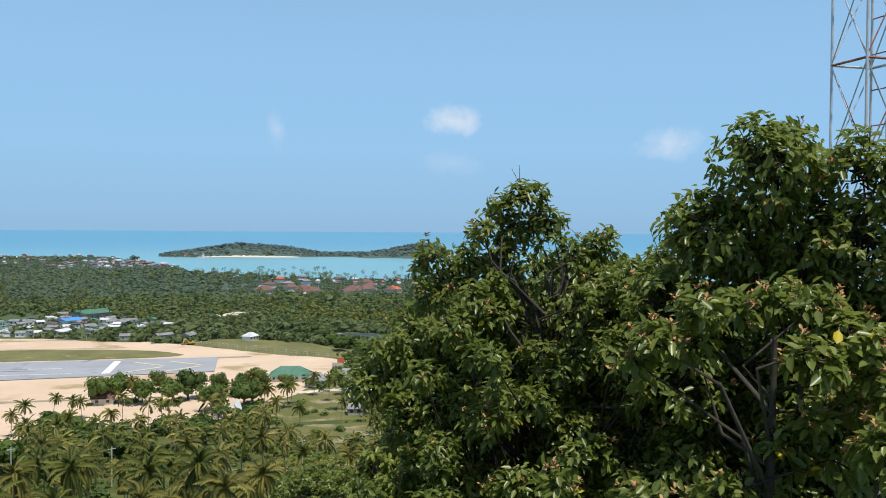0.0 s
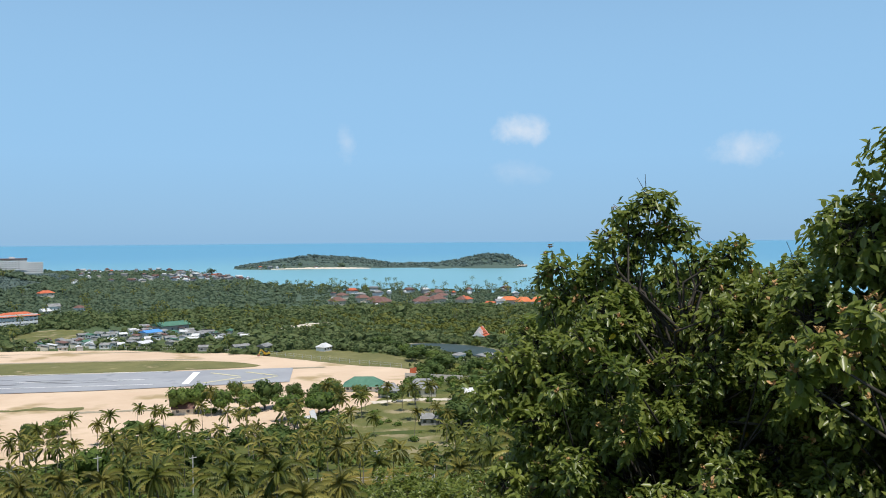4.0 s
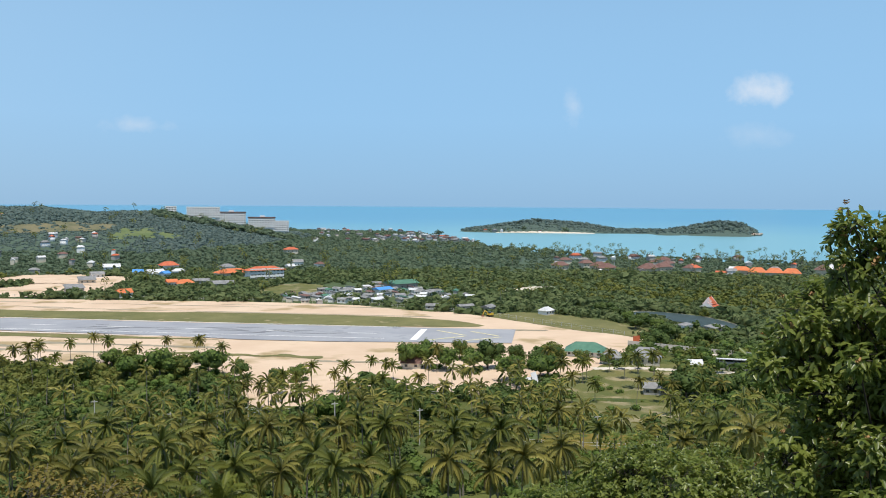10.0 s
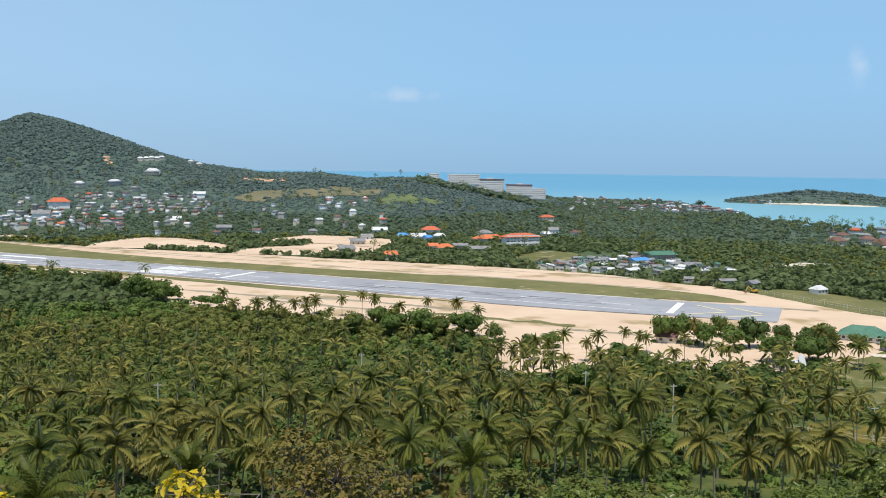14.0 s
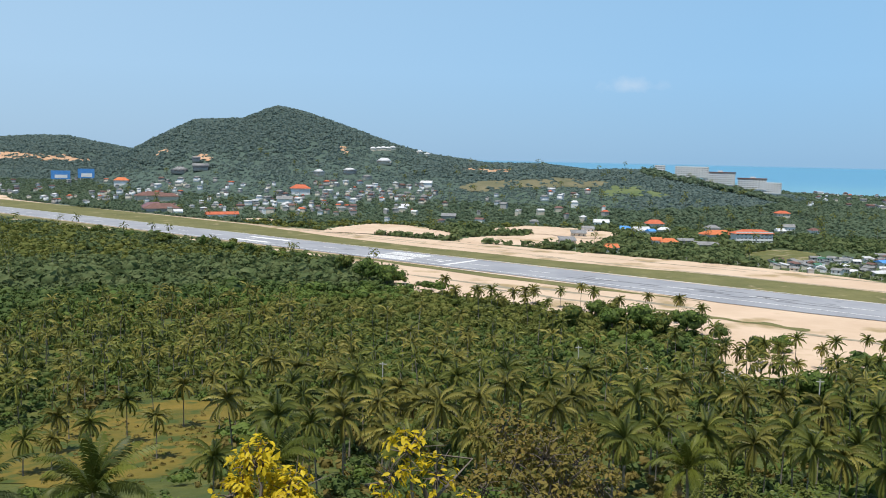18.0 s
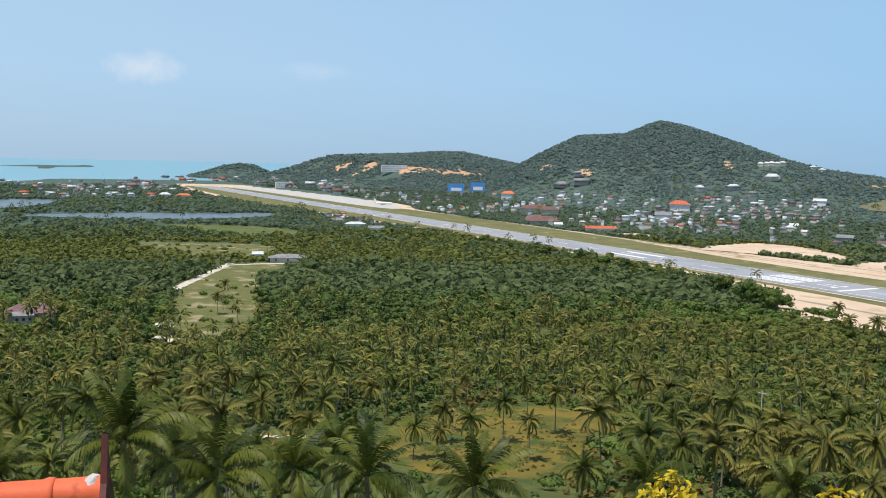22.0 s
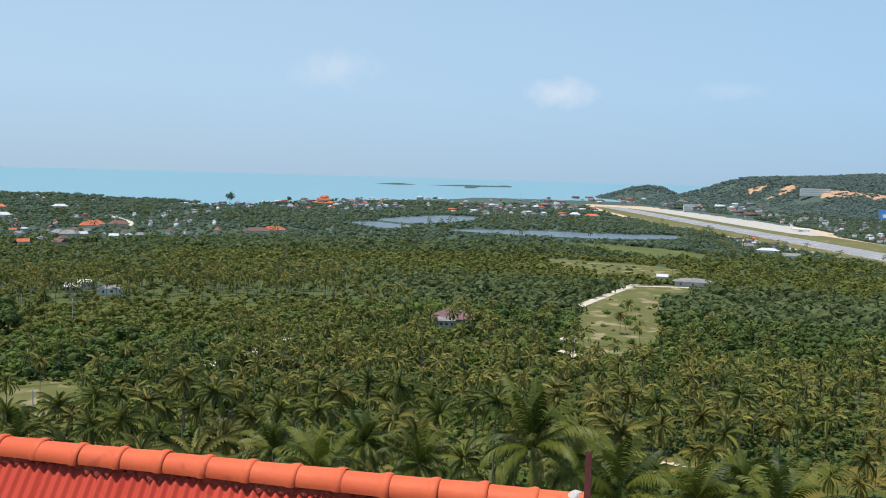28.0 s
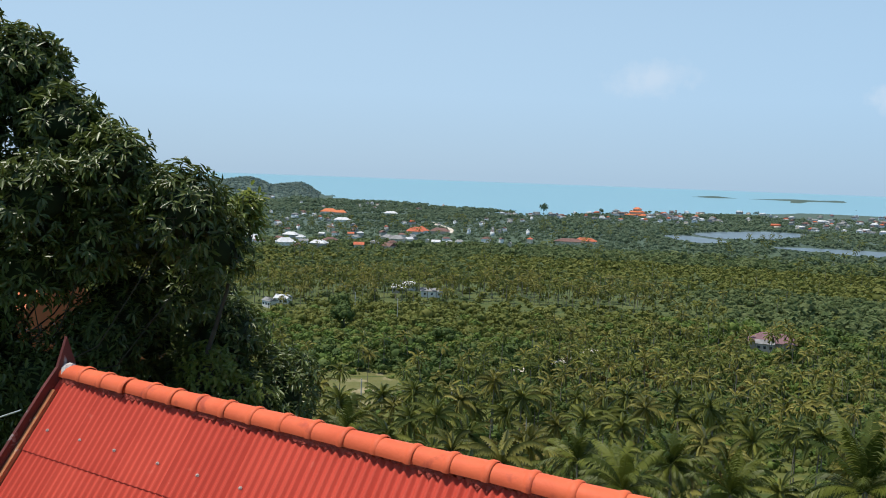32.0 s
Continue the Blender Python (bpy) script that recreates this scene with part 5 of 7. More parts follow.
near_tree("hillside_tree", "tall leafy tree with glossy green leaves on the slope", TREE_A, (6.3, 5.6, 70.5), "leaf_a", 980, 8, 0.080, 0.020, 0.5, 11, "hillside trees", buds=("bud", 620, 0.032), bare=110, bark="dark_bark", core=("leaf_a", 0.5), boughs=26, deep=len(TREE_A) - 60)
TREE_B = [(6.34, 2.95, 78.08), (6.49, 2.58, 78.12), (6.62, 2.22, 78.05), (6.72, 1.8, 78.05), (6.16, 3.41, 77.62), (6.29, 3.15, 77.60), (6.45, 2.78, 77.60), (6.62, 2.3, 77.55), (6.15, 3.41, 77.05), (6.35, 2.95, 77.05), (6.53, 2.51, 77.05), (6.68, 2.08, 77.1), (6.8, 1.6, 77.5),
          (6.8, 1.6, 76.9), (5.99, 3.56, 76.5), (6.29, 2.92, 76.4), (6.51, 2.38, 76.4), (6.7, 1.9, 76.3), (6.41, 2.34, 75.8), (5.91, 3.43, 75.85), (6.16, 2.86, 75.7), (5.8, 3.5, 75.3), (6.1, 2.9, 75.1), (6.4, 2.3, 75.2), (6.5, 1.8, 75.6), (6.3, 3.9, 76.9), (6.1, 4.0, 76.3)]
TREE_B += [(x * 1.08 + 0.1, y * 1.06, z - 0.2) for x, y, z in TREE_B[4:]] + [(6.7, 2.9, 74.6), (6.2, 3.6, 74.6), (6.8, 2.2, 74.7), (5.9, 4.0, 74.9), (6.9, 1.4, 75.4), (7.2, 1.2, 76.4), (7.2, 1.0, 77.3)]
near_tree("hillside_tree", "broad dense tree with large green leaves and brownish buds", [(x, y, z - 0.17, r) for x, y, z, r in jitter(TREE_B, 0.36, 0.15, 2)], (7.0, 2.6, 71.0), "leaf_a", 640, 9, 0.088, 0.023, 0.45, 12, "hillside trees", buds=("bud", 300, 0.034), bark="dark_bark", boughs=24)
NEAR_B = [(-63.0, -5.2, 1.6), (-65.1, -4.8, 1.4), (-67.4, -4.8, 1.6), (-69.7, -4.5, 1.4), (-60.5, -7.4, 1.6), (-62.7, -7.3, 1.4), (-59.1, -8.6, 1.1), (-71.6, -6.4, 1.6), (-73.4, -7.0, 1.7), (-69.7, -7.8, 1.6), (-72.2, -10.3, 1.7), (-74.0, -9.2, 1.7),
          (-68.1, -13.3, 1.7), (-69.7, -11.8, 1.6), (-67.1, -15.0, 1.7), (-71.0, -13.4, 1.7), (-74.0, -12.8, 1.8), (-64.4, -16.4, 1.6), (-59.8, -17.1, 1.3), (-54.0, -16.7, 1.3)]
near_tree("leafy_shrub", "leafy shrub with large drooping green leaves and brownish tips", [clump(a, e, w, 5.7 + rng.normal(0, 0.2), Vector((-0.03, 0.17, 77.5))) for a, e, w in NEAR_B], (5.6, 2.4, 72.0), "leaf_a", 900, 8, 0.096, 0.026, 0.5, 13, "hillside shrubs", buds=("bud", 170, 0.036), category="shrub", bare=120, boughs=20, bark="dark_bark")
YELLOW = [(-1.89, 6.66, 75.32), (-2.08, 6.54, 75.18), (-1.66, 6.66, 75.14), (-1.86, 6.56, 74.95), (-1.75, 6.75, 75.0), (-2.15, 6.5, 74.9)]
near_tree("golden_shrub", "shrub with bright yellow drooping leaves", jitter(YELLOW, 0.17, 0.06, 4), (-1.9, 6.9, 73.4), "leaf_yellow", 1300, 6, 0.062, 0.016, 0.6, 14, "golden shrubs", category="shrub", bare=180)
YELLOW2 = [(-0.95, 6.87, 75.22), (-0.71, 6.89, 75.2), (-1.02, 6.75, 74.95), (-0.54, 6.82, 75.0), (-0.86, 6.92, 75.36)]
near_tree("golden_shrub", "thin shrub with yellow leaves on bare twigs", jitter(YELLOW2, 0.16, 0.06, 5), (-0.8, 7.1, 73.4), "leaf_yellow", 650, 5, 0.062, 0.016, 0.5, 15, "golden shrubs", category="shrub", bare=420)
BROWN = [(-0.25, 9.38, 74.4), (0.18, 9.40, 74.48), (-0.50, 9.29, 74.15), (0.12, 9.29, 74.1), (0.45, 9.5, 74.2)]
near_tree("dry_shrub", "half-dry shrub with brown and green leaves", jitter(BROWN, 0.30, 0.1, 6), (0.0, 9.8, 72.0), "leaf_brown", 600, 5, 0.070, 0.021, 0.4, 16, "dry shrubs", category="shrub", bare=120)
BROWN2 = [(-0.32, 12.5, 73.7), (0.24, 12.5, 73.5), (0.67, 12.4, 73.35), (1.1, 12.3, 73.1)]
near_tree("dry_shrub", "half-dry shrub with ochre leaves", jitter(BROWN2, 0.42, 0.15, 7), (0.3, 12.8, 70.5), "leaf_brown", 460, 5, 0.078, 0.024, 0.4, 17, "dry shrubs", category="shrub")
for k, (pts, r, mat, label) in enumerate(((((5.7, 24.0, 68.8), (7.2, 23.6, 68.8), (8.5, 23.0, 68.6), (6.4, 24.4, 68.0), (7.8, 23.8, 67.8), (9.4, 22.6, 68.2)), 1.0, "scrub", "grey-green shrub on the slope"),
                                           (((15.0, 19.9, 70.3), (15.4, 19.4, 69.8), (14.1, 20.2, 69.3), (14.2, 19.4, 70.2), (15.2, 18.6, 70.3), (13.2, 20.2, 69.0), (16.2, 18.0, 70.4), (12.2, 20.8, 69.3), (16.8, 17.2, 70.0)), 1.15, "leaf_a", "dense green bush below the trees"),
                                           (((-7.58, 15.98, 70.8), (-7.0, 16.2, 70.6), (-8.1, 15.7, 70.3), (-6.4, 16.6, 70.2)), 0.62, "leaf", "small bright green bush"),
                                           (((4.9, 17.2, 71.2), (5.8, 17.0, 71.2), (6.7, 16.7, 71.0), (4.0, 17.6, 70.8), (7.6, 16.4, 71.0)), 0.75, "leaf_a", "green bush on the slope"),
                                           (((9.8, 22.8, 68.4), (11.0, 22.0, 68.6), (10.4, 21.5, 68.0)), 1.0, "scrub", "light green bush on the slope"))):
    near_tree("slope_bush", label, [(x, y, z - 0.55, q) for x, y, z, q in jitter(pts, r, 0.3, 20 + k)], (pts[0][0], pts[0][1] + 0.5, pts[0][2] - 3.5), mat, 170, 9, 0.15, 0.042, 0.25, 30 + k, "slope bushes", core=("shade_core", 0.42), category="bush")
# The last lobes, mostly out of view, are added to shade the underside.
MANGO = [(-15.04, -1.94, 79.0), (-15.3, -2.9, 79.6), (-15.17, -1.67, 78.2), (-15.32, -0.93, 77.6), (-15.41, -0.05, 76.95), (-15.42, 0.62, 76.4), (-15.17, -1.83, 77.1), (-15.31, -0.76, 76.5), (-15.35, 0.30, 75.8), (-15.1, -1.6, 75.9), (-15.17, 0.07, 74.9),
         (-15.25, 0.80, 75.1), (-15.02, 0.75, 74.2), (-14.92, -0.3, 74.1), (-15.3, -3.0, 78.0), (-15.3, -3.2, 76.8), (-15.2, -2.9, 75.9), (-15.6, -4.4, 78.6), (-15.6, -4.6, 77.0), (-15.2, -0.4, 73.3), (-15.1, 0.5, 73.3), (-16.4, -1.5, 77.8), (-16.6, -0.2, 76.4), (-16.6, -2.8, 78.8), (-15.6, -3.4, 74.6), (-15.8, -4.2, 75.6), (-15.3, 1.15, 74.9), (-15.2, 1.3, 74.1), (-16.8, -1.2, 74.0), (-17.2, -2.9, 73.2), (-16.6, -0.2, 72.6), (-17.5, -4.4, 74.0), (-17.0, -1.6, 71.9), (-16.0, -4.6, 73.2), (-15.8, -5.8, 78.5), (-15.8, -6.0, 76.6), (-16.0, -6.2, 75.0), (-16.5, -7.0, 77.5), (-16.0, -5.6, 80.2), (-17.0, -6.5, 73.6), (-16.6, -3.6, 80.6), (-17.2, -5.0, 79.6), (-16.4, -7.4, 75.8)]


def dome(x, y, z, r):
    """Push the crown's top back and its lower skirt in, so that the crown bulges in the middle."""
    s = float(np.interp(z, [73, 75, 75.8, 76.8, 78, 79.6], [1.20, 1.14, 1.02, 0.93, 0.98, 1.07]))
    return x * s, 0.2 + (y - 0.2) * s, 77.5 + (z - 77.5) * s, r * s


def parted(lobes):
    """Lobes pushed aside from the sight line to the house behind the crown."""
    eye, way = Vector((-1.27, 0.765, 77.5)), Vector((-0.9705, -0.1795, -0.161))
    out = []
    for x, y, z, r in lobes:
        c = Vector((x, y, z))
        foot = eye + way * (c - eye).dot(way)
        off = c - foot
        c = foot + off.normalized() * max(off.length, r * 0.9 + 0.22)
        out.append((*c, r))
    return out


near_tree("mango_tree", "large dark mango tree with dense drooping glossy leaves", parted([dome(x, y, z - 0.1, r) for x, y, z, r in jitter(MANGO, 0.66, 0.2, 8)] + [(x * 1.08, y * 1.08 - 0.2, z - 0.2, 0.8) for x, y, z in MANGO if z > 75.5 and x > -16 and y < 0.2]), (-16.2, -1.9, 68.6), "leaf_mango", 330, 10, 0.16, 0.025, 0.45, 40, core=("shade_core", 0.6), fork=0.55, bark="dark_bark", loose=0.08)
SPRIG = [(-15.3, 1.05, 76.75), (-15.4, 0.9, 76.5), (-15.3, 1.15, 76.95)]
near_tree("sapling", "slender sapling with yellowish leaves beside the mango tree", jitter(SPRIG, 0.28, 0.08, 9), (-16.6, -0.6, 69.4), "leaf_a", 500, 6, 0.16, 0.03, 0.5, 41, category="tree", bark="dark_bark")
SIDE = [(-15.6, 1.2, 74.2), (-15.7, 1.6, 73.9), (-15.5, 1.3, 73.4), (-15.9, 1.9, 73.2), (-15.7, 1.6, 72.6), (-15.6, 1.1, 72.6)]
near_tree("side_bush", "sunlit yellow-green bush beside the mango tree", jitter([(x, y - 0.5, z) for x, y, z in SIDE], 0.42, 0.15, 10), (-15.9, 1.0, 69.2), "leaf_a", 420, 8, 0.13, 0.028, 0.4, 42, category="bush", bark="dark_bark")

# Added filler, no separate tree: near-black core stands for shade under the crown.
UNDER = [(-14.9, -1.2, 73.2), (-14.7, -0.4, 72.6), (-14.9, -2.0, 72.8), (-15.0, -2.8, 73.6), (-14.8, 0.2, 72.2), (-15.0, -1.3, 74.6), (-15.1, -2.8, 74.4), (-15.2, -3.4, 75.2), (-14.7, -1.0, 71.8), (-14.8, -2.2, 71.8), (-15.0, -3.6, 74.0), (-15.0, -3.4, 72.8), (-15.1, -4.6, 74.6), (-15.1, -4.8, 73.2), (-15.0, -3.6, 71.8), (-15.1, -5.2, 75.8), (-14.8, 0.7, 72.9), (-14.8, 0.9, 73.7), (-14.8, 0.3, 73.6), (-14.57, -2.53, 75.15), (-14.82, -1.12, 75.05), (-14.55, -1.85, 74.3), (-14.89, -0.9, 75.3), (-14.45, -2.4, 74.3), (-14.63, -1.3, 74.2), (-14.64, -2.7, 75.9)]
near_tree("mango_tree", "added dark filler foliage for the shade under the mango crown", parted([(x * 1.10, y * 1.10, 77.5 + (z - 77.5) * 1.10, r * 1.1) for x, y, z, r in jitter(UNDER, 0.72, 0.15, 18)]), (-16.9, -1.3, 67.5), "leaf_mango", 300, 9, 0.15, 0.023, 0.5, 44, core=("shade_core", 0.8), fork=0.4, bark="dark_bark", loose=0.1)

# palms close below the viewpoint, with every leaflet


def near_palm(x, y, z, seed, length=4.6):
    rng = np.random.default_rng(seed)
    thing = new("coconut_palm")
    foot = float(height(x, y))
    down = np.array((0, 0, -1.0))
    for k in range(28):
        q = (k + 0.5) / 28
        start = 90 - 118 * q + rng.normal(0, 7)
        turn = k * 2.399 + rng.normal(0, 0.25)
        ln, bend = length * rng.uniform(0.8, 1.15), rng.uniform(0.25, 0.8) + 0.7 * q
        n = 44
        s = np.linspace(0, 1, n)
        pitch = radians(start) - bend * (0.3 + 1.5 * s) * s
        run, up = np.cumsum(np.cos(pitch)) * ln / n, np.cumsum(np.sin(pitch)) * ln / n
        out, side = np.array((math.cos(turn), math.sin(turn), 0)), np.array((-math.sin(turn), math.cos(turn), 0))
        side = side + down * rng.normal(0, 0.35)  # fronds twist on their stalks
        rib = out * run[:, None] - down * up[:, None]
        tang = np.gradient(rib, axis=0)
        tang /= np.linalg.norm(tang, axis=1)[:, None]
        rv, rf = tube(rib[::3], 0.036 * (1 - 0.85 * s[::3]), 4)
        vs = []
        span = 0.92 * np.clip(np.sin(np.pi * (0.02 + 0.93 * s)) ** 0.7, 0.02, 1) * rng.uniform(0.85, 1.1, n)
        sag = rng.uniform(0.35, 1.0)
        for sg in (-1, 1):
            d = side * sg * 0.62 + tang * 0.66 + down * (0.18 + rng.uniform(-0.2, 0.2, (n, 1)))
            d /= np.linalg.norm(d, axis=1)[:, None]
            w = tang * 0.044
            mid = rib + d * span[:, None] * 0.5 + down * span[:, None] * sag * 0.16
            tip = rib + d * span[:, None] * 0.84 + down * span[:, None] * sag * 0.62
            vs.append(np.stack([rib - w * 0.7, rib + w * 0.7, mid + w, tip, mid - w], 1)[4:].reshape(-1, 3))
        v = np.concatenate(vs)
        i = np.arange(len(v) // 5)[:, None] * 5
        tri = np.concatenate([i + (0, 1, 2), i + (0, 2, 4), i + (4, 2, 3)])
        me_v, me_f = gather([(v, tri), (rv, np.concatenate([rf[:, (0, 1, 2)], rf[:, (0, 2, 3)]]))])
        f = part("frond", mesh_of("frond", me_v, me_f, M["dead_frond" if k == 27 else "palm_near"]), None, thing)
        f.location = (x, y, z)
    pts = [(x + 0.5, y + 0.3, foot - 0.4), (x + 0.25, y + 0.1, (foot + z) / 2), (x, y, z)]
    part("trunk", mesh_of("trunk", *tube(pts, (0.24, 0.15, 0.13), 8), M["palm_trunk"], True), None, thing)
    return tagged(thing, "coconut palm with long arching fronds close below", "palm", "coconut palms")


for k, (x, y, z, ln) in enumerate(((-38.7, 33.1, 62.3, 4.9), (-34.8, 36.2, 59.9, 4.6), (-28.8, 42.3, 59.4, 4.6), (-23.7, 46.2, 58.6, 4.6), (-60.6, 39.6, 53.7, 4.4), (-19.1, 66.3, 53.5, 4.4), (-9.3, 74.3, 52.1, 4.4), (-37.6, 46.5, 56.9, 4.3),
                                   (14.5, 75.2, 51.5, 4.4), (-91.3, 13.6, 50.6, 4.4), (-71.0, 31.1, 53.2, 4.3), (-71.8, 40.6, 52.2, 4.3), (-53.6, 26.9, 57.2, 4.5), (-52.0, 49.0, 54.0, 4.2), (2.5, 70.0, 52.0, 4.2), (-44.0, 60.0, 53.0, 4.0))):
    near_palm(x, y, z - 0.3, 200 + k, ln * 0.9)

# ---- the red roof ----
RIDGE_A, RIDGE_WAY, RIDGE_LONG, RIDGE_Z, PITCH = np.array((-9.49, -0.505)), np.array((0.7173, 0.6968)), 6.79, 75.615, 52.0
roof_turn = math.degrees(math.atan2(RIDGE_WAY[1], RIDGE_WAY[0]))
house_pose = pose(RIDGE_A[0], RIDGE_A[1], RIDGE_Z - 0.01, 0, 0, roof_turn)  # x along the ridge, -y down the near slope
hill_house = new("hill_house")
hill_house.matrix_basis = house_pose
WAVE, SHEET = 0.0725, 0.58
n = 52
xs = np.linspace(0, SHEET + WAVE * 0.5, n)
prof = 0.0125 * np.cos(xs / WAVE * 2 * np.pi)


def sheet_mesh(long):
    rows = np.array((0, long - 0.002, long))
    top = np.stack([np.tile(xs, 3), np.repeat(rows, n) * -1, np.tile(prof, 3)], -1)
    low = top - (0, 0, 0.006)
    k = np.arange(n - 1)
    f = [np.stack([k + r * n, k + r * n + n, k + r * n + n + 1, k + r * n + 1], -1) for r in (0, 1)]
    f += [np.stack([k + r * n, k + r * n + 1, k + r * n + n + 1, k + r * n + n], -1) for r in (3, 4)]
    f.append(np.stack([k + 2 * n, k + 5 * n, k + 5 * n + 1, k + 2 * n + 1], -1))
    return mesh_of("roof_sheet", np.concatenate([top, low]), np.concatenate(f), M["sheet"], True)


SHEET_MESHES = [sheet_mesh(0.66), sheet_mesh(0.62), sheet_mesh(1.2)]
cap = bmesh.new()
bmesh.ops.create_cone(cap, cap_ends=True, segments=9, radius1=0.017, radius2=0.007, depth=0.012)
for v in cap.verts:
    v.co *= 1 + 0.25 * noise.noise(v.co * 150)
BOLT = bpy.data.meshes.new("bolt")
cap.to_mesh(BOLT), cap.free()
BOLT.materials.append(M["bolt"])
for side in (-1, 1):
    lie = pose(0, 0, 0, 0, 0, 0) if side < 0 else pose(RIDGE_LONG, 0, 0, 0, 0, 180)
    for row, (start, which) in enumerate(((0.05, 0), (0.61, 1), (1.02, 2), (2.1, 2))):
        for c in range(12):
            m = lie @ pose(0, 0, 0, PITCH, 0, 0) @ pose(c * SHEET - 0.05, -start, 0.035 - 0.007 * row + 0.001 * (c % 2))
            s = part("roof_sheet", SHEET_MESHES[which], None, hill_house)
            s.matrix_basis = m
    for row, deep in enumerate((0.50, 1.10, 1.72)):  # fixings just above each overlap, with dabs of sealant
        for c in range(15 if side < 0 else 0):
            b = part("bolt", BOLT, None, hill_house)
            b.matrix_basis = lie @ pose(0, 0, 0, PITCH, 0, 0) @ pose(round((0.2 + c * 0.455 + 0.13 * row) / WAVE) * WAVE - 0.05, -deep, 0.035 - 0.007 * row + 0.0125, 0, 0, 40 * c)
# ridge caps, each with a raised collar
ang = np.radians(np.linspace(-8, 188, 15))
stations = [(0.0, 0.093), (0.246, 0.097), (0.256, 0.101), (0.268, 0.1055), (0.281, 0.109), (0.296, 0.108), (0.308, 0.104), (0.312, 0.098)]
outer = np.concatenate([np.stack([np.full(15, x), np.cos(ang) * r, np.sin(ang) * r * 0.92], -1) for x, r in stations])
k, q = np.meshgrid(np.arange(len(stations) - 1), np.arange(14), indexing="ij")
faces = np.stack([k * 15 + q, (k + 1) * 15 + q, (k + 1) * 15 + q + 1, k * 15 + q + 1], -1).reshape(-1, 4)
CAP = mesh_of("ridge_cap", outer, faces, M["ridge_tile"], True)
rng = np.random.default_rng(3)
for c in range(24):
    t = part("ridge_cap", CAP, None, hill_house)
    t.matrix_basis = pose(c * 0.288 - 0.06, rng.normal(0, 0.003), 0.025, 0, rng.normal(0, 0.4), rng.normal(0, 0.5))
# mortar bed under the caps, with scalloped lower edge
bed = []
for side in (-1, 1):
    m = 190
    x = np.linspace(0, RIDGE_LONG, m)
    low = 0.084 + 0.014 * np.cos(x / WAVE * 2 * np.pi) + 0.016 * np.sin(x * 9 + 2 * np.sin(x * 3.1)) + rng.normal(0, 0.007, m)
    a, b = math.cos(radians(PITCH)), math.sin(radians(PITCH))
    top = np.stack([x, np.full(m, side * 0.078), np.full(m, 0.02)], -1)
    bot = np.stack([x, side * (low * a + 0.03), 0.045 - low * b + 0.0], -1)
    i = np.arange(m - 1)
    bed.append((np.concatenate([top, bot]), np.stack([i, i + m, i + m + 1, i + 1], -1)))
part("mortar_bed", mesh_of("mortar_bed", *gather(bed), M["bed"]), None, hill_house, "red-painted mortar under the ridge caps")


def barge(x, label):
    """A pair of raised boards along a gable end, meeting in a point above the ridge."""
    bm = bmesh.new()
    for side in (-1, 1):
        a, b = math.cos(radians(PITCH)), math.sin(radians(PITCH))
        pts = [(0, 0.36), (side * 0.09, 0.10)] + [(side * (0.08 + s * a), 0.13 - s * b) for s in (0.25, 3.2)]
        low = [(0, 0.02)] + [(side * s * a, -0.10 - s * b) for s in (0.0, 0.25, 3.2)]
        for p in (pts, low):
            pass
        top = [bm.verts.new((x, y, z)) for y, z in pts]
        bot = [bm.verts.new((x, y, z)) for y, z in low]
        top2 = [bm.verts.new((x + 0.035, y, z)) for y, z in pts]
        bot2 = [bm.verts.new((x + 0.035, y, z)) for y, z in low]
        for i in range(3):
            bm.faces.new((top[i], top[i + 1], bot[i + 1], bot[i]))
            bm.faces.new((bot2[i], bot2[i + 1], top2[i + 1], top2[i]))
            bm.faces.new((top[i], top2[i], top2[i + 1], top[i + 1]))
            bm.faces.new((bot[i + 1], bot2[i + 1], bot2[i], bot[i]))
    bmesh.ops.recalc_face_normals(bm, faces=bm.faces)
    return part("barge_board", bm, M["barge"], hill_house, label)


for x in (-0.045, RIDGE_LONG + 0.02):  # rusty flashing between the board and the sheets
    for side in (-1, 1):
        o = part("flashing", boxes((0, 0.05, -3.1, -0.16, 0.035, 0.075)), M["flashing"], hill_house, "rusty ochre flashing strip")
        o.matrix_basis = pose(x if side < 0 else x + 0.05, 0, 0, 0, 0, 0 if side < 0 else 180) @ pose(0, 0, 0, PITCH, 0, 0)
barge(-0.085, "dark red weathered barge board with a pointed top")
barge(RIDGE_LONG + 0.05, "dark red weathered barge board with a pointed top")
for x in (0.0, RIDGE_LONG - 0.0):
    bm = bmesh.new()
    bmesh.ops.create_icosphere(bm, subdivisions=2, radius=0.088)
    for v in bm.verts:
        v.co = Vector((v.co.x * 0.75, v.co.y, v.co.z)) * (1 + 0.18 * noise.noise(v.co * 18))
    o = part("mortar_plug", bm, M["mortar"], hill_house, "pale crumbling mortar plug at the ridge end")
    o.location = (x - 0.01 if x == 0 else x + 0.0, 0, 0.045)
wall_low = float(height(RIDGE_A[0] + 2.5, RIDGE_A[1] + 2.4)) - RIDGE_Z - 1.0
part("gable_wall", boxes((0.12, 0.24, -1.55, 1.55, wall_low, -2.3), (RIDGE_LONG - 0.24, RIDGE_LONG - 0.12, -1.55, 1.55, wall_low, -2.3), (0.24, RIDGE_LONG - 0.24, -1.55, -1.43, wall_low, -2.3), (0.24, RIDGE_LONG - 0.24, 1.43, 1.55, wall_low, -2.3)), M["cream"], hill_house)
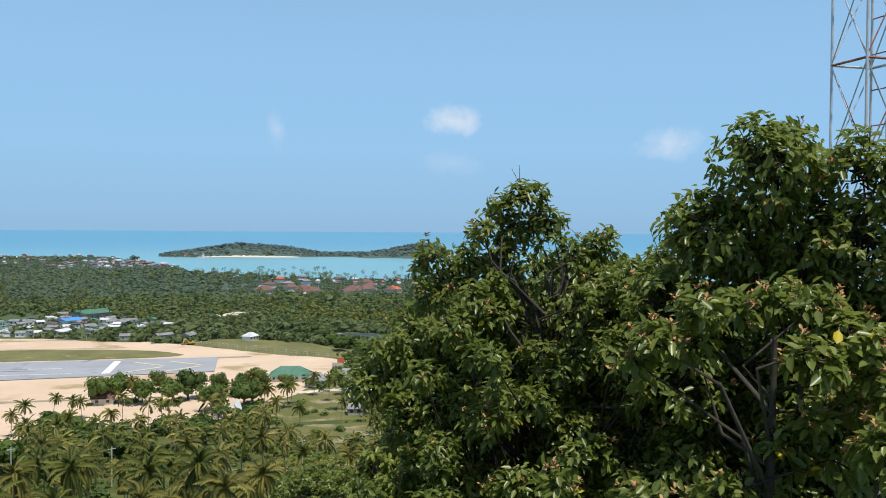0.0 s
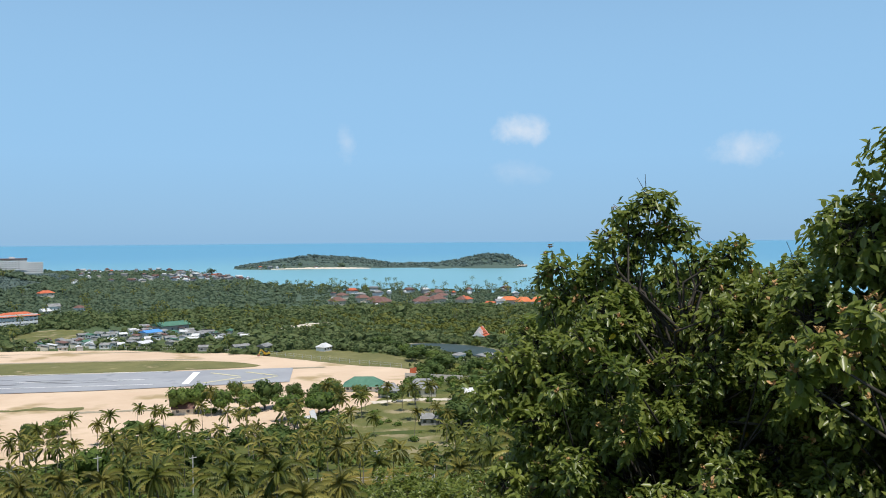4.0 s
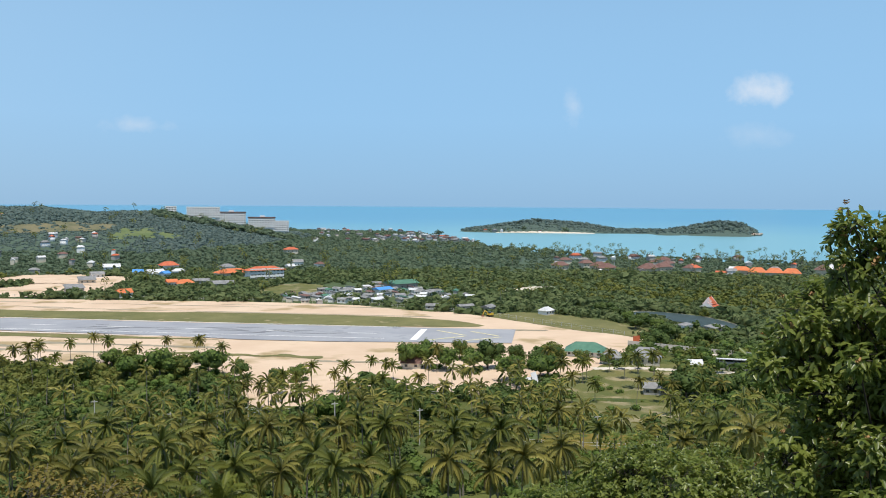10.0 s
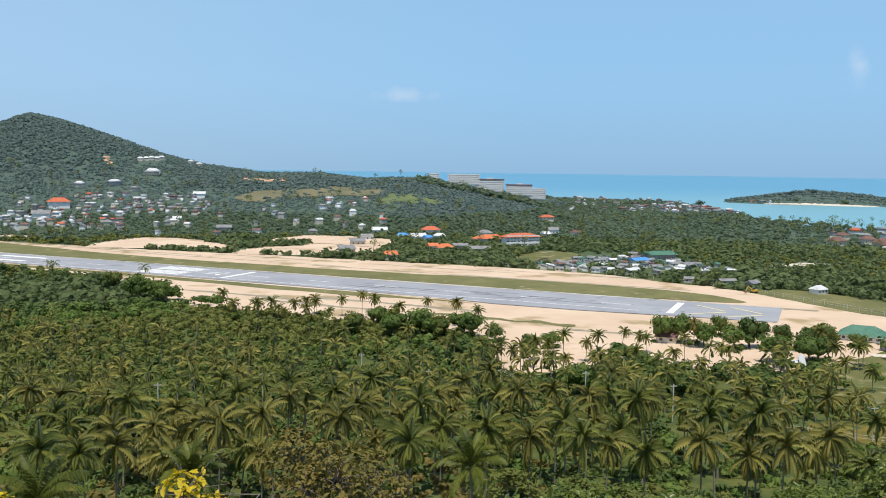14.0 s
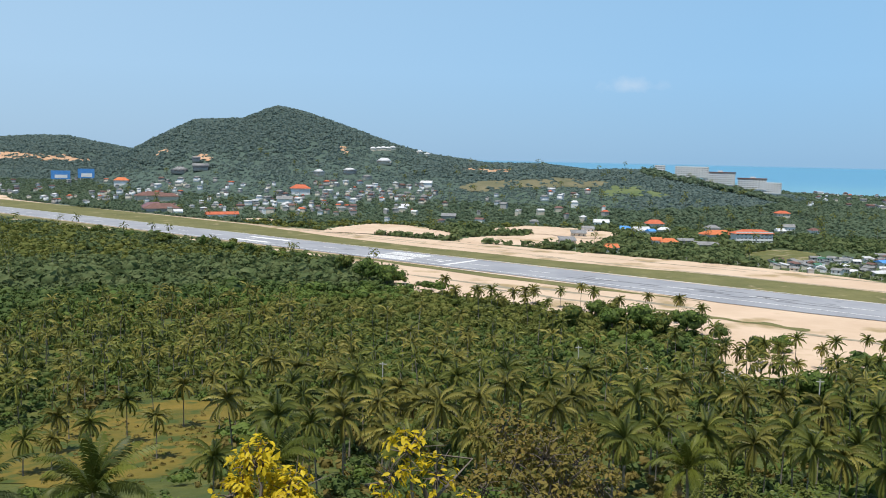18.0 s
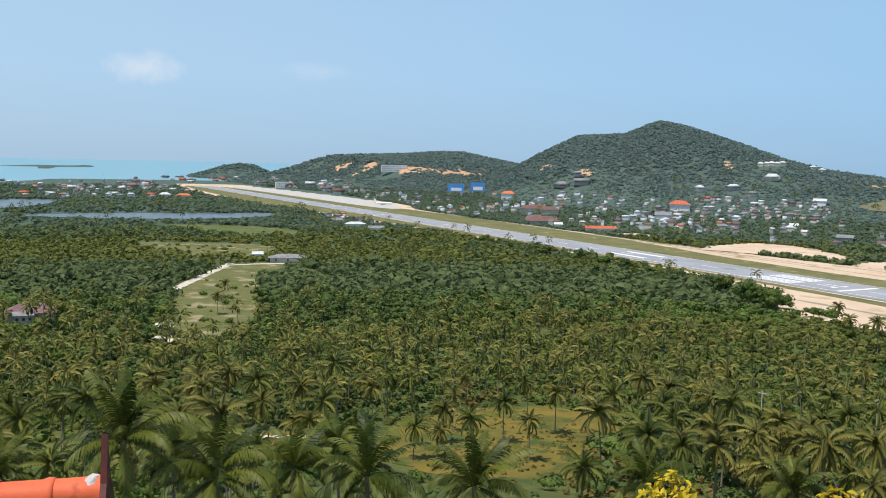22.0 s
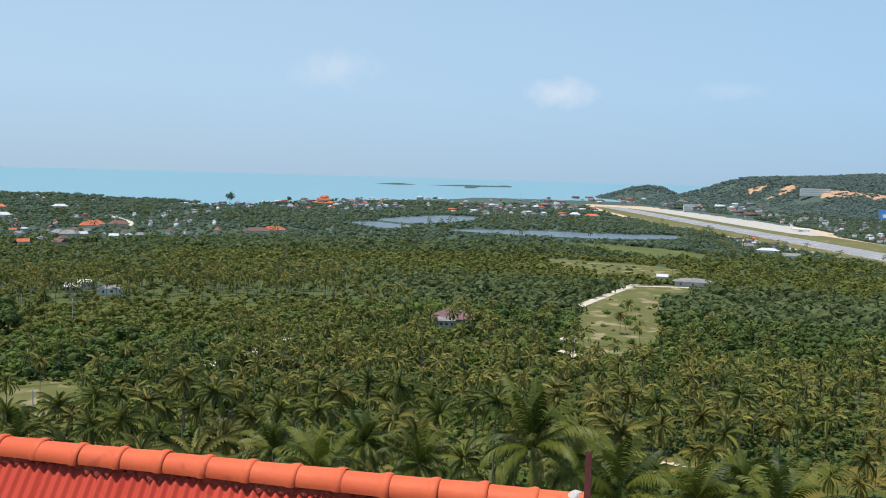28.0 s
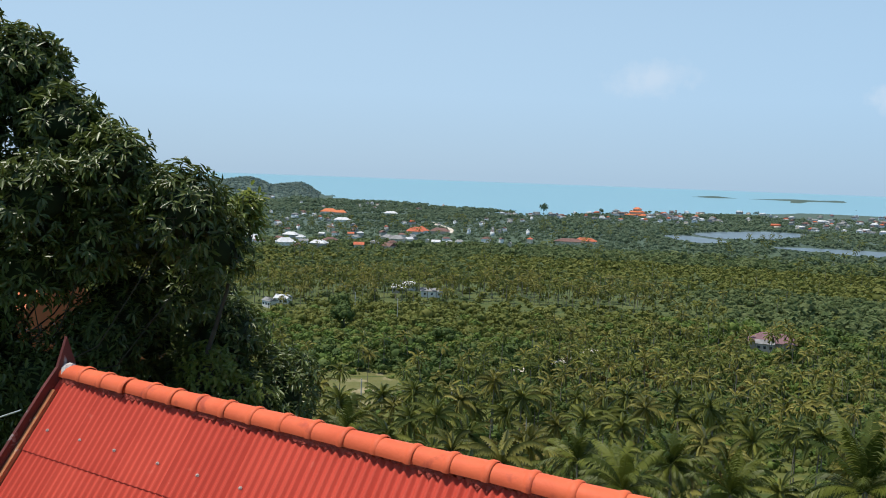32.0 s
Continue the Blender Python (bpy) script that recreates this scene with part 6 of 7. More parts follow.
for x in (0.12, RIDGE_LONG - 0.24):
    bm = bmesh.new()
    tri = [bm.verts.new((x + q, y, z)) for q in (0, 0.12) for y, z in ((-1.55, -2.3), (1.55, -2.3), (0, -0.32))]
    for f in ((0, 2, 1), (3, 4, 5), (0, 1, 4, 3), (1, 2, 5, 4), (2, 0, 3, 5)):
        bm.faces.new([tri[i] for i in f])
    part("gable", bm, M["cream"], hill_house)
tagged(hill_house, "small house with a red corrugated roof and orange ridge caps", "house")

# overhead wires that run to the gable
for k, (a, b) in enumerate((((-9.84, -0.98, 75.23), (-17.64, -6.03, 72.45)), ((-9.78, -1.27, 74.65), (-17.88, -4.90, 71.48)), ((-9.78, -1.27, 74.63), (-17.89, -4.87, 71.40)))):
    s = np.linspace(0, 1, 14)[:, None]
    p = np.array(a) * (1 - s) + np.array(b) * s - np.array((0, 0, 0.12)) * 4 * s * (1 - s)
    w = new("overhead_wire", mesh_of("overhead_wire", *tube(p, np.full(14, 0.008), 5), M["steel"], True))
    tagged(w, "thin pale wire slung from the gable", "wire", "overhead wires")

# ---- the lattice mast ----
mast = new("lattice_mast")
base = float(height(21.4, 7.5))
mast.matrix_basis = pose(21.4, 7.5, 0, 0, 0, 16)
corners = [(0.8 * math.cos(radians(a)), 0.8 * math.sin(radians(a))) for a in (0, 90, 180, 270)]
for x, y in corners:
    part("leg", rod(bmesh.new(), (x, y, base - 0.3), (x, y, 93), 0.032, 8), M["steel"], mast)
levels = [81.40 + 2.3 * k for k in range(-5, 5)]
for z in levels:
    for q in range(4):
        (x0, y0), (x1, y1) = corners[q], corners[(q + 1) % 4]
        part("ring_bar", rod(bmesh.new(), (x0, y0, z), (x1, y1, z), 0.030), M["rust"] if q in (1, 2) else M["steel"], mast)
        if z + 2.3 < 93:
            part("brace", rod(bmesh.new(), (x0, y0, z + 0.05), (x1, y1, z + 2.25), 0.016), M["steel"] if q % 2 else M["rust"], mast)
            part("brace", rod(bmesh.new(), (x1, y1, z + 0.05), (x0, y0, z + 2.25), 0.016), M["steel"], mast)
(x0, y0), (x1, y1) = corners[3], corners[0]
lx, ly = x0 * 0.45 + x1 * 0.55, y0 * 0.45 + y1 * 0.55
part("ladder_rail", rod(bmesh.new(), (lx, ly, base), (lx, ly, 93), 0.02), M["steel"], mast)
for k in range(26):
    z = base + 1 + k * 0.85
    part("ladder_rung", rod(bmesh.new(), (lx, ly, z), (x1, y1, z), 0.016), M["rust"], mast)
tagged(mast, "galvanised lattice mast with rusty cross bars", "mast")
pole = new("antenna_pole")
part("pole", rod(bmesh.new(), (24.62, 7.35, float(height(24.62, 7.35)) - 0.3), (24.62, 7.35, 81.36), 0.035, 8), M["steel"], pole)
part("antenna", rod(bmesh.new(), (24.62, 7.35, 81.34), (24.62, 7.35, 81.76), 0.02, 8), M["white"], pole)
tagged(pole, "slim steel pole with a small white antenna", "pole")

# ---- buildings ----


BODY_MESH, ROOF_MESH = {}, {}


def body_mesh(wall):
    if wall not in BODY_MESH:
        me = bpy.data.meshes.new("wall")
        b = boxes((-0.5, 0.5, -0.5, 0.5, -0.3, 1))
        b.to_mesh(me), b.free()
        me.materials.append(M[wall])
        BODY_MESH[wall] = me
    return BODY_MESH[wall]


def roof_mesh(kind, mat):
    if (kind, mat) not in ROOF_MESH:
        bm = bmesh.new()
        if kind == "gable":
            v = [bm.verts.new(p) for p in ((-0.56, -0.60, -0.06), (0.56, -0.60, -0.06), (0.56, 0.60, -0.06), (-0.56, 0.60, -0.06), (-0.56, 0, 1), (0.56, 0, 1))]
            for f in ((0, 1, 5, 4), (2, 3, 4, 5), (1, 2, 5), (3, 0, 4), (3, 2, 1, 0)):
                bm.faces.new([v[i] for i in f])
        elif kind == "hip":
            v = [bm.verts.new(p) for p in ((-0.56, -0.60, -0.05), (0.56, -0.60, -0.05), (0.56, 0.60, -0.05), (-0.56, 0.60, -0.05), (-0.26, 0, 1), (0.26, 0, 1))]
            for f in ((0, 1, 5, 4), (2, 3, 4, 5), (1, 2, 5), (3, 0, 4), (3, 2, 1, 0)):
                bm.faces.new([v[i] for i in f])
        else:  # a lean-to
            v = [bm.verts.new(p) for p in ((-0.56, -0.62, -0.02), (0.56, -0.62, -0.02), (0.56, 0.62, 0.85), (-0.56, 0.62, 0.85), (-0.56, -0.62, 0.08), (0.56, -0.62, 0.08), (0.56, 0.62, 1.0), (-0.56, 0.62, 1.0))]
            for f in ((3, 2, 1, 0), (4, 5, 6, 7), (0, 1, 5, 4), (1, 2, 6, 5), (2, 3, 7, 6), (3, 0, 4, 7)):
                bm.faces.new([v[i] for i in f])
        me = bpy.data.meshes.new("roof")
        bm.to_mesh(me), bm.free()
        me.materials.append(M[mat])
        ROOF_MESH[kind, mat] = me
    return ROOF_MESH[kind, mat]


pane = bpy.data.meshes.new("window")
b = boxes((-0.5, 0.5, -0.04, 0.04, 0, 1))
b.to_mesh(pane), b.free()
pane.materials.append(M["glass"])
WORDS = {"red_roof": "red tiled", "orange_roof": "orange tiled", "brown_roof": "brown tiled", "metal_roof": "grey sheet-metal", "white_roof": "white sheet", "blue_roof": "blue sheet", "green_roof": "green", "purple_roof": "plum-coloured"}
WALL_WORDS = {"white": "white", "cream": "cream", "grey_wall": "grey"}


def house(x, y, turn, w, d, h, roof="metal_roof", wall="white", kind="gable", rise_by=0.32, windows=0, z=None, group="houses", name="house", fixed=False):
    """A simple house: walls, a roof with eaves, windows and a door on the side that faces the viewpoint."""
    if not fixed:
        x, y = settle(x, y)
    z = float(height(x, y)) if z is None else z
    GARDENS.append((x, y, w))
    thing = new(name)
    thing.matrix_basis = pose(x, y, z, 0, 0, turn)
    o = part("wall", body_mesh(wall), None, thing)
    o.scale = (w, d, h)
    o = part("roof", roof_mesh(kind, roof), None, thing)
    o.location, o.scale = (0, 0, h), (w, d, d * rise_by)
    for k in range(windows):
        for face in (-1, 1):
            o = part("window", pane, None, thing)
            o.location, o.scale = ((k + 0.5) / windows * w - w / 2, face * d / 2, h * 0.38), (min(1.3, w / windows * 0.45), 1, min(1.3, h * 0.4))
    if windows:
        o = part("door", pane, None, thing)
        o.location, o.scale, o.rotation_euler = (w / 2, 0, 0.05), (1.1, 1, 2.0), (0, 0, math.pi / 2)
    return tagged(thing, f"{WALL_WORDS[wall]} {'building' if w > 18 else 'house'} with a {WORDS[roof]} roof among trees", "building" if w > 18 else "house", group)


def block(x, y, z, turn, w, d, storeys, label, name="hotel_block", bays=10, roof=None, storey=3.2, wall="white", edge=None, open_front=False):
    """A flat building with open galleries: slabs, cross walls and dark rooms behind."""
    thing = new(name)
    GARDENS.append((x, y, w))
    thing.matrix_basis = pose(x, y, z, 0, 0, turn)
    tall = storeys * storey
    part("core", boxes((-w / 2 + 0.3, w / 2 - 0.3, -d / 2 + 1.1, d / 2 - 0.3, -2, tall - 0.2)), M[wall], thing)
    slab = bpy.data.meshes.new("floor_slab")
    b = boxes((-w / 2, w / 2, -d / 2, d / 2, -0.25, 0.15), (-w / 2, w / 2, -d / 2, -d / 2 + 0.15, 0.15, 1.75))
    b.to_mesh(slab), b.free()
    slab.materials.append(M[wall])
    for k in range(storeys + 1):
        part("floor_slab", slab, None, thing).location = (0, 0, k * storey)
    fin = bpy.data.meshes.new("cross_wall")
    b = boxes((-0.15, 0.15, -d / 2 + (0.5 if open_front else -0.1), d / 2 - 0.05, -1, tall))
    b.to_mesh(fin), b.free()
    fin.materials.append(M[wall])
    for k in range(bays + 1):
        part("cross_wall", fin, None, thing).location = (-w / 2 + 0.2 + (w - 0.4) * k / bays, 0, 0)
    for s in range(storeys):
        for k in range(bays):
            o = part("window", pane, None, thing)
            o.location, o.scale = (-w / 2 + (k + 0.5) * w / bays, -d / 2 + 1.08, s * storey + 0.3), (w / bays * 0.5, 1, 2.1)
    if edge:
        part("roof_edge", boxes((-w / 2 - 0.6, w / 2 + 0.6, -d / 2 - 0.6, d / 2 + 0.6, tall + 0.4, tall + 1.9)), M[edge], thing)
        part("lift_house", boxes((-3, 5, -3, 3, tall + 1.9, tall + 4.2)), M[wall], thing)
    if roof:
        o = part("roof", roof_mesh("hip", roof), None, thing)
        o.location, o.scale = (0, 0, tall + 0.2), (w, d, 3.4)
    return tagged(thing, label, "building", "large buildings")


# hotels along the ridge over the sea: turn, face, width, storeys, roof height
for turn, face, w, storeys, top, bays, roof, label in ((-10.45, -12, 52, 5, 67.5, 13, None, "long white hotel block with upright piers on the wooded ridge"), (-8.5, -10, 17, 3, 68.5, 4, None, "small white block at the end of the ridge hotel"),
                                                   (-12.12, -14, 48, 6, 60.8, 12, "brown_roof", "white hotel block with stacked balconies and a brown roof edge"), (-14.05, -16, 43, 5, 52.4, 10, "brown_roof", "white hotel wing with a brown roof edge on the ridge"), (-15.04, -18, 37, 5, 45.5, 9, None, "terraced white hotel block above the sea")):
    x, y = at_turn(turn, 1470 if turn < -10 else 1485)
    block(x, y, top - storeys * 3.0 - (3.0 if roof else 1.7), face, w, 14, storeys, label, bays=bays, storey=3.0, edge=roof, open_front=turn < -11)
# the school with its galleries
block(213, 842, 1.0, 12, 36, 12, 3, "white three-storey school with galleries and a red roof", "school_building", bays=9, roof="red_roof")
house(190, 880, 12, 32, 13, 6, "orange_roof", "white", "hip", 0.3, 6, name="school_hall")
# houses at the edge of the woods
for x, y, t, w, d, h, roof, wall, kind in ((73, 738, 15, 11, 9, 4, "orange_roof", "white", "gable"), (131, 803, 5, 15, 10, 4, "orange_roof", "white", "hip"), (120, 806, 5, 9, 8, 5, "orange_roof", "white", "gable"), (146, 1000, 8, 18, 12, 6, "red_roof", "white", "hip"),
                                        (119, 905, 20, 16, 11, 5, "white_roof", "white", "gable"), (106, 930, -10, 10, 8, 4, "blue_roof", "white", "gable"), (144, 919, 0, 12, 8, 5, "white_roof", "white", "hip"), (128, 900, 40, 9, 7, 5, "blue_roof", "white", "gable"),
                                        (364, 1280, 10, 18, 10, 5, "red_roof", "cream", "hip"), (39, 789, 10, 14, 9, 4, "metal_roof", "grey_wall", "shed"), (160, 787, 0, 20, 8, 4, "metal_roof", "grey_wall", "gable"), (201, 960, 30, 14, 10, 5, "metal_roof", "white", "hip"),
                                        (293, 1003, 0, 12, 9, 6, "metal_roof", "white", "gable"), (316, 990, 30, 10, 8, 4, "brown_roof", "white", "hip"), (274, 967, 15, 9, 8, 4, "white_roof", "cream", "gable"), (89, 1024, 0, 16, 10, 4, "white_roof", "white", "gable"),
                                        (67, 926, 10, 12, 8, 4, "metal_roof", "white", "gable"), (54, 872, 5, 14, 9, 3.5, "metal_roof", "cream", "shed"), (150, 830, 0, 16, 6, 3, "metal_roof", "grey_wall", "shed")):
    house(x, y, t, w, d, h, roof, wall, kind, windows=3)
# the crowded sheds behind the runway's end
rng = np.random.default_rng(77)
names = ["metal_roof", "metal_roof", "metal_roof", "metal_roof", "brown_roof", "white_roof", "green_roof"]
sheds = 0
for k in range(320):
    s = rng.random()
    x, y = 196 + 118 * s + rng.normal(0, 10), 642 - 20 * s + rng.uniform(-14, 130) * (0.35 + 0.75 * s)
    if sheds < 84 and free_spot(x, y, 8.5):
        sheds += 1
        house(x, y, rng.uniform(0, 180), rng.uniform(4.8, 8.6), rng.uniform(3.8, 5.6), rng.uniform(2.2, 3.2), names[rng.integers(7)], ["white", "grey_wall", "cream"][rng.integers(3)], ["gable", "shed", "gable"][rng.integers(3)], 0.25, 2, group="crowded sheds", name="shed")
house(274, 686, 20, 15, 9, 4, "blue_roof", "white", "gable", 0.2, 3, group="crowded sheds", name="shed")
house(302, 712, 10, 26, 14, 6, "green_roof", "grey_wall", "gable", 0.2, 4, group="crowded sheds", name="shed")
house(328, 515, 20, 9, 7, 3, "white_roof", "white", "hip", 0.35, 3)
for x, y in ((300, 548), (288, 560), (311, 630), (324, 684), (303, 658), (267, 572), (280, 636)):
    if free_spot(x, y, 8):
        house(x, y, rng.uniform(0, 180), rng.uniform(7, 12), rng.uniform(5, 8), 3, names[rng.integers(7)], "grey_wall", "gable", 0.25, 2, group="crowded sheds", name="shed")
# bungalows in front of the runway's end
house(258, 368, 140, 19, 13, 3.0, "green_roof", "white", "hip", 0.30, 5, group="bungalows", name="long_bungalow")
house(257, 345, 146, 9, 8, 3.4, "metal_roof", "white", "hip", 0.4, 3, group="bungalows", name="bungalow")
house(270, 335, 140, 13, 9, 4.4, "metal_roof", "cream", "hip", 0.45, 4, group="bungalows", name="bungalow")
house(300, 309, 140, 13, 9, 4, "white_roof", "grey_wall", "shed", 0.16, 4, group="bungalows", name="bungalow")
house(231, 281, 145, 9, 6, 3, "metal_roof", "grey_wall", "gable", 0.3, 3, group="bungalows", name="bungalow")
house(282, 316, 150, 8, 6, 3, "white_roof", "cream", "gable", 0.3, 2, group="bungalows", name="bungalow")
house(163, 372, 150, 9, 7, 3, "brown_roof", "cream", "gable", 0.4, 2, group="bungalows", name="bungalow")
house(361, 412, 20, 9, 6, 4.5, "metal_roof", "white", "hip", 0.2, 2, group="bungalows", name="gatehouse")
house(378, 404, 20, 14, 6, 3, "metal_roof", "grey_wall", "shed", 0.2, 3, group="bungalows", name="pump_house")
# the tipped white panel with its low white shed
shed = new("white_panel_shed")
shed.matrix_basis = pose(197, 317, float(height(197, 317)), 0, 0, 150)
part("panel", boxes((-1.2, 1.2, -0.15, 0.15, 0, 5.0)), M["plane_white"], shed).matrix_basis = pose(0, 0, 0.3, 12, 14, 20)
part("panel", boxes((-0.8, 0.8, -0.15, 0.15, 0, 2.8)), M["plane_white"], shed).matrix_basis = pose(2.6, 0, 0.2, 5, 10, 20)
part("low_roof", boxes((-4, 4, -2.5, 2.5, 2.0, 2.35)), M["white_roof"], shed).location = (6.5, 0, 0)
part("post", boxes((-3.5, 3.5, -2, 2, -0.3, 2.0)), M["grey_wall"], shed).location = (6.5, 0, 0)
tagged(shed, "upright white panels beside a low white shed", "shed")
# resort behind the bay, temple, water tower
for x, y, t, w, d, roof in ((634, 784, 20, 20, 14, "brown_roof"), (588, 800, 30, 22, 14, "brown_roof"), (600, 830, 10, 18, 12, "brown_roof"), (629, 777, 40, 22, 14, "brown_roof"), (660, 790, 0, 18, 12, "brown_roof"), (675, 763, 20, 12, 10, "brown_roof"), (685, 771, 40, 12, 10, "red_roof"), (700, 830, 30, 22, 10, "brown_roof"),
                            (706, 716, 133, 20, 11, "orange_roof"), (703, 690, 133, 17, 13, "orange_roof"), (715, 678, 133, 17, 13, "orange_roof"), (727, 666, 133, 17, 13, "orange_roof"), (768, 640, 44, 16, 11, "brown_roof"), (800, 690, 40, 20, 14, "brown_roof"), (826, 700, 40, 16, 12, "white_roof"), (790, 625, 40, 16, 12, "red_roof"), (800, 660, 40, 16, 12, "brown_roof"), (742, 888, 20, 20, 10, "brown_roof"), (560, 850, 10, 16, 12, "brown_roof"), (840, 620, 30, 18, 12, "red_roof"), (610, 870, 0, 14, 10, "brown_roof")):
    house(x, y, t, w, d, 6, roof, "cream", "hip", 0.36, 3, group="resort roofs", name="resort_house", fixed=True)
temple = new("temple_hall")
temple.matrix_basis = pose(452, 489, float(height(452, 489)), 0, 0, 30) @ Matrix.Scale(0.74, 4)
o = part("wall", body_mesh("white"), None, temple)
o.scale = (16, 9, 5)
for w, d, z, r in ((17, 11, 4.6, 4.2), (13, 8.5, 7.0, 4.4), (9, 6.5, 9.0, 4.2)):
    o = part("roof_tier", roof_mesh("gable", "red_roof"), None, temple)
    o.location, o.scale = (0, 0, z), (w, d, r)
    for s in (-1, 1):
        g = bmesh.new()
        v = [g.verts.new((s * (w * 0.56 + q), yy, zz)) for q in (0.05, 0.35) for yy, zz in ((-d * 0.6, -0.3), (d * 0.6, -0.3), (0, r + 0.6))]
        for f in ((0, 1, 2), (5, 4, 3), (0, 3, 4, 1), (1, 4, 5, 2), (2, 5, 3, 0)):
            g.faces.new([v[i] for i in f])
        p = part("gable_board", g, M["white"], temple)
        p.location = (0, 0, z)
tagged(temple, "small white temple hall with a tiered red roof", "temple")
tower = new("water_tower")
tower.matrix_basis = pose(620, 830, float(height(620, 830)))
for a in range(4):
    x, y = 1.6 * math.cos(a * math.pi / 2), 1.6 * math.sin(a * math.pi / 2)
    part("leg", rod(bmesh.new(), (x * 1.3, y * 1.3, -0.3), (x, y, 12), 0.25), M["pole"], tower)
bm = bmesh.new()
bmesh.ops.create_cone(bm, cap_ends=True, segments=16, radius1=2.6, radius2=3.2, depth=3, matrix=Matrix.Translation((0, 0, 13.5)))
bmesh.ops.create_cone(bm, cap_ends=True, segments=16, radius1=3.4, radius2=0.3, depth=1.2, matrix=Matrix.Translation((0, 0, 15.6)))
part("tank", bm, M["white"], tower)
tagged(tower, "white water tower on four legs above the trees", "tower")

# the town between the runway and the mountain
for x, y, t, w, d, h, roof, wall, kind in ((-570, 1302, 30, 46, 16, 6, "brown_roof", "cream", "hip"), (-540, 1290, 30, 26, 14, 6, "brown_roof", "cream", "hip"), (-448, 1050, 33, 40, 18, 5, "brown_roof", "grey_wall", "hip"), (-470, 1075, 33, 26, 16, 5, "purple_roof", "grey_wall", "hip"), (-348, 985, 33, 34, 9, 4, "red_roof", "white", "gable"),
                                        (-415, 1020, 30, 10, 8, 3.5, "white_roof", "white", "gable"), (-849, 1784, 20, 22, 14, 8, "orange_roof", "white", "hip"), (-413, 1590, 20, 26, 16, 8, "red_roof", "white", "hip"), (-363, 1306, 10, 20, 12, 5, "metal_roof", "white", "gable"), 
                                        (-234, 2085, 0, 16, 10, 6, "white_roof", "white", "gable"), (-168, 1229, 10, 10, 8, 4, "white_roof", "white", "gable"), (-91, 1055, 0, 16, 9, 4, "metal_roof", "grey_wall", "shed")):
    house(x, y, t, w, d, h, roof, wall, kind, windows=0, group="town houses")
for x, y, w, h, label in ((-987, 1791, 34, 16, "large blue billboard frame among trees"), (-974, 1876, 30, 18, "large blue and white billboard among trees")):
    x, y = settle(x, y)
    z = float(height(x, y))
    bill = new("billboard")
    bill.matrix_basis = pose(x, y, z + 4, 0, 0, math.degrees(math.atan2(x, -y)) + 180 - 8)
    part("panel", boxes((-w / 2, w / 2, -0.3, 0.3, 4, 4 + h)), M["blue_roof"], bill)
    part("white_band", boxes((-w * 0.3, w * 0.35, -0.42, 0.42, 6, 5 + h * 0.45)), M["white"], bill)
    for s in (-0.35, 0.35):
        part("post", boxes((s * w - 0.4, s * w + 0.4, -0.3, 0.3, -5, 4)), M["pole"], bill)
    tagged(bill, label, "billboard")


FAR_V, FAR_F, FAR_M, FAR_MATS = [], [], [], []


def far_house(x, y, turn, w, d, h, roof, wall, kind):
    """The same house shape, gathered into the one mass of far houses."""
    z = float(height(x, y))
    GARDENS.append((x, y, w))
    m = np.array(pose(x, y, z, 0, 0, turn))
    for me, scale, lift, mat in ((body_mesh(wall), (w, d, h), 0, wall), (roof_mesh(kind, roof), (w, d, d * 0.34), h, roof)):
        if mat not in FAR_MATS:
            FAR_MATS.append(mat)
        v = np.array([q.co for q in me.vertices]) * scale + (0, 0, lift)
        start = sum(len(q) for q in FAR_V)
        FAR_V.append(v @ m[:3, :3].T + m[:3, 3])
        for f in me.polygons:
            c = list(f.vertices)
            for i in range(1, len(c) - 1):
                FAR_F.append((start + c[0], start + c[i], start + c[i + 1]))
                FAR_M.append(FAR_MATS.index(mat))


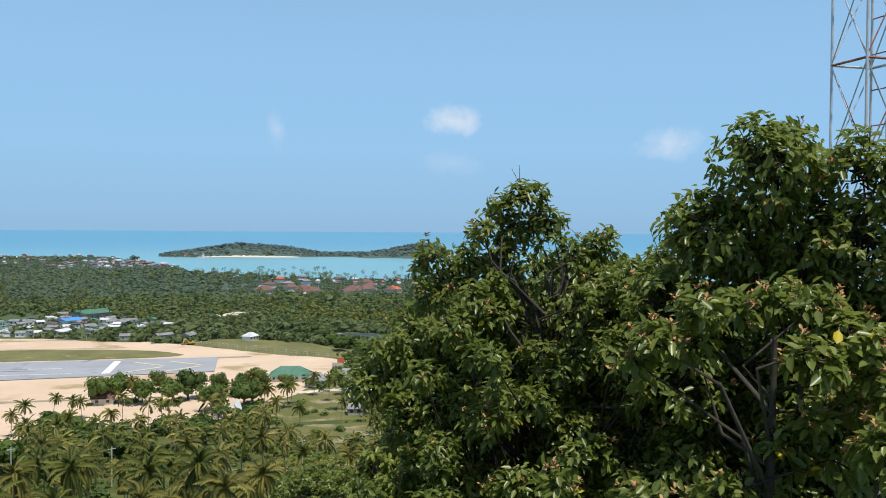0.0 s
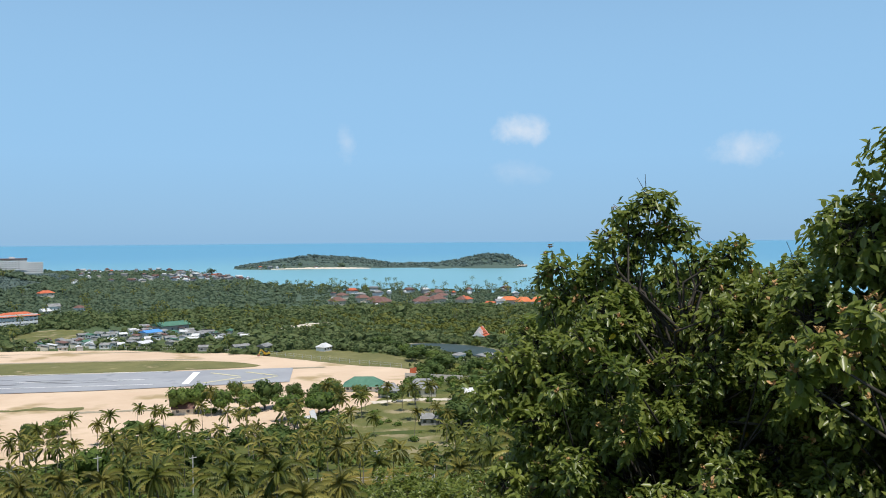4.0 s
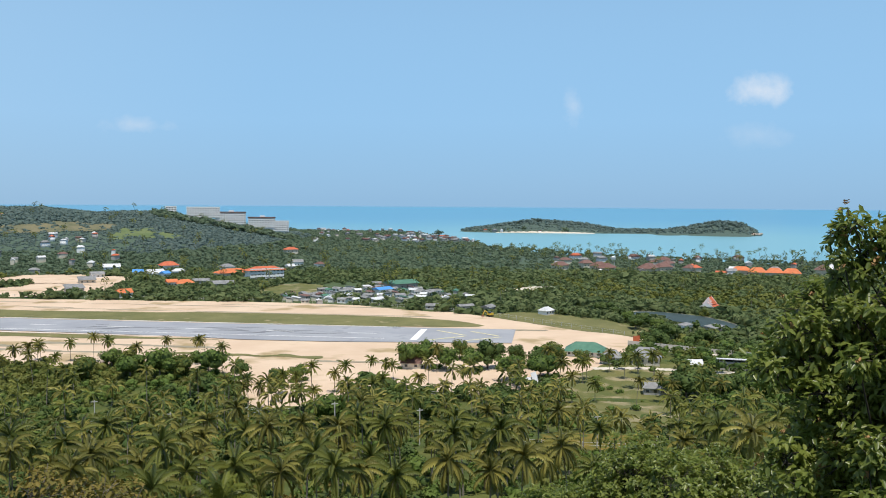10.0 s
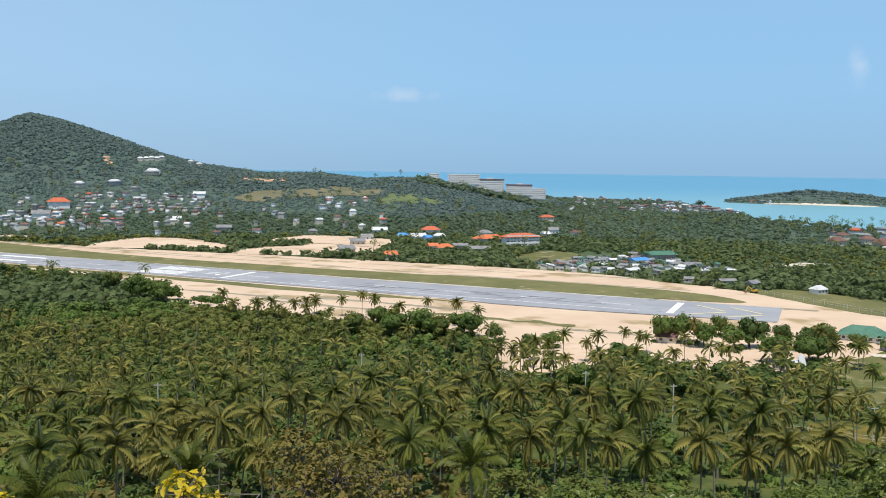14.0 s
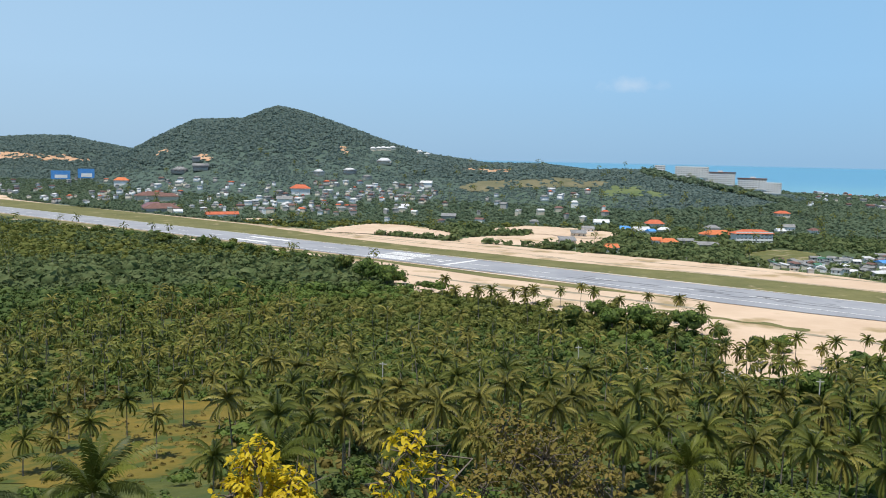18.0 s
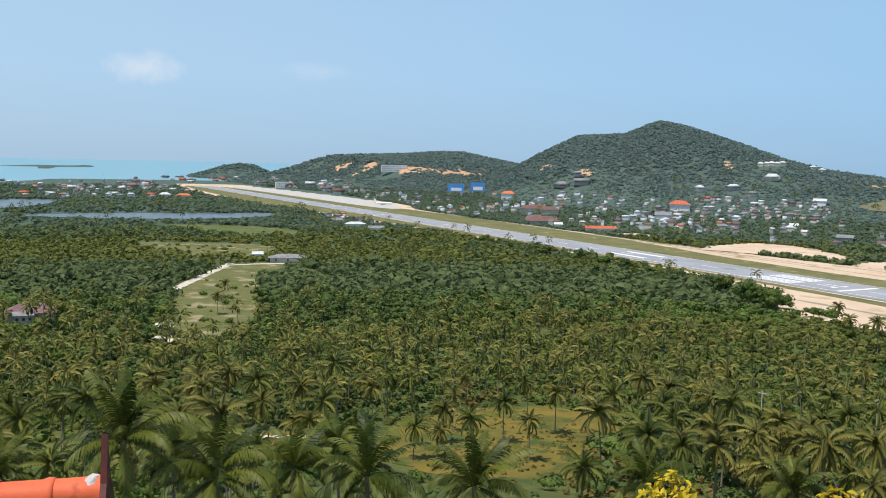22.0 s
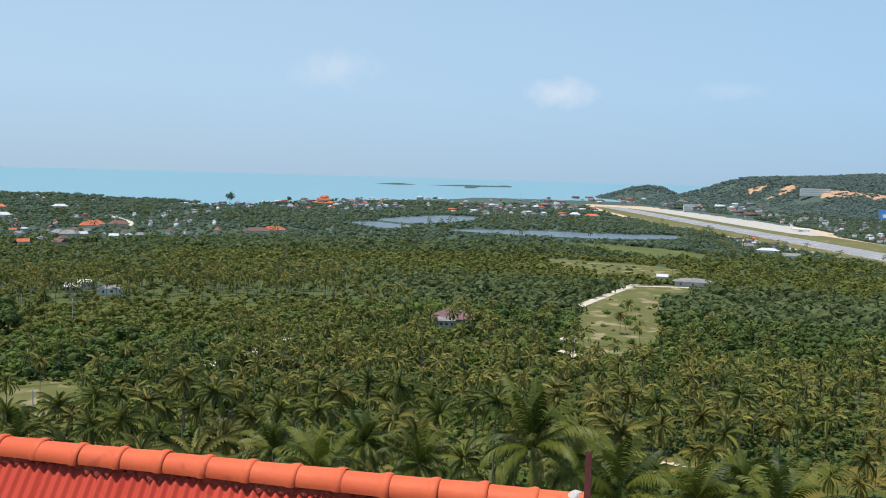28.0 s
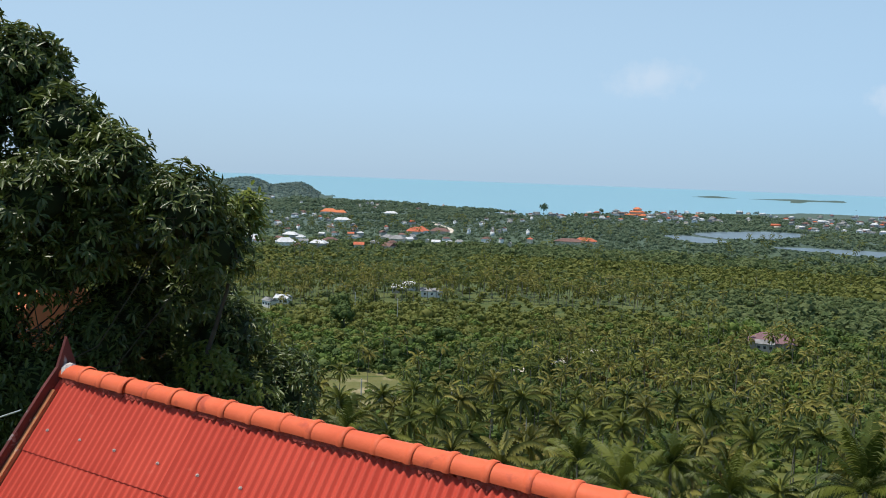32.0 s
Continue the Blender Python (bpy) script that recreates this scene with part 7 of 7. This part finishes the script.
for x, y, look_of, group in PLANNED:
    r = math.hypot(x, y)
    if r < 1150:
        house(x, y, *look_of, 0.32, 2 if r < 900 else 0, group=group, fixed=True)
    else:
        far_house(x, y, *look_of)
for x, y, t, w, d, roof, wall in ((-1120, 242, 80, 20, 14, "red_roof", "white"), (-1140, 252, 80, 24, 14, "red_roof", "white"), (-1133, 279, 70, 24, 14, "brown_roof", "cream"), (-988, 405, 60, 34, 12, "brown_roof", "cream"), (-1000, 430, 60, 26, 12, "red_roof", "cream"), (-1626, 188, 80, 30, 18, "orange_roof", "white"), (-1600, 205, 80, 20, 14, "orange_roof", "cream"),
                                (-1353, 177, 80, 24, 12, "white_roof", "white"), (-946, 229, 70, 9, 7, "white_roof", "white"), (-1619, 302, 80, 24, 12, "white_roof", "white"), (-895, 135, 80, 10, 8, "red_roof", "cream"), (-542, 130, 75, 14, 6, "metal_roof", "white"), (-560, 112, 75, 9, 6, "white_roof", "grey_wall"), (-575, 122, 70, 8, 6, "white_roof", "white"),
                                (-511, 34, 60, 8, 6, "white_roof", "white"), (-500, 26, 30, 8, 5, "metal_roof", "white"), (-368, 258, 55, 20, 12, "purple_roof", "grey_wall"), (-362, 250, 55, 8, 5, "metal_roof", "grey_wall"), (-1310, 1210, 45, 20, 12, "white_roof", "white"), (-1256, 1206, 45, 26, 12, "orange_roof", "cream"), (-291, 268, 50, 7, 5, "white_roof", "grey_wall"),
                                (-425, 512, 40, 26, 8, "metal_roof", "grey_wall"), (-458, 516, 40, 8, 6, "white_roof", "white"), (-591, 833, 40, 22, 8, "white_roof", "white"), (-645, 870, 40, 12, 8, "metal_roof", "cream"), (-540, 800, 40, 16, 8, "metal_roof", "white")):
    house(x, y, t, w, d, 4, roof, wall, "gable" if w < 20 else "hip", 0.3, 3 if math.hypot(x, y) < 700 else 0, group="lowland houses")
far = new("far_houses", mesh_of("far_houses", np.concatenate(FAR_V), FAR_F))
for name in FAR_MATS:
    far.data.materials.append(M[name])
far.data.polygons.foreach_set("material_index", np.array(FAR_M, np.int32))
tagged(far, "many small far houses with white, grey and red roofs", "houses", kind="stuff")
# the orange-red stepped temple by the shore
x, y = settle(-1836, 914)
pagoda = new("shore_temple")
pagoda.matrix_basis = pose(x, y, float(height(x, y)), 0, 0, 30)
for k, (w, d, z, h) in enumerate(((46, 26, 0, 7), (26, 20, 7, 7), (15, 13, 14, 6))):
    part("tier", boxes((-w / 2, w / 2, -d / 2, d / 2, z - (1 if k == 0 else 0), z + h * 0.6)), M["cream"], pagoda)
    o = part("roof_tier", roof_mesh("hip", "orange_roof"), None, pagoda)
    o.location, o.scale = (0, 0, z + h * 0.55), (w, d, h * 0.7)
tagged(pagoda, "orange-roofed stepped temple by the shore", "temple")
# white hotel on the left hills, villas on the mountain's shoulder
for turn, high, w, storeys, label, bays in ((32.9, -0.72, 62, 3, "long pale hotel on the cleared hillside", 14), (40.0, -0.12, 40, 3, "white terraced villas on the far hill", 7)):
    r = slope_spot(turn, high) or 2300.0
    x, y = at_turn(turn, r)
    block(x, y, float(height(x, y)) + 1, turn + 6, w, 14, storeys, label, bays=bays, storey=4.5)
for k, (turn, high) in enumerate(((9.9, 0.17), (9.55, 0.20), (9.25, 0.24), (8.95, 0.20), (8.65, 0.27), (6.9, 0.05), (6.4, -0.1), (30.9, 0.62))):
    r = slope_spot(turn, high)
    if r:
        x, y = at_turn(turn, r)
        house(x, y, 10 * k, 9, 7, 4, "white_roof" if k < 7 else "orange_roof", "cream", "hip", 0.35, group="hillside villas", name="villa", fixed=True)

# ---- on the airfield ----
plane = new("airliner")
px0, py0 = -851.0, 1282.0
plane.matrix_basis = pose(px0, py0, 0.45, 0, 0, 125)
s = np.linspace(0, 1, 13)
rad = 1.9 * np.clip(np.minimum((s + 0.02) * 9, (1.03 - s) * 2.6), 0.08, 1) ** 0.6
fus = np.stack([np.zeros(13), s * 33 - 16.5, 3.2 + np.clip(s - 0.7, 0, 1) * 3], -1)
part("fuselage", mesh_of("fuselage", *tube(fus, rad, 14), M["plane_white"], True), None, plane)
for sg in (-1, 1):
    bm = bmesh.new()
    v = [bm.verts.new((sg * a, b, c + q)) for q in (0, 0.3) for a, b, c in ((1.2, -3, 2.4), (15, 4, 3.4), (15, 6, 3.4), (1.2, 3.5, 2.4))]
    for f in ((0, 1, 2, 3), (7, 6, 5, 4), (0, 4, 5, 1), (1, 5, 6, 2), (2, 6, 7, 3), (3, 7, 4, 0)):
        bm.faces.new([v[i] for i in f])
    part("wing", bm, M["plane_white"], plane)
    part("engine", mesh_of("engine", *tube([(sg * 5, -3.5, 1.7), (sg * 5, 0.5, 1.7)], (0.9, 0.7), 10), M["grey_wall"], True), None, plane)
    part("wheel", boxes((sg * 2.4 - 0.3, sg * 2.4 + 0.3, 0.5, 1.6, 0, 1.5)), M["rubber"], plane)
    bm = bmesh.new()
    v = [bm.verts.new((sg * a, b, 4.6 + q)) for q in (0, 0.2) for a, b in ((0.4, 12.5), (5.5, 15.5), (5.5, 16.6), (0.4, 16))]
    for f in ((0, 1, 2, 3), (7, 6, 5, 4), (0, 4, 5, 1), (1, 5, 6, 2), (2, 6, 7, 3), (3, 7, 4, 0)):
        bm.faces.new([v[i] for i in f])
    part("tailplane", bm, M["plane_white"], plane)
part("tail_fin", boxes((-0.15, 0.15, 12.5, 16.2, 4.5, 10.5)), M["plane_white"], plane)
part("wheel", boxes((-0.3, 0.3, -12.6, -11.6, 0, 1.5)), M["rubber"], plane)
tagged(plane, "white airliner parked on the concrete apron", "airliner")


def digger(u, v, turn):
    q = field(u, v)
    thing = new("excavator")
    thing.matrix_basis = pose(float(q[0]), float(q[1]), 0.2, 0, 0, turn)
    for s in (-1, 1):
        part("track", boxes((-2.0, 2.0, s * 1.2 - 0.35, s * 1.2 + 0.35, 0, 0.9)), M["rubber"], thing)
    part("body", boxes((-2.2, 1.4, -1.3, 1.3, 1.0, 2.3)), M["yellow_metal"], thing)
    part("cab", boxes((0.1, 1.5, 0.1, 1.3, 2.3, 3.4)), M["glass"], thing)
    part("boom", rod(bmesh.new(), (1.2, -0.2, 2.0), (5.2, -0.2, 4.6), 0.28), M["yellow_metal"], thing)
    part("stick", rod(bmesh.new(), (5.2, -0.2, 4.6), (7.2, -0.2, 1.6), 0.2), M["yellow_metal"], thing)
    part("bucket", boxes((6.8, 8.0, -0.8, 0.4, 0.6, 1.7)), M["rust"], thing)
    return tagged(thing, "yellow tracked excavator standing on the sand", "excavator", "excavators")


digger(-112, 82, 200)
sign = new("red_marker")
sign.matrix_basis = pose(306, 388, 0)
part("board", boxes((-2.2, 2.2, -0.2, 0.2, 1.0, 4.2)), M["red_roof"], sign)
for x in (-1.6, 1.6):
    part("post", boxes((x - 0.12, x + 0.12, -0.12, 0.12, -0.3, 1.0)), M["pole"], sign)
tagged(sign, "red marker board at the end of the sand", "sign")


def posts(name, line, gap, high, label, mat="pole", rails=2, rail_mat=None, thick=0.12):
    """A fence or wall line: posts and rails, each a part."""
    thing = new(name)
    p = np.asarray(line, float)
    seg = np.linalg.norm(np.diff(p, axis=0), axis=1)
    total = seg.sum()
    spots = []
    for s in np.arange(0, total, gap):
        i = min(int(np.searchsorted(np.cumsum(seg), s)), len(seg) - 1)
        f = (s - (np.cumsum(seg)[i] - seg[i])) / seg[i]
        spots.append(p[i] * (1 - f) + p[i + 1] * f)
    one = bpy.data.meshes.new("post")
    b = boxes((-thick, thick, -thick, thick, -0.4, high))
    b.to_mesh(one), b.free()
    one.materials.append(M[mat])
    for x, y in spots:
        part("post", one, None, thing).location = (x, y, float(height(x, y)))
    for k in range(rails):
        for a, c in zip(spots, spots[1:]):
            za, zc = float(height(*a)) + high * (k + 1) / (rails + 0.2), float(height(*c)) + high * (k + 1) / (rails + 0.2)
            part("rail", rod(bmesh.new(), (*a, za), (*c, zc), 0.04, 4), M[rail_mat or mat], thing)
    return tagged(thing, label, "fence", "fences")


posts("perimeter_fence", field([-196, -150, -110, -60, 0, 100, 200, 300], [12, 52, 90, 114, 138, 143, 138, 130]), 8, 2.6, "wire perimeter fence on concrete posts")
posts("sand_fence", field([-30, -52, -78, -84, -120], [-196, -212, -192, -160, -168]), 5, 2.0, "low fence of pale concrete posts beside the sand")
posts("plot_fence", [(128, 224), (137, 211), (149, 202), (160, 194), (172, 208)], 4, 1.8, "grey post fence round a bare plot")
wall = new("boundary_wall")
for a, c in (((297, 384), (312, 358)), ((312, 358), (325, 336)), ((325, 336), (342, 312))):
    d = math.dist(a, c)
    o = part("wall_panel", boxes((0, d, -0.15, 0.15, -0.3, 2.8)), M["concrete"], wall)
    o.matrix_basis = pose(a[0], a[1], 0, 0, 0, math.degrees(math.atan2(c[1] - a[1], c[0] - a[0])))
tagged(wall, "long grey concrete boundary wall", "wall")
# concrete poles rising from the grove
for k, (x, y, tall) in enumerate(((16, 256, 12), (38, 262, 11), (62, 268, 10), (84, 250, 12), (-12, 262, 11), (-40, 250, 11), (104, 232, 11), (-230, 62, 12), (-250, 40, 12), (-205, 75, 11), (-470, 70, 13), (-452, 90, 12), (128, 214, 9), (150, 208, 9), (20, 300, 11))):
    thing = new("utility_pole")
    z = float(height(x, y))
    part("pole", rod(bmesh.new(), (x, y, z - 0.4), (x, y, z + tall), 0.16, 6), M["pole"], thing)
    part("crossarm", boxes((x - 1.1, x + 1.1, y - 0.08, y + 0.08, z + tall - 0.7, z + tall - 0.5)), M["pole"], thing)
    tagged(thing, "pale concrete utility pole rising from the palms", "pole", "utility poles")
# the house glimpsed under the mango tree
house(-28.5, -4.4, 20, 7, 5, 2.6, "orange_roof", "white", "gable", 0.5, 2, z=69.6, group="houses", name="hillside_house", fixed=True)
# the great tree and other tall crowns on the skyline by the shore
for turn, r, radius, tall in ((69.5, 1950, 8, 30), (-25.5, 1900, 8, 18), (65.8, 2050, 6, 16)):
    x, y = at_turn(turn, r)
    tree(x, y, radius, tall, "hazed_far_leaf", 1, "tall dark tree standing over the shore woods")
# palms along the bay's shore
sx, sy = [], []
rng = np.random.default_rng(91)
for k in range(80):
    t = rng.uniform(-50, -29)
    r = np.interp(t, COAST[:, 0], COAST[:, 1]) - rng.uniform(4, 60)
    x, y = at_turn(t, r)
    sx.append(x), sy.append(y)
joined_palms("shore_palms", np.array(sx), np.array(sy), 12, 4, "line of coconut palms along the bay", M["palm_green"], 92, 0.8)
# beaches and bright rocks of the islands
line = rounded([at_turn(*p) for p in ((-44.6, 2318), (-45.2, 2312), (-45.75, 2330), (-45.7, 2380), (-45.1, 2360))], 4, 1.0)
sheet("rock_shelf", line, 2.2, M["rock"], "pale rock shelf at the island's tip", "shore")
turns = np.linspace(-29.2, -35.6, 40)
rng = np.random.default_rng(16)
wide = np.sin(np.linspace(0.15, math.pi - 0.1, 40)) ** 0.5 * rng.uniform(0.8, 1.1, 40)
low_edge, high_edge = [(*at_turn(t, 2284), -1.6) for t in turns], [(*at_turn(t, 2284 + 22 * w), -1.6 + 4.6 * w) for t, w in zip(turns, wide)]
k = np.arange(39)
beach = new("beach", mesh_of("beach", low_edge + high_edge, np.stack([k, k + 1, k + 41, k + 40], -1), M["track"]))
tagged(beach, "narrow white beach of the island", "shore", kind="structure")

rng = np.random.default_rng(15)
for k in range(26):
    x, y = at_turn(rng.uniform(-45.75, -44.5), rng.uniform(2314, 2350))
    s = rng.uniform(2, 5.5)
    v = ICO_V * (1 + rng.normal(0, 0.18, (12, 1))) * (s, s * 0.9, s * 0.8) + (x, y, 0.6 + s * 0.3)
    tagged(new("boulder", mesh_of("boulder", v, ICO_F, M["rock"])), "pale weathered boulder at the island's tip", "rock", "shore rocks")

# ---- palms and woods between and beyond the houses ----
bx, by, rng = spread(31, 900, -60, 100, 560, 1500)
ok = ~open_ground(bx, by) & ~in_garden(bx, by)
bx, by = bx[ok], by[ok]
joined_palms("far_palms", bx, by, 12, 4, "scattered coconut palms among the houses and woods", M["palm_green"], 9)

# mixed wood of the plain, joined
w1, w2, rng = spread(51, 11500, -62, 102, 62, 470)
w3, w4, rng = spread(53, 30000, -62, 102, 470, 980)
k1, k2 = thin_out(w1, w2, 4.4), thin_out(w3, w4, 4.2)
wx, wy = np.concatenate([w1[k1], w3[k2]]), np.concatenate([w2[k1], w4[k2]])
ok = ~open_ground(wx, wy) & ~in_garden(wx, wy) & ~(within(wx, wy, SHED_PLOT) & (np.random.default_rng(55).random(len(wx)) < 0.86)) & (np.random.default_rng(52).random(len(wx)) > grove(wx, wy) * np.where((wx > 70) & (np.hypot(wx, wy) < 300), 0.9, 0.62)) & ~((within(wx, wy, VIEW_GAP) | within(wx, wy, LAWN_GAP)) & (np.random.default_rng(54).random(len(wx)) < 0.8))
wx, wy = wx[ok], wy[ok]
wr, wturn = np.hypot(wx, wy), np.degrees(np.arctan2(-wx, wy))
# stands lie as long belts: tall dark wood, fresh green wood, low light scrub
stand = ripples(wr * 1.7, np.radians(wturn) * 430, 90) + 0.18 * np.clip((wturn - 25) / 20, 0, 1) + 0.3 * ((wr > 540) & (wr < 860) & (wturn > 36) & (wturn < 74)) + rng.normal(0, 0.16, len(wx))
size = np.where(stand < 0, rng.uniform(2.4, 4.6, len(wx)), rng.uniform(2.0, 3.4, len(wx))) * np.where(wr < 420, 0.85, 1.0)
size *= np.where(rng.random(len(wx)) < 0.05, 1.5, 1.0) * np.where((grove(wx, wy) < 0.25) & (wr > 330), 1.35, 1.0)
for pick, mat, label in ((stand < -0.12, "leaf_dark", "dark green broadleaf wood"), ((stand >= -0.12) & (stand < 0.35), "leaf", "fresh green broadleaf wood and shrubs"), (stand >= 0.35, "scrub", "light green scrub between the trees")):
    for inner, outer, kinds, low_mat, seed, base in ((0, 300, FINE, mat, 61, 0.45), (300, 500, MID, mat, 63, 0.4), (500, 1000, THIN, mat if mat == "scrub" else "hazed_plain_leaf", 62, 0.3)):
        s = pick & (wr >= inner) & (wr < outer)
        if s.any():
            join_trees("wood", wx[s], wy[s], size[s], kinds, M[low_mat], label, seed, base=base)

# far woods and wooded hills
fx, fy, rng = spread(71, 36000, -34, 104, 940, 2350)
hx, hy, _ = spread(74, 46000, -24, 44, 960, 2450)
sx, sy, _ = spread(76, 3600, -64, -34, 940, 1330)
fx, fy = np.concatenate([fx, hx, sx]), np.concatenate([fy, hy, sy])
fz = height(fx, fy)
ok = (~open_ground(fx, fy) | ((fz > 14) & (rng.random(len(fx)) < 0.2))) & (fz > -0.3) & ~in_garden(fx, fy)
fx, fy, fz = fx[ok], fy[ok], fz[ok]
fr = np.hypot(fx, fy)
seen = np.ones(len(fx), bool)  # leave out what stands wholly behind a ridge
for q in np.linspace(0.55, 0.985, 16):
    seen &= height(fx * q, fy * q) < EYE + (fz + 14 - EYE) * q
fx, fy, fz, fr = fx[seen], fy[seen], fz[seen], fr[seen]
fs = rng.uniform(3.6, 6.4, len(fx)) * np.interp(fr, [950, 2300], [0.95, 1.4])
for hx, hy, wide in GARDENS:  # only low trees round the houses
    if math.hypot(hx, hy) > 850:
        close = (np.abs(fx - hx) < 50) & (np.abs(fy - hy) < 50)
        fs[close] = np.minimum(fs[close], 3.6)
up = fz > 14
join_trees("far_wood", fx[~up], fy[~up], fs[~up], LOW, M["hazed_far_leaf"], "far lowland woods and gardens", 72, core=True, base=0.38)
join_trees("hill_wood", fx[up], fy[up], fs[up], LOW, M["hazed_hill_leaf"], "woods covering the hills", 73, core=True, base=0.02)
gx2, gy2, rng = spread(81, 3600, 38, 112, 2300, 3950)
gx5, gy5, rng = spread(85, 3200, 83, 112, 2450, 3150)
gx6, gy6, rng = spread(86, 1500, 38.5, 51, 3180, 3750)
gx3, gy3, rng = spread(82, 3600, 14, 46, 2200, 2900)
gx4, gy4, rng = spread(83, 2200, -46, -26.2, 2280, 2620)
hx, hy = np.concatenate([gx2, gx3, gx4, gx5, gx6]), np.concatenate([gy2, gy3, gy4, gy5, gy6])
hz = height(hx, hy)
hturn = np.degrees(np.arctan2(-hx, hy))
ok = (hz > np.where(np.hypot(hx, hy) > 2200, 0.6, 0)) & ~open_ground(hx, hy) & ~((hturn < -28.5) & (hturn > -36) & (np.hypot(hx, hy) < 2340))
join_trees("distant_wood", hx[ok], hy[ok], rng.uniform(6, 10, ok.sum()), LOW, M["hazed_hill_leaf"], "distant woods on the hills, shore and islands", 84, core=True, base=0.02)

# low bushes between the palms, too many to count
BUSH = [leaf_crown(180 + k, 16, 0.42, 3, 0.8) for k in range(8)]
ux, uy, rng = spread(95, 26000, -62, 100, 52, 440)
keep = thin_out(ux, uy, 2.5)
ux, uy = ux[keep], uy[keep]
ur, uturn = np.hypot(ux, uy), np.degrees(np.arctan2(-ux, uy))
often = np.interp(uturn, [-45, -25, -15, 20, 40, 100], [0.32, 0.45, 1.0, 1.0, 1.0, 0.95]) * np.where(ripples(ux, uy, 18) > 0.5, 0.45, 1.0)
ok = ~open_ground(ux, uy) & (rng.random(len(ux)) < often) & ~((within(ux, uy, VIEW_GAP) | within(ux, uy, LAWN_GAP)) & (rng.random(len(ux)) < 0.85))
ux, uy = ux[ok], uy[ok]
size = rng.uniform(0.9, 2.6, len(ux)) * np.interp(np.hypot(ux, uy), [60, 200], [0.7, 1.0])
kind = ripples(ux - 60, uy + 20, 40) + rng.normal(0, 0.45, len(ux))
ur, uturn = np.hypot(ux, uy), np.degrees(np.arctan2(-ux, uy))
dry = (rng.random(len(ux)) < 0.62 * np.clip((26 - np.abs(uturn - 4)) / 10, 0, 1) * np.clip((260 - ur) / 60, 0, 1)) | ((ripples(ux + 9, uy, 30) > 0.55) & (rng.random(len(ux)) < 0.5))
for pick, mat, label in ((dry, "dry_scrub", "half-dry olive brown scrub under the palms"), (~dry & (kind < 0), "leaf_dark", "dark low bushes under the palms"), (~dry & (kind >= 0) & (kind < 0.4), "leaf", "green low bushes under the palms"), (~dry & (kind >= 0.4), "scrub", "light yellowish scrub under the palms")):
    for span, kinds in ((np.hypot(ux, uy) < 110, FINE), (np.hypot(ux, uy) >= 110, BUSH)):
        join_trees("undergrowth", ux[pick & span], uy[pick & span], size[pick & span], kinds, M[mat], label, 97, base=0.25, category="bushes")

# bushes in the pastures, round the feet of the sand's trees and before the hotels
rng = np.random.default_rng(98)
bx, by = [], []
for a, b, radius, tall in SAND_TREES:
    for q in range(5):
        w = rng.uniform(0, 6.28)
        bx.append(a + math.cos(w) * radius * 0.75), by.append(b + math.sin(w) * radius * 0.75)
for line, many in ((GREEN_FIELD, 30), (MEADOW, 22), (LAWN, 8), (MARSH, 30)):
    for q in range(many):
        p, w = line[rng.integers(len(line))], rng.uniform(0.1, 0.95)
        c = line.mean(axis=0)
        bx.append(c[0] + (p[0] - c[0]) * w), by.append(c[1] + (p[1] - c[1]) * w)
bx, by = np.array(bx), np.array(by)
tx, ty = rng.uniform(-124, -60, 700), rng.uniform(148, 242, 700)
ok = within(tx, ty, ORANGE_FIELD) & (ripples(tx, ty, 14) + rng.normal(0, 0.35, 700) > 0.15)
for pick, mat in ((ok & (tx % 1 < 0.7), "dry_scrub"), (ok & (tx % 1 >= 0.7), "scrub")):
    join_trees("grass_tufts", tx[pick], ty[pick], rng.uniform(0.35, 0.95, pick.sum()), BUSH, M[mat], "low tufts and weeds in the dry clearing", 106, base=0.1, category="grass")
join_trees("pasture_bushes", bx, by, rng.uniform(1.0, 2.6, len(bx)), MID, M["leaf"], "low green bushes dotted over the pastures and under trees", 99, base=0.3, category="bushes")
hx, hy, rng = spread(101, 260, -16.6, -7.4, 1395, 1462)
join_trees("hotel_trees", hx, hy, rng.uniform(5, 8, len(hx)), LOW, M["hazed_far_leaf"], "dense trees below the ridge hotels", 102, base=0.5)
px2, py2, rng = spread(103, 90, -46, -36, 395, 560)
ok = ~within(px2, py2, mid + (POND_EAST - mid) * 1.1) & ~within(px2, py2, airfield_line) & ~within(px2, py2, FLAT)
join_trees("pond_trees", px2[ok], py2[ok], rng.uniform(2.6, 4.6, ok.sum()), MID, M["leaf_dark"], "dark trees round the pond", 104, base=0.6)
